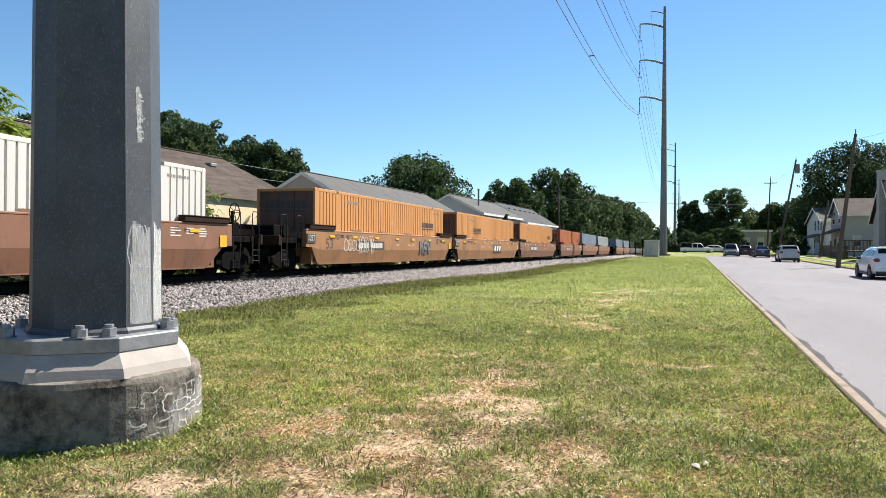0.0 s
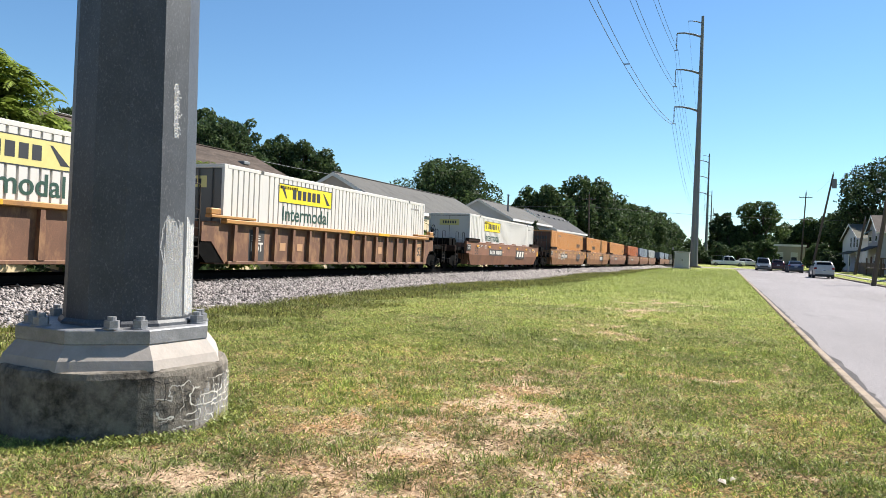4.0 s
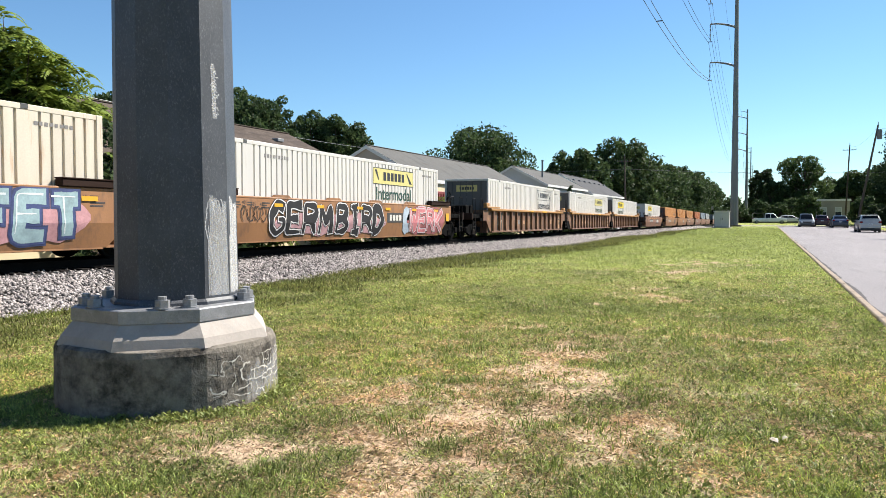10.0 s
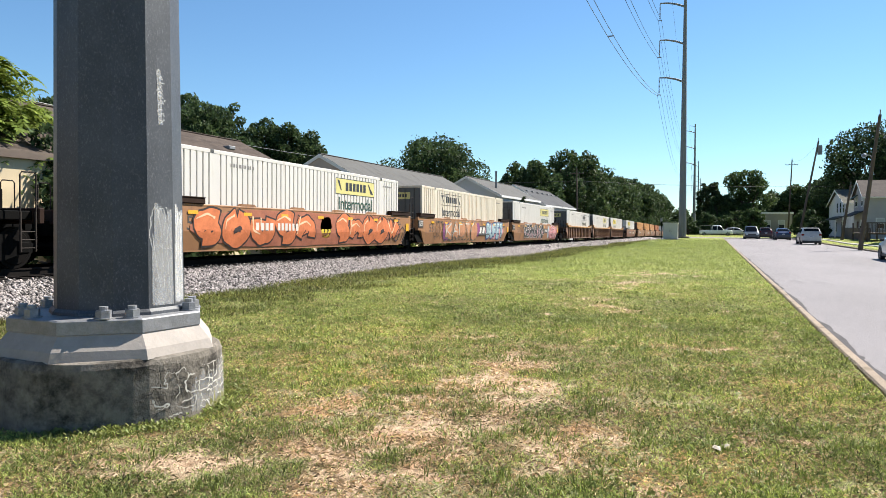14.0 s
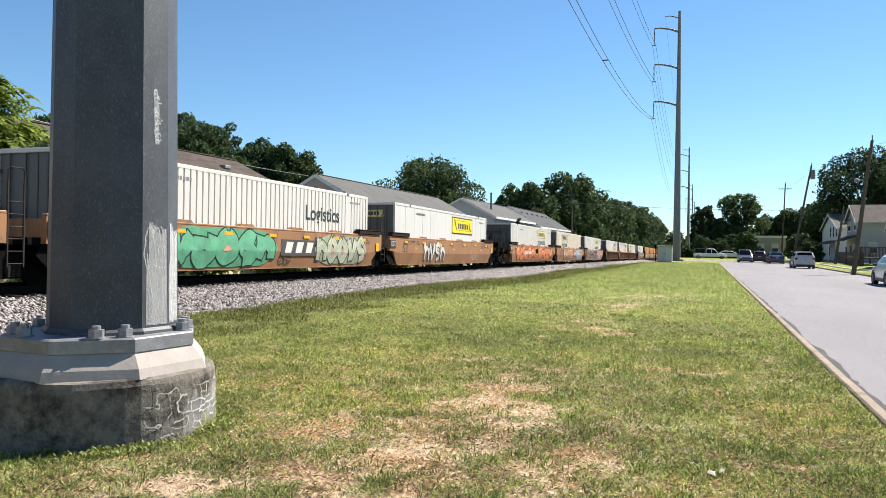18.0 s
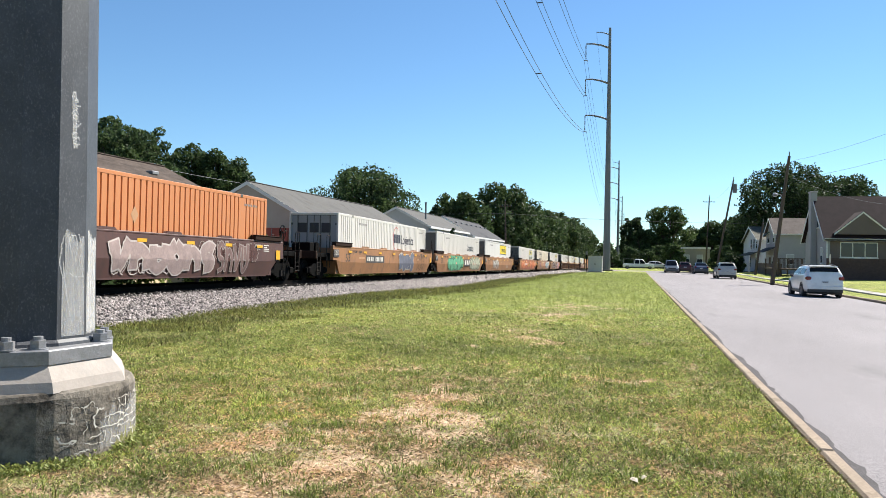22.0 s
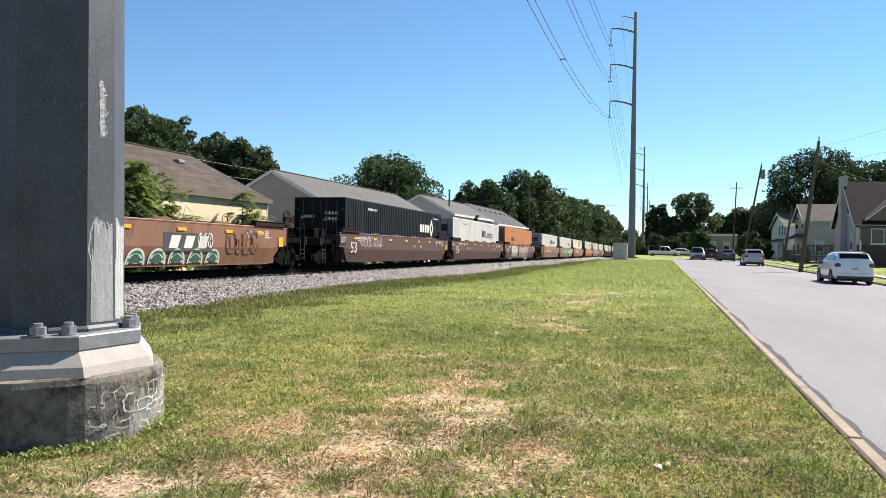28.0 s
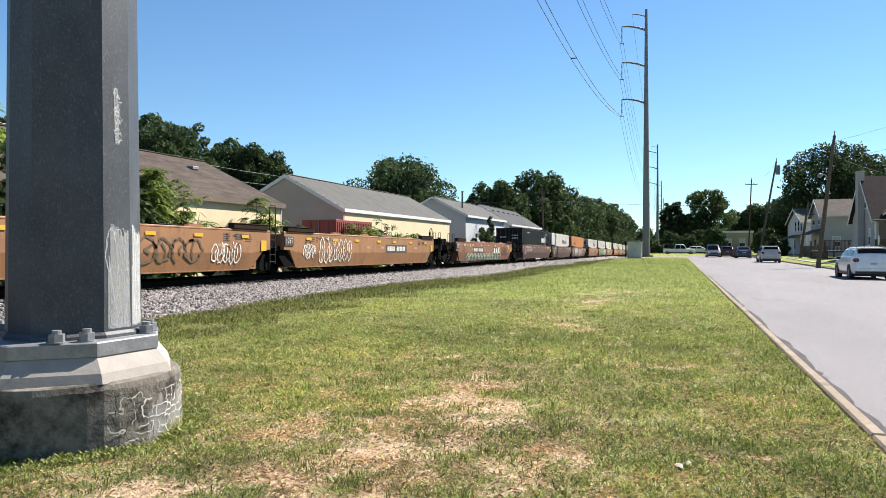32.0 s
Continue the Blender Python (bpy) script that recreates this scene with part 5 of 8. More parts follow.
def container(q, kind="white", smooth_panel=False, door_label=None, mark=None, mark_y=0.0, door_kind=None, front_end=False):
    names = {"white": "white", "cream": "cream", "orange": "bright orange", "sand": "pale orange", "black": "black", "grey": "grey", "bluegrey": "blue-grey", "reefer": "smooth white", "rusty_cream": "rust-streaked white", "rustorange": "dark orange"}
    box = thing("shipping_container", names[kind] + (" smooth-sided" if smooth_panel else " corrugated") + " shipping container seated in a well wagon", "container", "containers of the train")
    BOXES.append((box, q))
    paint = M_BOX[kind]
    part("corner_frame", shared("cframe" + kind, container_frame, paint), None, box)
    for s in (-1, 1):
        part("side_panel", shared("cside%s%d%d" % (kind, s, smooth_panel), lambda: corrugated(s, smooth_panel), paint), None, box)
    part("roof", shared("croof" + kind, lambda: Geo().box(-1.2, 1.2, -7.93, 7.93, 2.85, 2.885), paint), None, box)
    part("underframe", shared("cfloor", lambda: Geo().box(-1.2, 1.2, -7.9, 7.9, .02, .16), M_BLACK), None, box)
    part("front_wall", shared("cfront" + kind, lambda: Geo().box(-1.2, 1.2, 7.9, 7.98, .1, 2.8), paint), None, box)
    part("lifting_casting", shared("ccast", castings, M_BARE), None, box, "dark lifting casting")
    # doors take a darker paint that stands in for shade on the rear end
    door_kind = door_kind or ("shaded_grey_door" if kind in ("white", "rusty_cream", "reefer") else kind)
    dk = M_BOX[door_kind if door_label != "stg" else "shaded_pale_door"]
    if front_end:
        part("nose_wall", Geo().box(-1.2, 1.2, -8.0, -7.93, .15, 2.78, .01), paint, box)
        for z in (.3, .62, .94, 1.26):
            part("nose_rib", Geo().box(-1.05, 1.05, -8.03, -8.0, z, z + .16, .01), paint, box)
        part("nose_pipe", Geo().cyl((.15, -8.05, .1), (.15, -8.05, 1.5), .03, n=8), M_BARE, box)
    for s in () if front_end else (-1, 1):
        a, b = sorted((0.012 * s, 1.19 * s))
        d = part("door", shared("cdoor%s%d" % (dk.name, s), lambda: Geo().box(a, b, -8.0, -7.93, .15, 2.78, .01), dk), None, box)
        for x in (.35, .85):
            part("lock_rod", shared("crod%d%d" % (s, x * 100), lambda: Geo().cyl((s * x, -8.035, .1), (s * x, -8.035, 2.84), .02, n=6).box(s * x - .05, s * x + .05, -8.05, -8.0, .95, 1.1), M_BARE), None, d)
        part("hinges", shared("chinge%d" % s, lambda: Geo().box(*sorted((1.12 * s, 1.22 * s)), -8.02, -7.99, .5, .6).box(*sorted((1.12 * s, 1.22 * s)), -8.02, -7.99, 1.4, 1.5).box(*sorted((1.12 * s, 1.22 * s)), -8.02, -7.99, 2.3, 2.4), M_BARE), None, d)
    part("door_gasket", shared("cgasket", lambda: Geo().box(-1.2, 1.2, -8.012, -8.0, 2.76, 2.79).box(-.012, .012, -8.012, -8.0, .15, 2.76), M_BARE), None, box)
    if door_label == "panel":
        face = -8.036 if front_end else -8.005
        part("door_panel", Geo().rect_y(face, -.62, .62, 2.2, 2.55), M_PANELDIM, box)
        g = Geo()
        for k in range(6):
            g.rect_y(face - .005, -.42 + .15 * k, -.32 + .15 * k, 2.3, 2.46)
        part("door_logo", g, M_INK, box)
    elif door_label == "outline":
        g = Geo()
        for z in (1.98, 2.42):
            g.rect_y(-8.008, -1.05, 1.0, z - .012, z + .012)
        for x in (-1.05, 1.0):
            g.rect_y(-8.008, x - .012, x + .012, 1.98, 2.42)
        for k in range(6):
            g.rect_y(-8.008, -.62 + .2 * k, -.48 + .2 * k, 2.08, 2.32)
        part("door_logo", g, M_INK, box)
    elif door_label == "bars":
        g = Geo()
        for k in range(8):
            g.rect_y(-8.008, -.95 + .23 * k, -.77 + .23 * k, 2.1, 2.4)
        g.rect_y(-8.008, -1.0, .85, 1.97, 2.03)
        part("door_logo", g, M_INK, box)
    elif door_label == "stg":
        g = Geo()
        for k in range(3):
            x = -.85 + .62 * k
            g.rect_y(-8.008, x, x + .48, 1.92, 2.40)
        part("door_logo", g, M_INK, box)
    elif door_label == "white":
        g = Geo()
        for k in range(5):
            g.rect_y(-8.008, -.95 + .14 * k, -.85 + .14 * k, 1.95, 2.08)
        for k in range(4):
            g.rect_y(-8.008, .25 + .17 * k, .37 + .17 * k, 2.1, 2.24).rect_y(-8.008, .25 + .17 * k, .37 + .17 * k, 1.84, 1.98)
        part("door_logo", g, M_WHITEP, box)
    X = 1.293
    r = random.Random(int(q * 10) + 5000)
    if mark == "big_panel":
        y = mark_y
        part("logo_border", Geo().rect_x(X, y - .07, y + 4.07, 1.66, 2.66), M_INK, box, "black panel border")
        part("logo_panel", Geo().rect_x(X + .004, y, y + 4.0, 1.73, 2.59), M_PANEL, box, "yellow logo panel")
        g = Geo()
        for k in range(6):
            yb = y + 1.05 + .36 * k
            g.rect_x(X + .008, yb, yb + .25, 1.98, 2.30)
        for k in range(2):
            g.rect_x(X + .008, y + .75 + .05 * k, y + 3.1 + .05 * k, 2.48 - .022 * k, 2.488 - .022 * k)
            g.rect_x(X + .008, y + 1.0 + .05 * k, y + 3.3 + .05 * k, 1.90 - .022 * k, 1.908 - .022 * k)
        g.flat_x([(y + .3, 2.52), (y + .48, 2.52), (y + .85, 1.92), (y + .75, 1.86)], X + .008)
        g.flat_x([(y + 3.2, 2.40), (y + 3.28, 2.42), (y + 3.75, 1.86), (y + 3.5, 1.86)], X + .008)
        part("logo_mark", g, M_INK, box)
    if mark in ("panel", "panel_bright", "panel_outline"):
        y = mark_y
        if mark != "panel_outline":
            part("logo_panel", Geo().rect_x(X, y, y + 3.6, 2.0, 2.62), M_PANEL if mark == "panel_bright" else M_PANELDIM, box, "yellow logo panel")
        g = Geo()
        for z in (2.0, 2.62):
            g.rect_x(X + .003, y, y + 3.6, z - .012, z + .012)
        for yy in (y, y + 3.6):
            g.rect_x(X + .003, yy - .012, yy + .012, 2.0, 2.62)
        for k, w in enumerate((.14, .16, .2, .2, .2, .18)):
            yb = y + .85 + .33 * k
            g.rect_x(X + .003, yb, yb + .24, 2.15, 2.48)
        g.flat_x([(y + .12, 2.55), (y + .3, 2.55), (y + .5, 2.15), (y + .42, 2.15)], X + .003)
        g.flat_x([(y + 2.95, 2.52), (y + 3.02, 2.52), (y + 3.5, 2.1), (y + 3.25, 2.1)], X + .003)
        part("logo_mark", g, M_INK, box)
        if not smooth_panel:
            g = Geo()
            word_x(g, "Intermodal", .48, X + .002, y + .2, 1.40, 3.2, .009)
            part("lettering", g, M_GREENW if mark != "panel_outline" else M_INK, box, "painted word on the side")
    elif mark == "bars":
        g = Geo()
        y = mark_y
        for k in range(9):
            yb = y + .21 * k
            g.rect_x(X, yb, yb + .155, 1.72, 1.98)
        g.rect_x(X, y - .02, y + 1.9, 1.60, 1.66)
        part("logo_mark", g, M_INK, box)
    elif mark in ("logistics", "ring"):
        y = mark_y
        g = Geo()
        word_x(g, "Logistics", .54, X, y + (1.5 if mark == "ring" else 0), 1.68, 2.75, .014)
        part("lettering", g, M_PURPLE if mark == "ring" else M_INK, box, "painted word on the side")
        if mark == "ring":
            g = Geo()
            for k in range(3):
                yb = y + .06 + .46 * k
                g.rect_x(X, yb, yb + .38, 1.70, 2.22)
            part("logo_mark", g, M_PURPLE, box)
            g = Geo()
            for k in range(26):
                a0, a1 = radians(50 + 10 * k), radians(60 + 10 * k)
                w = .05
                g.add([(X - .002, y + .55 + (.62 - w) * math.cos(a0), 1.95 + (.72 - w) * math.sin(a0)), (X - .002, y + .55 + .62 * math.cos(a0), 1.95 + .72 * math.sin(a0)),
                       (X - .002, y + .55 + .62 * math.cos(a1), 1.95 + .72 * math.sin(a1)), (X - .002, y + .55 + (.62 - w) * math.cos(a1), 1.95 + (.72 - w) * math.sin(a1))], [(0, 1, 2, 3)])
            part("logo_ring", g, M_RED, box, "red painted ring")
    elif mark == "diamond":
        y = mark_y
        g = Geo()
        for k in range(4):
            yb = y - .95 + .50 * k
            g.rect_x(X, yb, yb + .36, 1.62, 2.10)
        c = (y + 1.45, 1.9)
        for k in range(4):
            a0, a1 = radians(90 * k), radians(90 * k + 90)
            g.flat_x([(c[0] + .42 * math.cos(a0), c[1] + .58 * math.sin(a0)), (c[0] + .42 * math.cos(a1), c[1] + .58 * math.sin(a1)), (c[0] + .2 * math.cos(a1), c[1] + .27 * math.sin(a1)), (c[0] + .2 * math.cos(a0), c[1] + .27 * math.sin(a0))], X + .002)
        part("logo_mark", g, M_WHITEP, box)
    # small stencilled code, and a diamond placard on the warm-coloured boxes
    if mark != "none":
        g = Geo()
        bars(g, X, -5.2, -3.9, 2.45, 2.56, 9, r)
        bars(g, X, 6.3, 7.3, 2.5, 2.58, 8, r)
        part("stencilled_code", g, M_FADED if kind not in ("black",) else M_WHITEP, box)["kind"] = "stuff"
        if kind in ("orange", "sand", "rustorange"):
            part("placard", Geo().flat_x([(-.17, 1.75), (0, 1.5), (.17, 1.75), (0, 2.0)], X), M_PEACH, box)
    return box


def advance(t):
    """How far the train has run since the start."""
    return 9.70 * t + 0.00625 * t * t


# articulated sets of three, single wagons between them; front of the train first
far_kinds = [(265.0, True), (245.7, False), (226.4, False), (202.9, True), (183.6, False), (164.3, False)]
for i, (q, lead) in enumerate(far_kinds):
    well_unit(q, "dark" if i < 4 else "brown", lead=lead, tail=(i % 3 == 2), seed=60 + i, number=False, load_marks=False)
    if i in (3, 4, 5):
        container(q, "black" if i == 3 else "bluegrey", mark="none")
well_unit(132.2, "brown", tail=True, seed=21, number=False), container(132.2, "grey", mark="none")
well_unit(112.9, "brown", seed=22, number=False), container(112.9, "bluegrey", mark="none")
well_unit(93.9, "brown", lead=True, seed=23), container(93.9, "rustorange", door_label="bars", mark="bars", mark_y=5.4)
u = well_unit(72.3, "brown", lead=True, seed=24)
container(72.3, "sand", door_label="bars", mark="bars", mark_y=5.2, door_kind="shaded_door")
u = well_unit(53.4, "tan", seed=25, ttx=.5, number=False)
container(53.4, "sand", door_label="bars", mark="bars", mark_y=-4.2, door_kind="shaded_door")
u = well_unit(34.4, "tan", tail=True, seed=26)
scribble(u, -4.4, -2.8, .35, 1.2, 12, (.6, .56, .5), 1)
scribble(u, -5.9, -4.3, .50, 1.0, 9, (.52, .48, .42), 34, .016)
graffiti_word(u, "hcv", 3.4, 5.2, .3, 1.1, (.16, .15, .15), (.05, .05, .05), 4)
container(34.4, "sand", door_label="bars", mark="bars", mark_y=4.4, door_kind="shaded_door")
u = well_unit(11.25, "brown", lead=True, tail=True, seed=27, ttx=2.05)
container(11.25, "white", door_label="panel", mark="panel_bright", mark_y=-5.1, front_end=True)
for q, m, sd, ld, tl in ((-12.2, "panel_bright", 31, True, False), (-31.15, "panel", 32, False, False), (-50.4, "panel_outline", 33, False, True)):
    well_unit(q, "rust", ribbed=True, lead=ld, tail=tl, seed=sd)
    container(q, "white", door_label="panel", mark=m, mark_y=1.75 if q < -20 else -5.1)
u = well_unit(-73.6, "tan", lead=True, seed=41, number=2.5)
BLK, WHT, PNK = (.018, .017, .019), (.62, .58, .57), (.42, .24, .25)
cloud(u, -5.0, 2.4, .10, .95, PNK, 5, .8)
graffiti_word(u, "GERM", -5.3, -1.6, .06, 1.27, BLK, WHT, 5, rim=BLK, taper=.35, fat=.17, line=.035, wob=.16, crowd=.78)
graffiti_word(u, "BIRD", -1.4, 2.2, .06, 1.27, BLK, WHT, 6, rim=BLK, taper=.35, fat=.17, line=.035, wob=.16, crowd=.78)
cloud(u, 3.9, 4.7, .06, 1.24, (.36, .42, .48), 7)
graffiti_word(u, "WERK", 4.5, 8.1, .06, 1.24, (.50, .17, .18), (.58, .48, .48), 6, rim=(.05, .02, .02), back=(.30, .10, .10), shine=(.62, .55, .55), taper=.4, line=.04, wob=.14)
scribble(u, -6.6, -5.4, .55, 1.1, 8, (.03, .03, .03), 8)
container(-73.6, "white", door_label="outline", mark="panel", mark_y=1.75)
u = well_unit(-92.9, "tan", seed=42, ttx=1.3, number=False)
cloud(u, -5.4, -4.2, .08, 1.2, (.16, .045, .12), 71)
cloud(u, .7, 1.7, .3, 1.2, (.20, .05, .14), 72)
graffiti_word(u, "KAPTO", -4.9, 1.0, .05, 1.27, (.40, .185, .095), (.035, .035, .035), 7, rim=(.20, .30, .27), shine=(.42, .46, .42), taper=.6, fat=.24, line=.022, crowd=.74)
g = Geo()
for k in range(9):
    brush(g, [(-5.1 + .62 * k, .07), (-4.85 + .62 * k, .22), (-4.6 + .62 * k, .07)], .035, .02, 0, .012, k, .2)
part("painted_scroll", g, spray((.05, .05, .05)), u)
cloud(u, 2.9, 7.5, .12, 1.25, (.42, .22, .23), 73)
graffiti_word(u, "BUFET", 3.2, 7.3, .16, 1.25, (.27, .37, .39), (.05, .065, .16), 9, rim=(.045, .055, .12), shine=(.62, .66, .67), taper=.85, fat=.19, line=.05, wob=.06, crowd=.72)
scribble(u, -6.8, -4.6, .3, 1.15, 10, (.03, .03, .03), 10)
container(-92.9, "rusty_cream", door_label="panel", mark="panel_outline", mark_y=-5.15)
u = well_unit(-112.2, "tan", tail=True, seed=43, number=False)
ORG, DKB = (.50, .145, .055), (.03, .022, .02)
cloud(u, -7.4, 7.9, .05, 1.27, (.30, .105, .06), 81, .15)
graffiti_word(u, "couch", -7.3, -.2, .05, 1.27, ORG, DKB, 11, shine=(.60, .42, .26), taper=.75, fat=.25, line=.06, crowd=.72, hollow=DKB)
g = Geo()
bars(g, 1.53, -4.2, -3.1, .60, .84, 4, random.Random(3))
bars(g, 1.53, -2.9, -1.5, .60, .84, 6, random.Random(4))
part("painted_number", g, M_WHITEP, u)["kind"] = "stuff"
cloud(u, .1, 1.0, .3, 1.15, (.55, .40, .04), 82)
scribble(u, .15, .95, .4, 1.1, 6, DKB, 83, .022)
graffiti_word(u, "choov", 1.3, 7.6, .05, 1.27, ORG, DKB, 17, shine=(.60, .42, .26), taper=.7, fat=.24, line=.055, crowd=.76, hollow=DKB)
scribble(u, 7.2, 8.4, .1, .8, 4, (.05, .035, .035), 14, .03)
container(-112.2, "white", door_label="outline", mark="panel", mark_y=1.75)
u = well_unit(-135.45, "tan", lead=True, seed=44)
graffiti_word(u, "hvch", -4.6, -1.2, .08, 1.22, (.50, .46, .42), (.04, .035, .035), 14, taper=.5, line=.04, wob=.2)
scribble(u, 3.9, 5.4, .18, .5, 8, (.5, .45, .4), 84, .012)
container(-135.45, "reefer", smooth_panel=True, door_label="panel", mark="big_panel", mark_y=.7)
u = well_unit(-154.7, "tan", seed=45, ttx=.6, number=False)
GRN = (.085, .27, .15)
cloud(u, -5.4, .35, .05, 1.26, GRN, 85, .15)
graffiti_word(u, "vuoch", -5.2, .2, .05, 1.27, (.10, .31, .18), (.012, .022, .018), 15, taper=.9, fat=.24, line=.048, crowd=.74, hollow=(.48, .25, .17))
cloud(u, 3.0, 7.5, .06, 1.24, (.27, .29, .20), 86, .3)
graffiti_word(u, "hoovc", 3.1, 7.4, .08, 1.24, (.36, .37, .27), (.03, .03, .028), 16, shine=(.55, .55, .46), taper=.8, fat=.20, line=.045, crowd=.74, hollow=(.40, .22, .17))
scribble(u, .5, 1.3, .1, .45, 5, (.04, .035, .03), 87, .016)
container(-154.7, "white", door_label=None, mark="logistics", mark_y=2.6)
u = well_unit(-174.0, "tan", tail=True, seed=46)
graffiti_word(u, "vuhc", 1.4, 4.5, .06, 1.22, (.12, .125, .16), (.10, .10, .13), 17, rim=(.50, .47, .42), taper=.95, fat=.25, line=.045, crowd=.70)
scribble(u, 5.2, 7.0, .1, 1.2, 6, (.03, .03, .03), 18)
container(-174.0, "white", door_label="stg", mark="ring", mark_y=.8)
u = well_unit(-197.6, "maroon", lead=True, seed=47, big53=M_WHITEP, number=False)
SLV = (.42, .37, .33)
cloud(u, -5.6, -2.2, .06, 1.24, (.36, .31, .27), 88, .5)
graffiti_word(u, "hcvh", -5.4, -2.4, .08, 1.24, (.50, .47, .40), (.20, .13, .12), 19, rim=SLV, taper=.4, line=.03, wob=.25, crowd=.9)
scribble(u, -5.3, -2.5, .1, 1.22, 16, (.58, .54, .46), 31, .012)
graffiti_word(u, "vhuohc", -1.3, 4.0, .08, 1.2, (.30, .225, .21), (.44, .38, .35), 20, taper=.8, fat=.22, line=.05, crowd=.8)
scribble(u, -1.2, 2.4, .1, .5, 18, (.45, .40, .37), 32, .012)
cloud(u, 4.2, 7.0, .5, 1.2, (.075, .032, .028), 89, .2)
graffiti_word(u, "chvu", 4.1, 6.3, .1, 1.24, (.16, .10, .092), (.27, .22, .20), 21, taper=.7, line=.035)
scribble(u, 3.0, 7.0, .5, 1.2, 16, (.34, .28, .25), 33, .010)
container(-197.6, "orange", door_label="bars", mark="bars", mark_y=-5.0, door_kind="shaded_door")
u = well_unit(-216.85, "maroon", seed=48, big53=M_WHITEP, number=False)
container(-216.85, "white", door_label="stg", mark="ring", mark_y=1.2)
u = well_unit(-236.15, "maroon", tail=True, seed=49, big53=M_WHITEP, number=False)
scribble(u, -6.6, -3.8, .7, 1.2, 14, (.5, .47, .45), 22)
container(-236.15, "black", door_label="white", mark="diamond", mark_y=4.4)
u = well_unit(-259.5, "brown", lead=True, tail=True, seed=50, ttx=1.65)
for k in range(12):
    # sprayed domes that rise from the sill, pale rim round a dark green eye
    y, tilt = -6.0 + .93 * k, .03 * math.sin(k * 1.9)
    dome = [(y + .37 * math.cos(math.pi * j / 16) + tilt * math.sin(math.pi * j / 16), .05 + .43 * math.sin(math.pi * j / 16) ** .8) for j in range(17)]
    g = Geo().add([(side_x(.2) + .012, y, .12)] + [(side_x(b) + .010, a, b) for a, b in dome], [(0, 1 + j, 2 + j) for j in range(16)])
    disc = part("spray_dome", g, spray((.045, .095, .065)), u, "dark green sprayed dome with a pale rim")
    g = Geo()
    brush(g, dome, .042, .034, 0, .016, 1.0, .1)
    brush(g, [(y - .27, .23), (y - .06, .34), (y + .14, .32), (y + .28, .22)], .034, .024, 0, .016, k, .2)
    brush(g, [(y - .30, .09), (y - .12, .13), (y + .08, .10), (y + .30, .13)], .036, .030, 0, .016, k + 2, .2)
    part("spray_outline", g, spray((.50, .55, .46)), disc)
scribble(u, 5.0, 7.0, .35, 1.15, 8, (.13, .060, .034), 23, .04)
scribble(u, 3.35, 4.15, .5, 1.05, 6, (.66, .62, .56), 28, .018)
u = well_unit(-282.8, "tan", lead=True, seed=51, number=1.2)
scribble(u, -7.6, -6.6, .3, .9, 8, (.7, .66, .6), 24, .02)
scribble(u, -6.2, -3.0, .12, 1.18, 14, (.66, .62, .56), 25, .022)
u = well_unit(-302.1, "tan", seed=52, number=False)
scribble(u, 1.5, 5.0, .25, 1.0, 10, (.12, .08, .05), 26, .04)
scribble(u, 5.6, 7.2, .2, .9, 10, (.7, .66, .6), 27, .02)
u = well_unit(-321.4, "tan", tail=True, seed=53)


# ---------------- power lines ----------------
M_PORC = plain("grey_insulator", (0.12, 0.12, 0.13), 0.4)
M_POLEWOOD = mat("weathered_pole_timber", (0.085, 0.062, 0.045), 0.9, var=0.25, scale=3, bump=0.3, fine=30, stretch=(1, 1, 0.2))
ARMS = (32.0, 26.9, 21.7)


def davit(g, z, reach, rise, r0, r1):
    pts = [(0, 0, z), (-reach * .35, 0, z + rise * .6), (-reach * .7, 0, z + rise * .95), (-reach, 0, z + rise)]
    for k in range(3):
        g.cyl(pts[k], pts[k + 1], r0 + (r1 - r0) * k / 3, r0 + (r1 - r0) * (k + 1) / 3, 8)


def pole_arms(p, h):
    for z in ARMS:
        g = Geo()
        davit(g, z, 3.35, 0.75, .16, .09)
        part("arm", g, M_FARSTEEL, p, "curved steel arm")
        g = Geo()
        for k in range(12):
            g.cyl((-3.35, 0, z + .6 - .17 * k), (-3.35, 0, z + .52 - .17 * k), .10, .06, 8)
        g.cyl((-3.35, 0, z + .75), (-3.35, 0, z - 1.6), .03, n=5)
        part("insulator", g, M_PORC, p, "grey insulator string")
        part("yoke", Geo().box(-3.62, -3.08, -.04, .04, z - 1.68, z - 1.58).cyl((-3.58, 0, z - 1.6), (-3.58, 0, z - 1.8), .03).cyl((-3.12, 0, z - 1.6), (-3.12, 0, z - 1.8), .03), M_FARSTEEL, p)
    g = Geo()
    davit(g, 33.9, 1.9, .45, .09, .05)
    part("shield_arm", g, M_FARSTEEL, p)


pole_arms(pole, H)
POLES = [(PX, PY), (-3.2, 110.0), (-3.9, 258.0), (-4.2, 402.0), (-4.4, 548.0), (-4.6, 694.0)]
for i, (x, y) in enumerate(POLES[1:]):
    p = thing("transmission_pole", "tall grey steel transmission pole with three curved arms", "utility pole", "transmission poles", at=pose(x, y, ground_z(x, y) - .1))
    part("shaft", Geo().ring([(.54, 0), (.50, 3), (.33, 20), (.185, 34.9)], 12), M_FARSTEEL, p)
    part("footing", Geo().ring([(.95, -.3), (.95, .3), (.9, .35)], 20), M_CONC, p)
    pole_arms(p, 34.9)


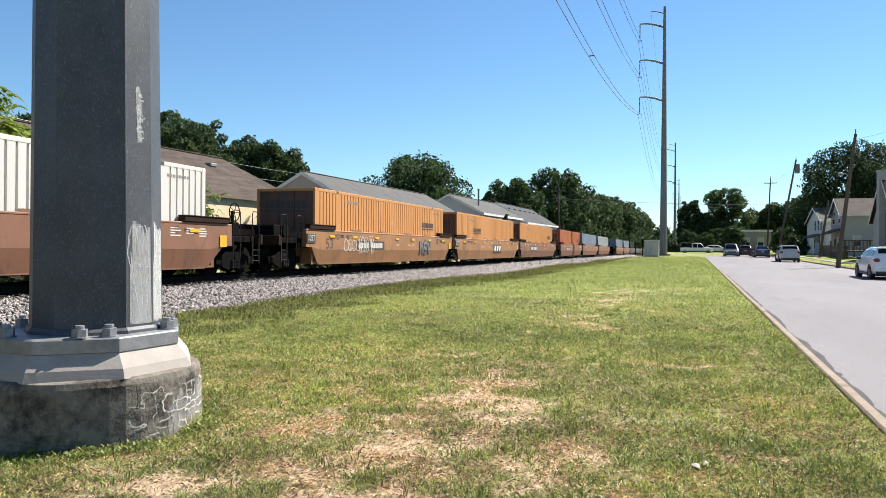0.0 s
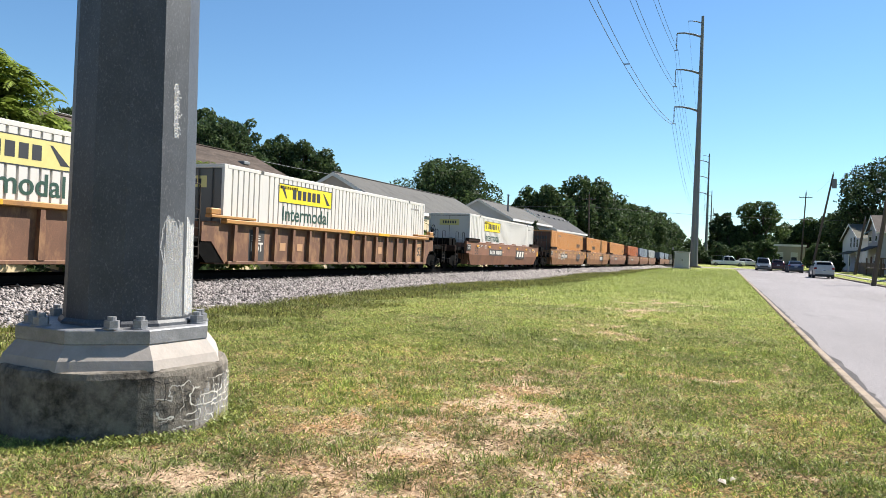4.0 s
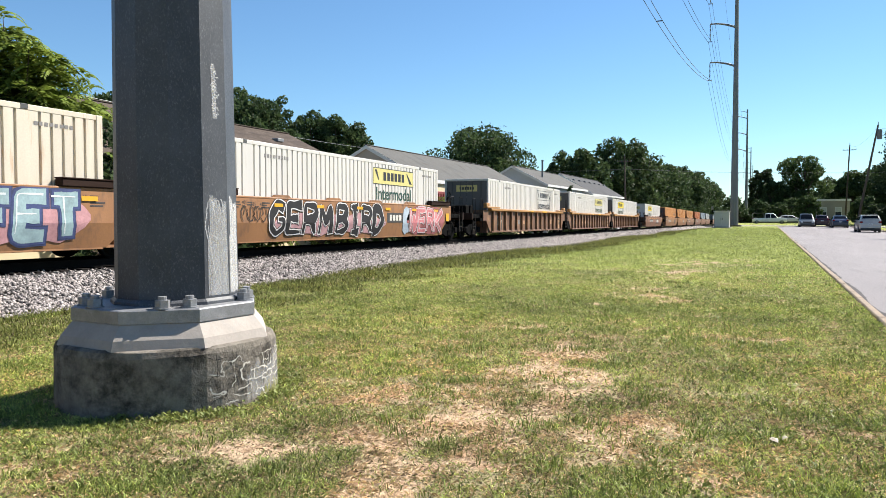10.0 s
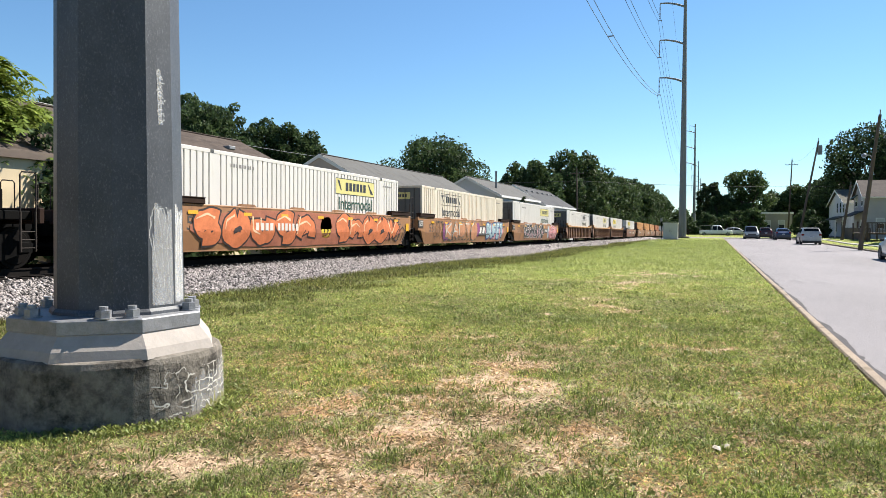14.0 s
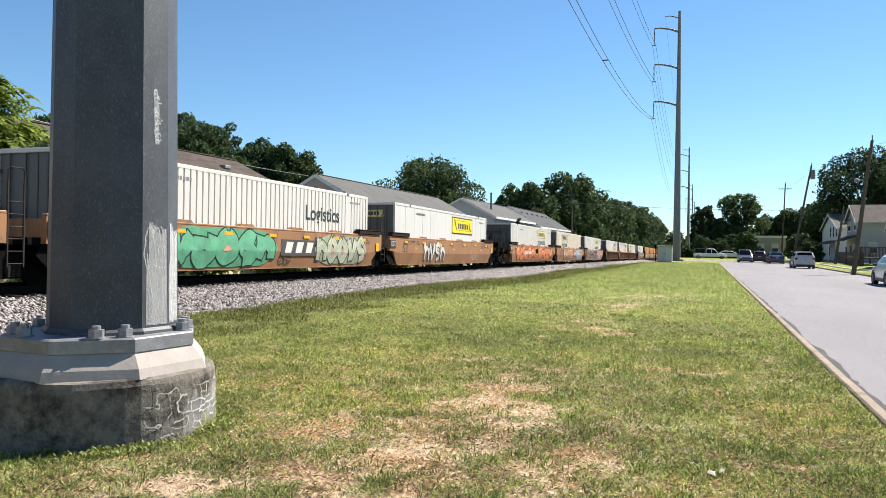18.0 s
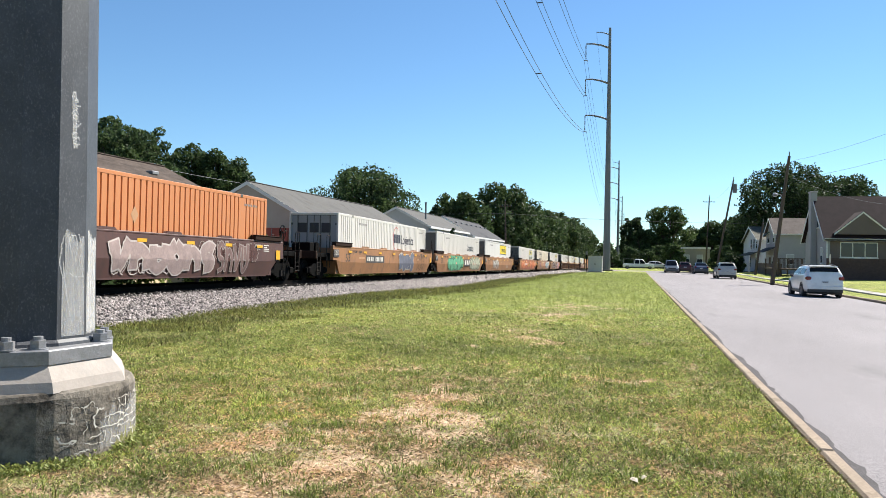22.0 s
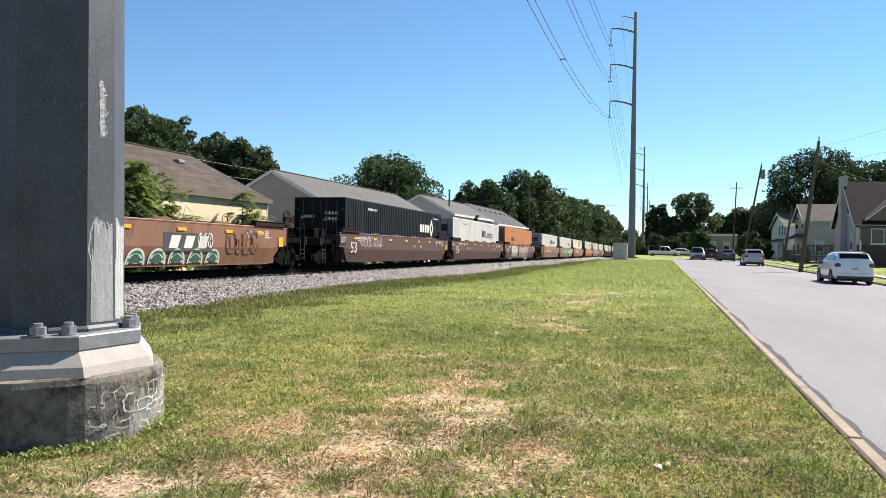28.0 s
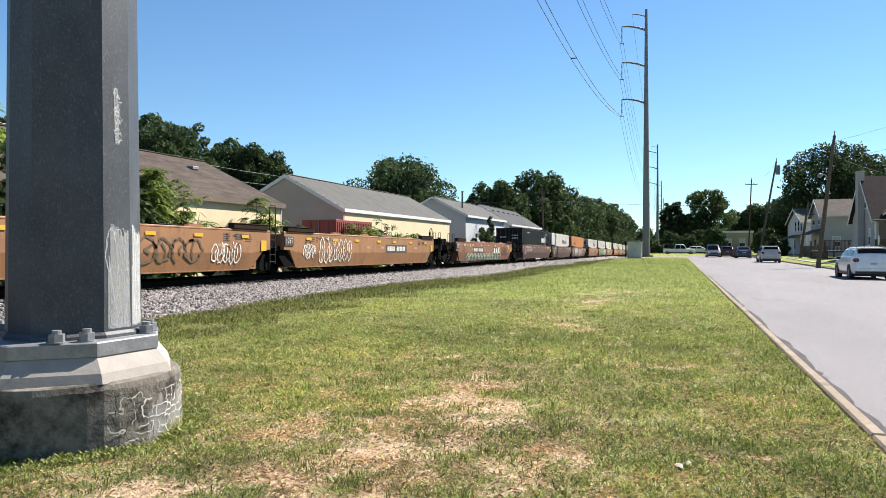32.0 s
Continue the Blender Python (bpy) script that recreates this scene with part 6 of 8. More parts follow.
def wire(name, a, b, sag, r, n=18, group="power lines", label="black overhead power line sagging between poles"):
    g = Geo()
    a, b = Vector(a), Vector(b)
    pts = []
    for k in range(n + 1):
        t = k / n
        p = a.lerp(b, t)
        p.z -= sag * 4 * t * (1 - t)
        pts.append(p)
    g.tube(pts, r, 4)
    return tagged(part(name, g, M_WIRE), label, "wire", group)


for (x0, y0), (x1, y1) in zip(POLES, POLES[1:]):
    far = y0 > 100
    for z in ARMS:
        sag = (3.35 if z < 22 else 2.8) * ((y1 - y0) / 104.6) ** 1.3
        for dx in (-.23, .23):
            wire("conductor", (x0 - 3.35 + dx, y0, z - 1.8), (x1 - 3.35 + dx, y1, z - 1.8), sag, .028 if not far else .02, 20 if not far else 12)
        if not far:
            for t in (.53,):
                c = Vector((x0 - 3.35, y0, z - 1.8)).lerp(Vector((x1 - 3.35, y1, z - 1.8)), t) - Vector((0, 0, sag * 4 * t * (1 - t)))
                tagged(part("spacer", Geo().box(c.x - .24, c.x + .24, c.y - .05, c.y + .05, c.z - .035, c.z + .035), M_WIRE), "small black spacer clamped between twin power lines", "spacer")
    if far:
        wire("shield_wire", (x0 - 1.9, y0, 34.3), (x1 - 1.9, y1, 34.3), 3.0, .014, 14)


def utility_pole(bx, by, tx, tz, arm=0.0, transformer=False, lamp=None, label="leaning dark timber utility pole"):
    z0 = ground_z(bx, by)
    p = thing("utility_pole", label, "utility pole", "timber utility poles", at=pose(bx, by, z0))
    dx, h = tx - bx, tz - z0
    g = Geo()
    for k in range(5):
        a, b = k / 5, (k + 1) / 5
        g.cyl((dx * a, 0, h * a - (.3 if k == 0 else 0)), (dx * b, 0, h * b), .17 - .07 * a, .17 - .07 * b, 10, caps=(k in (0, 4)))
    part("shaft", g, M_POLEWOOD, p)
    if arm:
        part("crossarm", Geo().box(dx * .93 - arm, dx * .93 + arm, -.16, -.06, h * .93 - .06, h * .93 + .06, .01), M_POLEWOOD, p)
        for s in (-1, -.4, .4, 1):
            part("pin_insulator", Geo().cyl((dx * .93 + s * arm * .95, -.11, h * .93 + .06), (dx * .93 + s * arm * .95, -.11, h * .93 + .24), .05, .035), M_PORC, p)
    if transformer:
        part("transformer", Geo().ring([(.0, h * .86), (.27, h * .86), (.29, h * .865), (.29, h * .94), (.25, h * .955)], 16, dx * .9 + .38, 0), M_FARSTEEL, p, "grey transformer can")
    if lamp:
        lx, lz = lamp
        g = Geo().tube([(dx * .68, 0, lz - z0 - .3), (dx * .68 - .25, 0, lz - z0), (lx - bx, 0, lz - z0)], .03)
        part("lamp_arm", g, M_FARSTEEL, p)
        part("lamp_head", Geo().ring([(.05, lz - z0 + .12), (.16, lz - z0 + .06), (.2, lz - z0 - .06), (.12, lz - z0 - .16)], 14, lx - bx, 0), M_PORC, p, "grey street lamp head")
    part("top_pin", Geo().cyl((dx, 0, h), (dx, 0, h + .35), .04), M_PORC, p)
    return p


utility_pole(10.4, 61.0, 11.5, 9.6, lamp=(10.55, 6.75))
utility_pole(11.1, 106.0, 13.2, 12.5, transformer=True)
utility_pole(14.4, 155.0, 14.9, 14.2, arm=1.1)
utility_pole(13.9, 92.0, 14.7, 6.2)
utility_pole(-19.6, 122.0, -19.9, 10.9, arm=1.1, label="grey timber utility pole by the railway")
for a, b, s in (((11.9, 61, 9.3), (13.1, 106, 12.2), .8), ((13.1, 106, 12.2), (14.9, 155, 13.9), .8), ((11.6, 61, 7.6), (14.6, 92, 6.0), .7), ((11.9, 61, 9.3), (15.5, 10, 9.6), 1.0),
                ((11.7, 61, 7.9), (15.2, 10, 8.2), 1.0), ((11.7, 61, 8.0), (24, 76, 7.0), .5), ((14.6, 92, 6.0), (22, 110, 5.2), .4)):
    wire("service_line", a, b, s, .009, 12, "service lines", "thin black service cable between timber poles")
for z in (8.9,):
    wire("service_line", (-60, 118, z + 1), (-19.8, 122, z), .6, .02, 8, "service lines", "thin black service cable along the cross street")
    wire("service_line", (-19.8, 122, z), (34, 126, z - 1.0), .7, .02, 12, "service lines", "thin black service cable along the cross street")
for z in (6.0, 6.8, 7.6):
    wire("service_line", (-28, 12, z), (-30, 60, z - .3), .5, .016, 8, "service lines", "thin black service cable behind the sheds")

# ---------------- buildings ----------------
M_CREAM = mat("cream_stucco", (0.60, 0.485, 0.315), 0.9, var=0.06, scale=1.2, bump=0.1, fine=50, spec=0.2)
M_GABLE = mat("grey_siding", (0.37, 0.315, 0.265), 0.85, var=0.06, scale=0.8, bump=0.05, spec=0.2)
M_SIDING = mat("pale_siding", (0.421, 0.428, 0.436), 0.8, var=0.05, scale=0.8, bump=0.05)
M_SHINGLE = mat("brown_grey_shingle", (0.076, 0.060, 0.050), 0.95, var=0.4, scale=2.2, bump=0.9, fine=7, stain=(0.042, 0.034, 0.030), amount=0.5, stain_scale=.9, stretch=(1, .3, 1), spec=0.1)
M_METALROOF = mat("weathered_grey_roof", (0.095, 0.093, 0.088), 0.85, var=0.25, scale=0.9, bump=0.3, fine=10, stain=(0.061, 0.056, 0.051), amount=0.45, stain_scale=.9, stretch=(.3, 1, 1), spec=0.12)
M_DARKROOF = mat("dark_grey_roof", (0.058, 0.058, 0.061), 0.85, var=0.15, scale=0.7, bump=0.2, fine=10, spec=0.12)
M_TRIM = plain("white_trim", (0.596, 0.588, 0.563), 0.5)
M_FASCIA = plain("brown_fascia", (0.12, 0.085, 0.06), 0.6)
M_GLASS = plain("dark_window_glass", (0.02, 0.025, 0.03), 0.06)
M_BLIND = plain("window_blind", (0.42, 0.42, 0.40), 0.7)


def gable_shed(name, x0, x1, y0, y1, eave, ridge, wall_mat, end_mat, roof_mat, label, over=0.35, vents=0, pipe=False, fascia=None):
    """A long low building with its ridge along the railway; x1 is the side that faces the track."""
    z0 = min(ground_z(x1, y0), ground_z(x1, y1)) - .2
    xm = (x0 + x1) / 2
    b = thing(name, label, "building", at=pose(0, 0, 0))
    t = .25
    part("side_wall", Geo().box(x1 - t, x1, y0 + t, y1 - t, z0, eave), wall_mat, b)
    part("side_wall", Geo().box(x0, x0 + t, y0 + t, y1 - t, z0, eave), wall_mat, b)
    for y in (y0, y1):
        s = t if y == y0 else -t
        pts = [(x0, z0), (x1, z0), (x1, eave), (xm, ridge - .12), (x0, eave)]
        vs = [(px, y, pz) for px, pz in pts] + [(px, y + s, pz) for px, pz in pts]
        fs = [(0, 1, 2, 3, 4), (9, 8, 7, 6, 5)] + [(k, k + 5, (k + 1) % 5 + 5, (k + 1) % 5) for k in range(5)]
        part("gable_wall", Geo().add(vs, fs), end_mat, b)
    k = (ridge - eave) / (x1 - xm)
    for sgn in (-1, 1):
        e = (x1 - xm + over)
        p = [(xm, ridge), (xm + sgn * e, ridge - k * e)]
        vs = [(p[0][0], y0 - over, p[0][1]), (p[1][0], y0 - over, p[1][1]), (p[1][0], y1 + over, p[1][1]), (p[0][0], y1 + over, p[0][1])]
        vs += [(v[0], v[1], v[2] + .12) for v in vs]
        part("roof_slope", Geo().add(vs, [(0, 1, 2, 3), (4, 7, 6, 5), (0, 4, 5, 1), (1, 5, 6, 2), (2, 6, 7, 3), (3, 7, 4, 0)]), roof_mat, b)
        zz = ridge - k * e
        part("fascia", Geo().box(*sorted((xm + sgn * e, xm + sgn * (e + .05))), y0 - over, y1 + over, zz - .12, zz + .13), fascia or M_TRIM, b)
        # verge board on the near gable
        vs = [(xm, y0 - over - .03, ridge - .16), (xm + sgn * e, y0 - over - .03, zz - .16), (xm + sgn * e, y0 - over - .03, zz + .10), (xm, y0 - over - .03, ridge + .10)]
        vs += [(v[0], v[1] + .03, v[2]) for v in vs]
        part("verge_board", Geo().add(vs, [(0, 1, 2, 3), (7, 6, 5, 4), (0, 4, 5, 1), (1, 5, 6, 2), (2, 6, 7, 3), (3, 7, 4, 0)]), fascia or M_TRIM, b)
    part("ridge_cap", Geo().box(xm - .12, xm + .12, y0 - over, y1 + over, ridge + .10, ridge + .16, .02), roof_mat, b)
    for i in range(vents):
        y = y0 + (y1 - y0) * (i + .6) / vents
        xv = xm + (x1 - xm) * .32
        zv = ridge - k * (xv - xm) + .12
        part("roof_vent", Geo().box(xv - .22, xv + .22, y - .3, y + .3, zv - .05, zv + .14, .03), M_FARSTEEL, b)
    if pipe:
        xv = xm + (x1 - xm) * .55
        part("flue", Geo().cyl((xv, y0 + 5, ridge - k * (xv - xm)), (xv, y0 + 5, ridge + .9), .11, n=10).cyl((xv, y0 + 5, ridge + .9), (xv, y0 + 5, ridge + 1.0), .16, n=10), M_FARSTEEL, b, "steel flue pipe")
    return b


s1 = gable_shed("warehouse", -32.25, -21.55, 14.0, 39.2, 3.95, 6.55, M_CREAM, M_GABLE, M_SHINGLE, "cream stucco warehouse with a brown-grey shingle roof", .15, vents=3, fascia=M_FASCIA)
s2 = gable_shed("warehouse", -31.1, -22.0, 48.8, 75.5, 4.15, 6.65, M_CREAM, M_GABLE, M_METALROOF, "cream walled shed with a pale grey weathered roof", .1, vents=0)
gable_shed("warehouse", -30.0, -22.2, 82.7, 103.5, 5.1, 7.15, M_SIDING, M_SIDING, M_METALROOF, "pale grey sided shed with a grey roof and flue", .3, pipe=True)
gable_shed("warehouse", -31.0, -22.0, 106.5, 133.0, 4.7, 7.5, M_SIDING, M_SIDING, M_DARKROOF, "long shed with a dark grey roof and roof vents", .3, vents=7)
for y in (52.0, 58.0, 66.0, 71.0):
    d = part("window", Geo().box(-22.0, -21.95, y, y + 1.1, 1.4, 2.5), M_TRIM, s2)
    part("pane", Geo().box(-21.96, -21.94, y + .08, y + 1.02, 1.48, 2.42), M_GLASS, d)
w = part("window", Geo().box(-21.55, -21.5, 36.3, 37.3, 1.6, 3.0), M_FASCIA, s1)
part("pane", Geo().box(-21.51, -21.49, 36.4, 37.2, 1.7, 2.9), M_GLASS, w)

M_REDBOX = mat("red_container_paint", (0.20, 0.03, 0.025), 0.6, var=0.15, scale=1, bump=0.05)
rc = thing("storage_container", "dark red steel storage container beside the shed", "container", at=pose(-21.35, 46.6, ground_z(-21.35, 46.6)))
part("body", Geo().box(-1.2, 1.2, -3, 3, .92, 3.5, .02), M_REDBOX, rc)
for k in range(19):
    y = -2.8 + .3 * k
    part("rib", Geo().box(1.2, 1.24, y, y + .14, 1.05, 3.35), M_REDBOX, rc)
for x in (-.6, 0, .6):
    part("lock_rod", Geo().cyl((x, -3.04, .95), (x, -3.04, 3.45), .025), M_FARSTEEL, rc)
for y in (-2.6, 0, 2.6):
    part("support", Geo().box(-1.1, 1.1, y - .25, y + .25, -.1, .92, .01), M_BLACK, rc)

# signal cabinet beside the second steel pole
cb = thing("signal_cabinet", "pale grey metal signal cabinet on a concrete pad", "cabinet", at=pose(-4.15, 96.0, ground_z(-4.15, 96)))
M_CAB = mat("grey_cabinet_paint", (0.407, 0.407, 0.407), 0.5, var=0.06, scale=1, bump=0.03)
part("pad", Geo().box(-1.1, 1.1, -1.1, 1.1, -.2, .1, .02), M_WALK, cb)
part("body", Geo().box(-.85, .85, -.8, .8, .1, 1.95, .03), M_CAB, cb)
part("roof", Geo().box(-.92, .92, -.9, .9, 1.95, 2.05, .02), M_CAB, cb)
for s in (-1, 1):
    d = part("door", Geo().box(*sorted((.02 * s, .8 * s)), -.83, -.8, .2, 1.85, .01), M_CAB, cb)
    part("handle", Geo().box(*sorted((.06 * s, .10 * s)), -.87, -.83, .95, 1.15), M_BLACK, d)
mk = thing("marker_post", "dark steel marker post beside the cabinet", "post", at=pose(-5.2, 95.0, ground_z(-5.2, 95)))
part("post", Geo().cyl((0, 0, -.2), (0, 0, 2.4), .05), M_BLACK, mk)
part("cap", Geo().box(-.12, .12, -.05, .05, 2.2, 2.6, .01), M_FARSTEEL, mk)


def window(parent, face, u, z, w, h, at, blind=True):
    """A window on a wall: face 'x-' looks to -x at x = at, 'y-' looks to -y at y = at; u is its middle along the wall."""
    def bx(a, b, c, d, lo, hi):
        return (at - hi, at - lo, u + a, u + b, z + c, z + d) if face == "x-" else (u + a, u + b, at - hi, at - lo, z + c, z + d)
    wn_ = part("window", Geo().box(*bx(-w / 2, w / 2, 0, h, -.05, .04)), M_TRIM, parent)
    n = 3 if w > 2 else 2 if w > 1.2 else 1
    for i in range(n):
        a = -w / 2 + .08 + (w - .08) * i / n
        b = a + (w - .08) / n - .08
        if w > 2:
            part("pane", Geo().box(*bx(a, b, .08, h - .08, .03, .05)), M_GLASS, wn_)
            continue
        part("pane", Geo().box(*bx(a, b, .08, h / 2 - .03, .03, .05)), M_GLASS, wn_)
        part("pane", Geo().box(*bx(a, b, h / 2 + .03, h - .08, .03, .05)), M_BLIND if blind else M_GLASS, wn_)
    part("sill", Geo().box(*bx(-w / 2 - .06, w / 2 + .06, -.06, 0, -.02, .10)), M_TRIM, wn_)


def house(x0, x1, y0, y1, eave, ridge, gable_mat, side_mat, roof_mat, label, chimney=False, base_mat=None, wing=True):
    """A house whose ridge runs away from the street: its gable end faces the street at x0."""
    z0 = ground_z(x0, y0) - .3
    b = thing("house", label, "house", "houses along the street", at=pose(0, 0, 0))
    ym = (y0 + y1) / 2
    t = .25
    for y, s in ((y0, t), (y1, -t)):
        part("side_wall", Geo().box(x0 + t, x1 - t, *sorted((y, y + s)), z0, eave), side_mat, b)
    for x, s in ((x0, t), (x1, -t)):
        pts = [(y0, z0), (y1, z0), (y1, eave), (ym, ridge - .1), (y0, eave)]
        part("gable_wall", Geo().poly_x(pts, *sorted((x, x + s))), gable_mat, b)
    o = .35
    k = (ridge - eave) / (ym - y0)
    for s in (-1, 1):
        e = ym - y0 + o
        vs = [(x0 - o, ym, ridge), (x1 + o, ym, ridge), (x1 + o, ym + s * e, ridge - k * e), (x0 - o, ym + s * e, ridge - k * e)]
        vs += [(v[0], v[1], v[2] + .14) for v in vs]
        part("roof_slope", Geo().add(vs, [(0, 1, 2, 3), (4, 7, 6, 5), (0, 4, 5, 1), (1, 5, 6, 2), (2, 6, 7, 3), (3, 7, 4, 0)]), roof_mat, b)
        zz = ridge - k * e
        part("gutter", Geo().box(x0 - o, x1 + o, *sorted((ym + s * e, ym + s * (e + .1))), zz, zz + .13), M_TRIM, b)
        vs = [(x0 - o - .04, ym, ridge - .12), (x0 - o - .04, ym + s * e, zz - .12), (x0 - o - .04, ym + s * e, zz + .12), (x0 - o - .04, ym, ridge + .12)]
        vs += [(v[0] + .04, v[1], v[2]) for v in vs]
        part("verge_board", Geo().add(vs, [(0, 1, 2, 3), (7, 6, 5, 4), (0, 4, 5, 1), (1, 5, 6, 2), (2, 6, 7, 3), (3, 7, 4, 0)]), M_TRIM, b)
    if base_mat:
        part("brick_base", Geo().box(x0 - .04, x1 + .04, y0 - .05, y0, z0, z0 + 1.9).box(x0 - .05, x0, y0 - .05, y1, z0, z0 + 1.0), base_mat, b)
    if chimney:
        part("chimney", Geo().box(x0 - .55, x0 - .02, ym - .5, ym + .5, z0, ridge + .55, .02).box(x0 - .6, x0 + .02, ym - .55, ym + .55, ridge + .45, ridge + .6, .02), M_GREYSID, b, "pale siding-clad chimney")
    return b


M_TAUPE = mat("taupe_siding", (0.142, 0.114, 0.104), 0.85, var=0.06, scale=1, bump=0.06, spec=0.12)
M_BRICKD = mat("dark_brick_veneer", (0.10, 0.065, 0.055), 0.9, var=0.2, scale=9, bump=0.3, fine=20, spec=0.12)
M_WHITESID = mat("white_siding", (0.55, 0.545, 0.54), 0.85, var=0.05, scale=1, bump=0.05)
M_GREYSID = mat("grey_clapboard", (0.325, 0.315, 0.315), 0.85, var=0.06, scale=1, bump=0.05, spec=0.2)
M_BROWNROOF = mat("dark_brown_shingle", (0.030, 0.019, 0.020), 0.9, var=0.2, scale=1.2, bump=0.4, fine=9, spec=0.12)
M_TANROOF = mat("tan_shingle", (0.098, 0.080, 0.070), 0.9, var=0.2, scale=1.2, bump=0.4, fine=9, spec=0.12)
M_AWN = plain("dark_green_awning", (0.02, 0.06, 0.045), 0.7)
hA = house(16.5, 29.0, 72.8, 81.2, 3.95, 7.75, M_GREYSID, M_TAUPE, M_BROWNROOF, "taupe house with a dark brown roof and a small front gable", chimney=True)
window(hA, "x-", 74.6, 1.6, .8, 1.5, 16.5)
window(hA, "x-", 76.0, 4.9, .7, 1.3, 16.5)
part("brick_base", Geo().box(16.46, 29.04, 72.72, 72.8, -.1, 2.1), M_BRICKD, hA, "dark brick lower wall")
part("corner_board", Geo().box(16.44, 16.56, 72.7, 72.79, 2.1, 3.9), M_TRIM, hA)
part("front_gable", Geo().add([(17.1, 72.5, 4.2), (19.3, 72.5, 6.05), (21.5, 72.5, 4.2), (17.1, 73.4, 4.2), (19.3, 75.6, 6.05), (21.5, 73.4, 4.2)], [(0, 2, 1), (3, 4, 5), (0, 1, 4, 3), (1, 2, 5, 4), (2, 0, 3, 5)]), M_TAUPE, hA)
for a, b_ in ((17.0, 19.3), (21.6, 19.3)):
    vs = [(a, 72.44, 4.12), (b_, 72.44, 6.05), (b_, 72.44, 6.2), (a, 72.44, 4.27)]
    vs += [(v[0], v[1] + .05, v[2]) for v in vs]
    part("verge_board", Geo().add(vs, [(0, 1, 2, 3), (7, 6, 5, 4), (0, 4, 5, 1), (1, 5, 6, 2), (2, 6, 7, 3), (3, 7, 4, 0)]), M_TRIM, hA)
    vs = [(a, 72.46, 4.24), (b_, 72.46, 6.17), (b_, 75.9, 6.17), (a, 73.4, 4.24)]
    vs += [(v[0], v[1], v[2] + .07) for v in vs]
    part("gable_roof", Geo().add(vs, [(0, 1, 2, 3), (4, 7, 6, 5), (0, 4, 5, 1), (1, 5, 6, 2), (2, 6, 7, 3), (3, 7, 4, 0)]), M_BROWNROOF, hA)
part("fascia", Geo().box(16.2, 29.4, 72.35, 72.43, 3.62, 3.82), M_TRIM, hA)
window(hA, "y-", 19.05, 2.16, 3.0, 1.35, 72.8, blind=False)
window(hA, "y-", 25.5, 2.16, 1.6, 1.35, 72.8, blind=False)
dr = part("door", Geo().box(22.0, 23.0, 72.7, 72.8, .4, 3.2, .02), M_TRIM, hA, "white panelled front door")
part("pane", Geo().box(22.3, 22.7, 72.68, 72.7, 1.9, 2.9), M_GLASS, dr)
hA.matrix_basis = pose(.4, 0, 0)
sg = thing("road_sign", "pale octagonal road sign seen from behind on a steel post", "sign", at=pose(13.9, 59.0, ground_z(13.9, 59.0), 0, 0, 68))
part("plate", Geo().ring([(.0, -.012), (.38, -.012), (.38, .012), (0, .012)], 8), M_FARSTEEL, sg).matrix_basis = pose(0, 0, 1.75, 90, 22.5, 0)
part("post", Geo().box(-.03, .03, .02, .06, -.2, 2.15), M_FARSTEEL, sg)
M_OLIVEROOF = mat("olive_grey_shingle", (0.088, 0.085, 0.068), 0.9, var=0.2, scale=1.2, bump=0.4, fine=9, spec=0.12)
hB = house(16.6, 28.0, 99.5, 106.5, 5.2, 7.15, M_GREYSID, M_GREYSID, M_TANROOF, "grey clapboard house with a tan shingle roof")
window(hB, "x-", 101.0, 4.1, .9, 1.3, 16.6)
window(hB, "x-", 104.6, 4.1, 1.5, 1.3, 16.6)
window(hB, "x-", 101.6, 1.1, .9, 1.4, 16.6)
part("door", Geo().box(16.54, 16.62, 103.2, 104.1, .2, 2.3, .01), M_BRICKD, hB)
part("porch_roof", Geo().add([(16.6, 99.9, 3.45), (16.6, 106.3, 3.45), (15.2, 106.3, 2.85), (15.2, 99.9, 2.85), (16.6, 99.9, 3.57), (16.6, 106.3, 3.57), (15.2, 106.3, 2.97), (15.2, 99.9, 2.97)], [(0, 1, 2, 3), (4, 7, 6, 5), (0, 4, 5, 1), (1, 5, 6, 2), (2, 6, 7, 3), (3, 7, 4, 0)]), M_DARKROOF, hB, "dark shingled porch roof")
for y in (100.0, 103, 106.0):
    part("porch_post", Geo().box(15.28, 15.42, y, y + .14, 0, 2.9), M_TRIM, hB)
part("window_awning", Geo().add([(16.55, 103.7, 5.5), (16.55, 105.5, 5.5), (15.9, 105.5, 5.0), (15.9, 103.7, 5.0), (16.55, 103.7, 5.56), (16.55, 105.5, 5.56), (15.9, 105.5, 5.06), (15.9, 103.7, 5.06)], [(0, 1, 2, 3), (4, 7, 6, 5), (0, 4, 5, 1), (1, 5, 6, 2), (2, 6, 7, 3), (3, 7, 4, 0)]), M_AWN, hB, "dark green window awning")
window(hB, "y-", 20.5, 1.4, 1.2, 1.4, 99.5)
window(hB, "y-", 18.2, 1.4, .9, 1.3, 99.5)
hB.matrix_basis = pose(.8, 0, 0)
hC = house(16.9, 28.0, 111.5, 126.0, 4.7, 6.75, M_WHITESID, M_WHITESID, M_OLIVEROOF, "white sided house with an olive grey roof")
for y in (113.2, 115.6, 118.2):
    window(hC, "x-", y, 3.5, 1.0, 1.5, 16.9, blind=False)
for y in (114, 119):
    window(hC, "x-", y, .9, 1.1, 1.5, 16.9, blind=False)
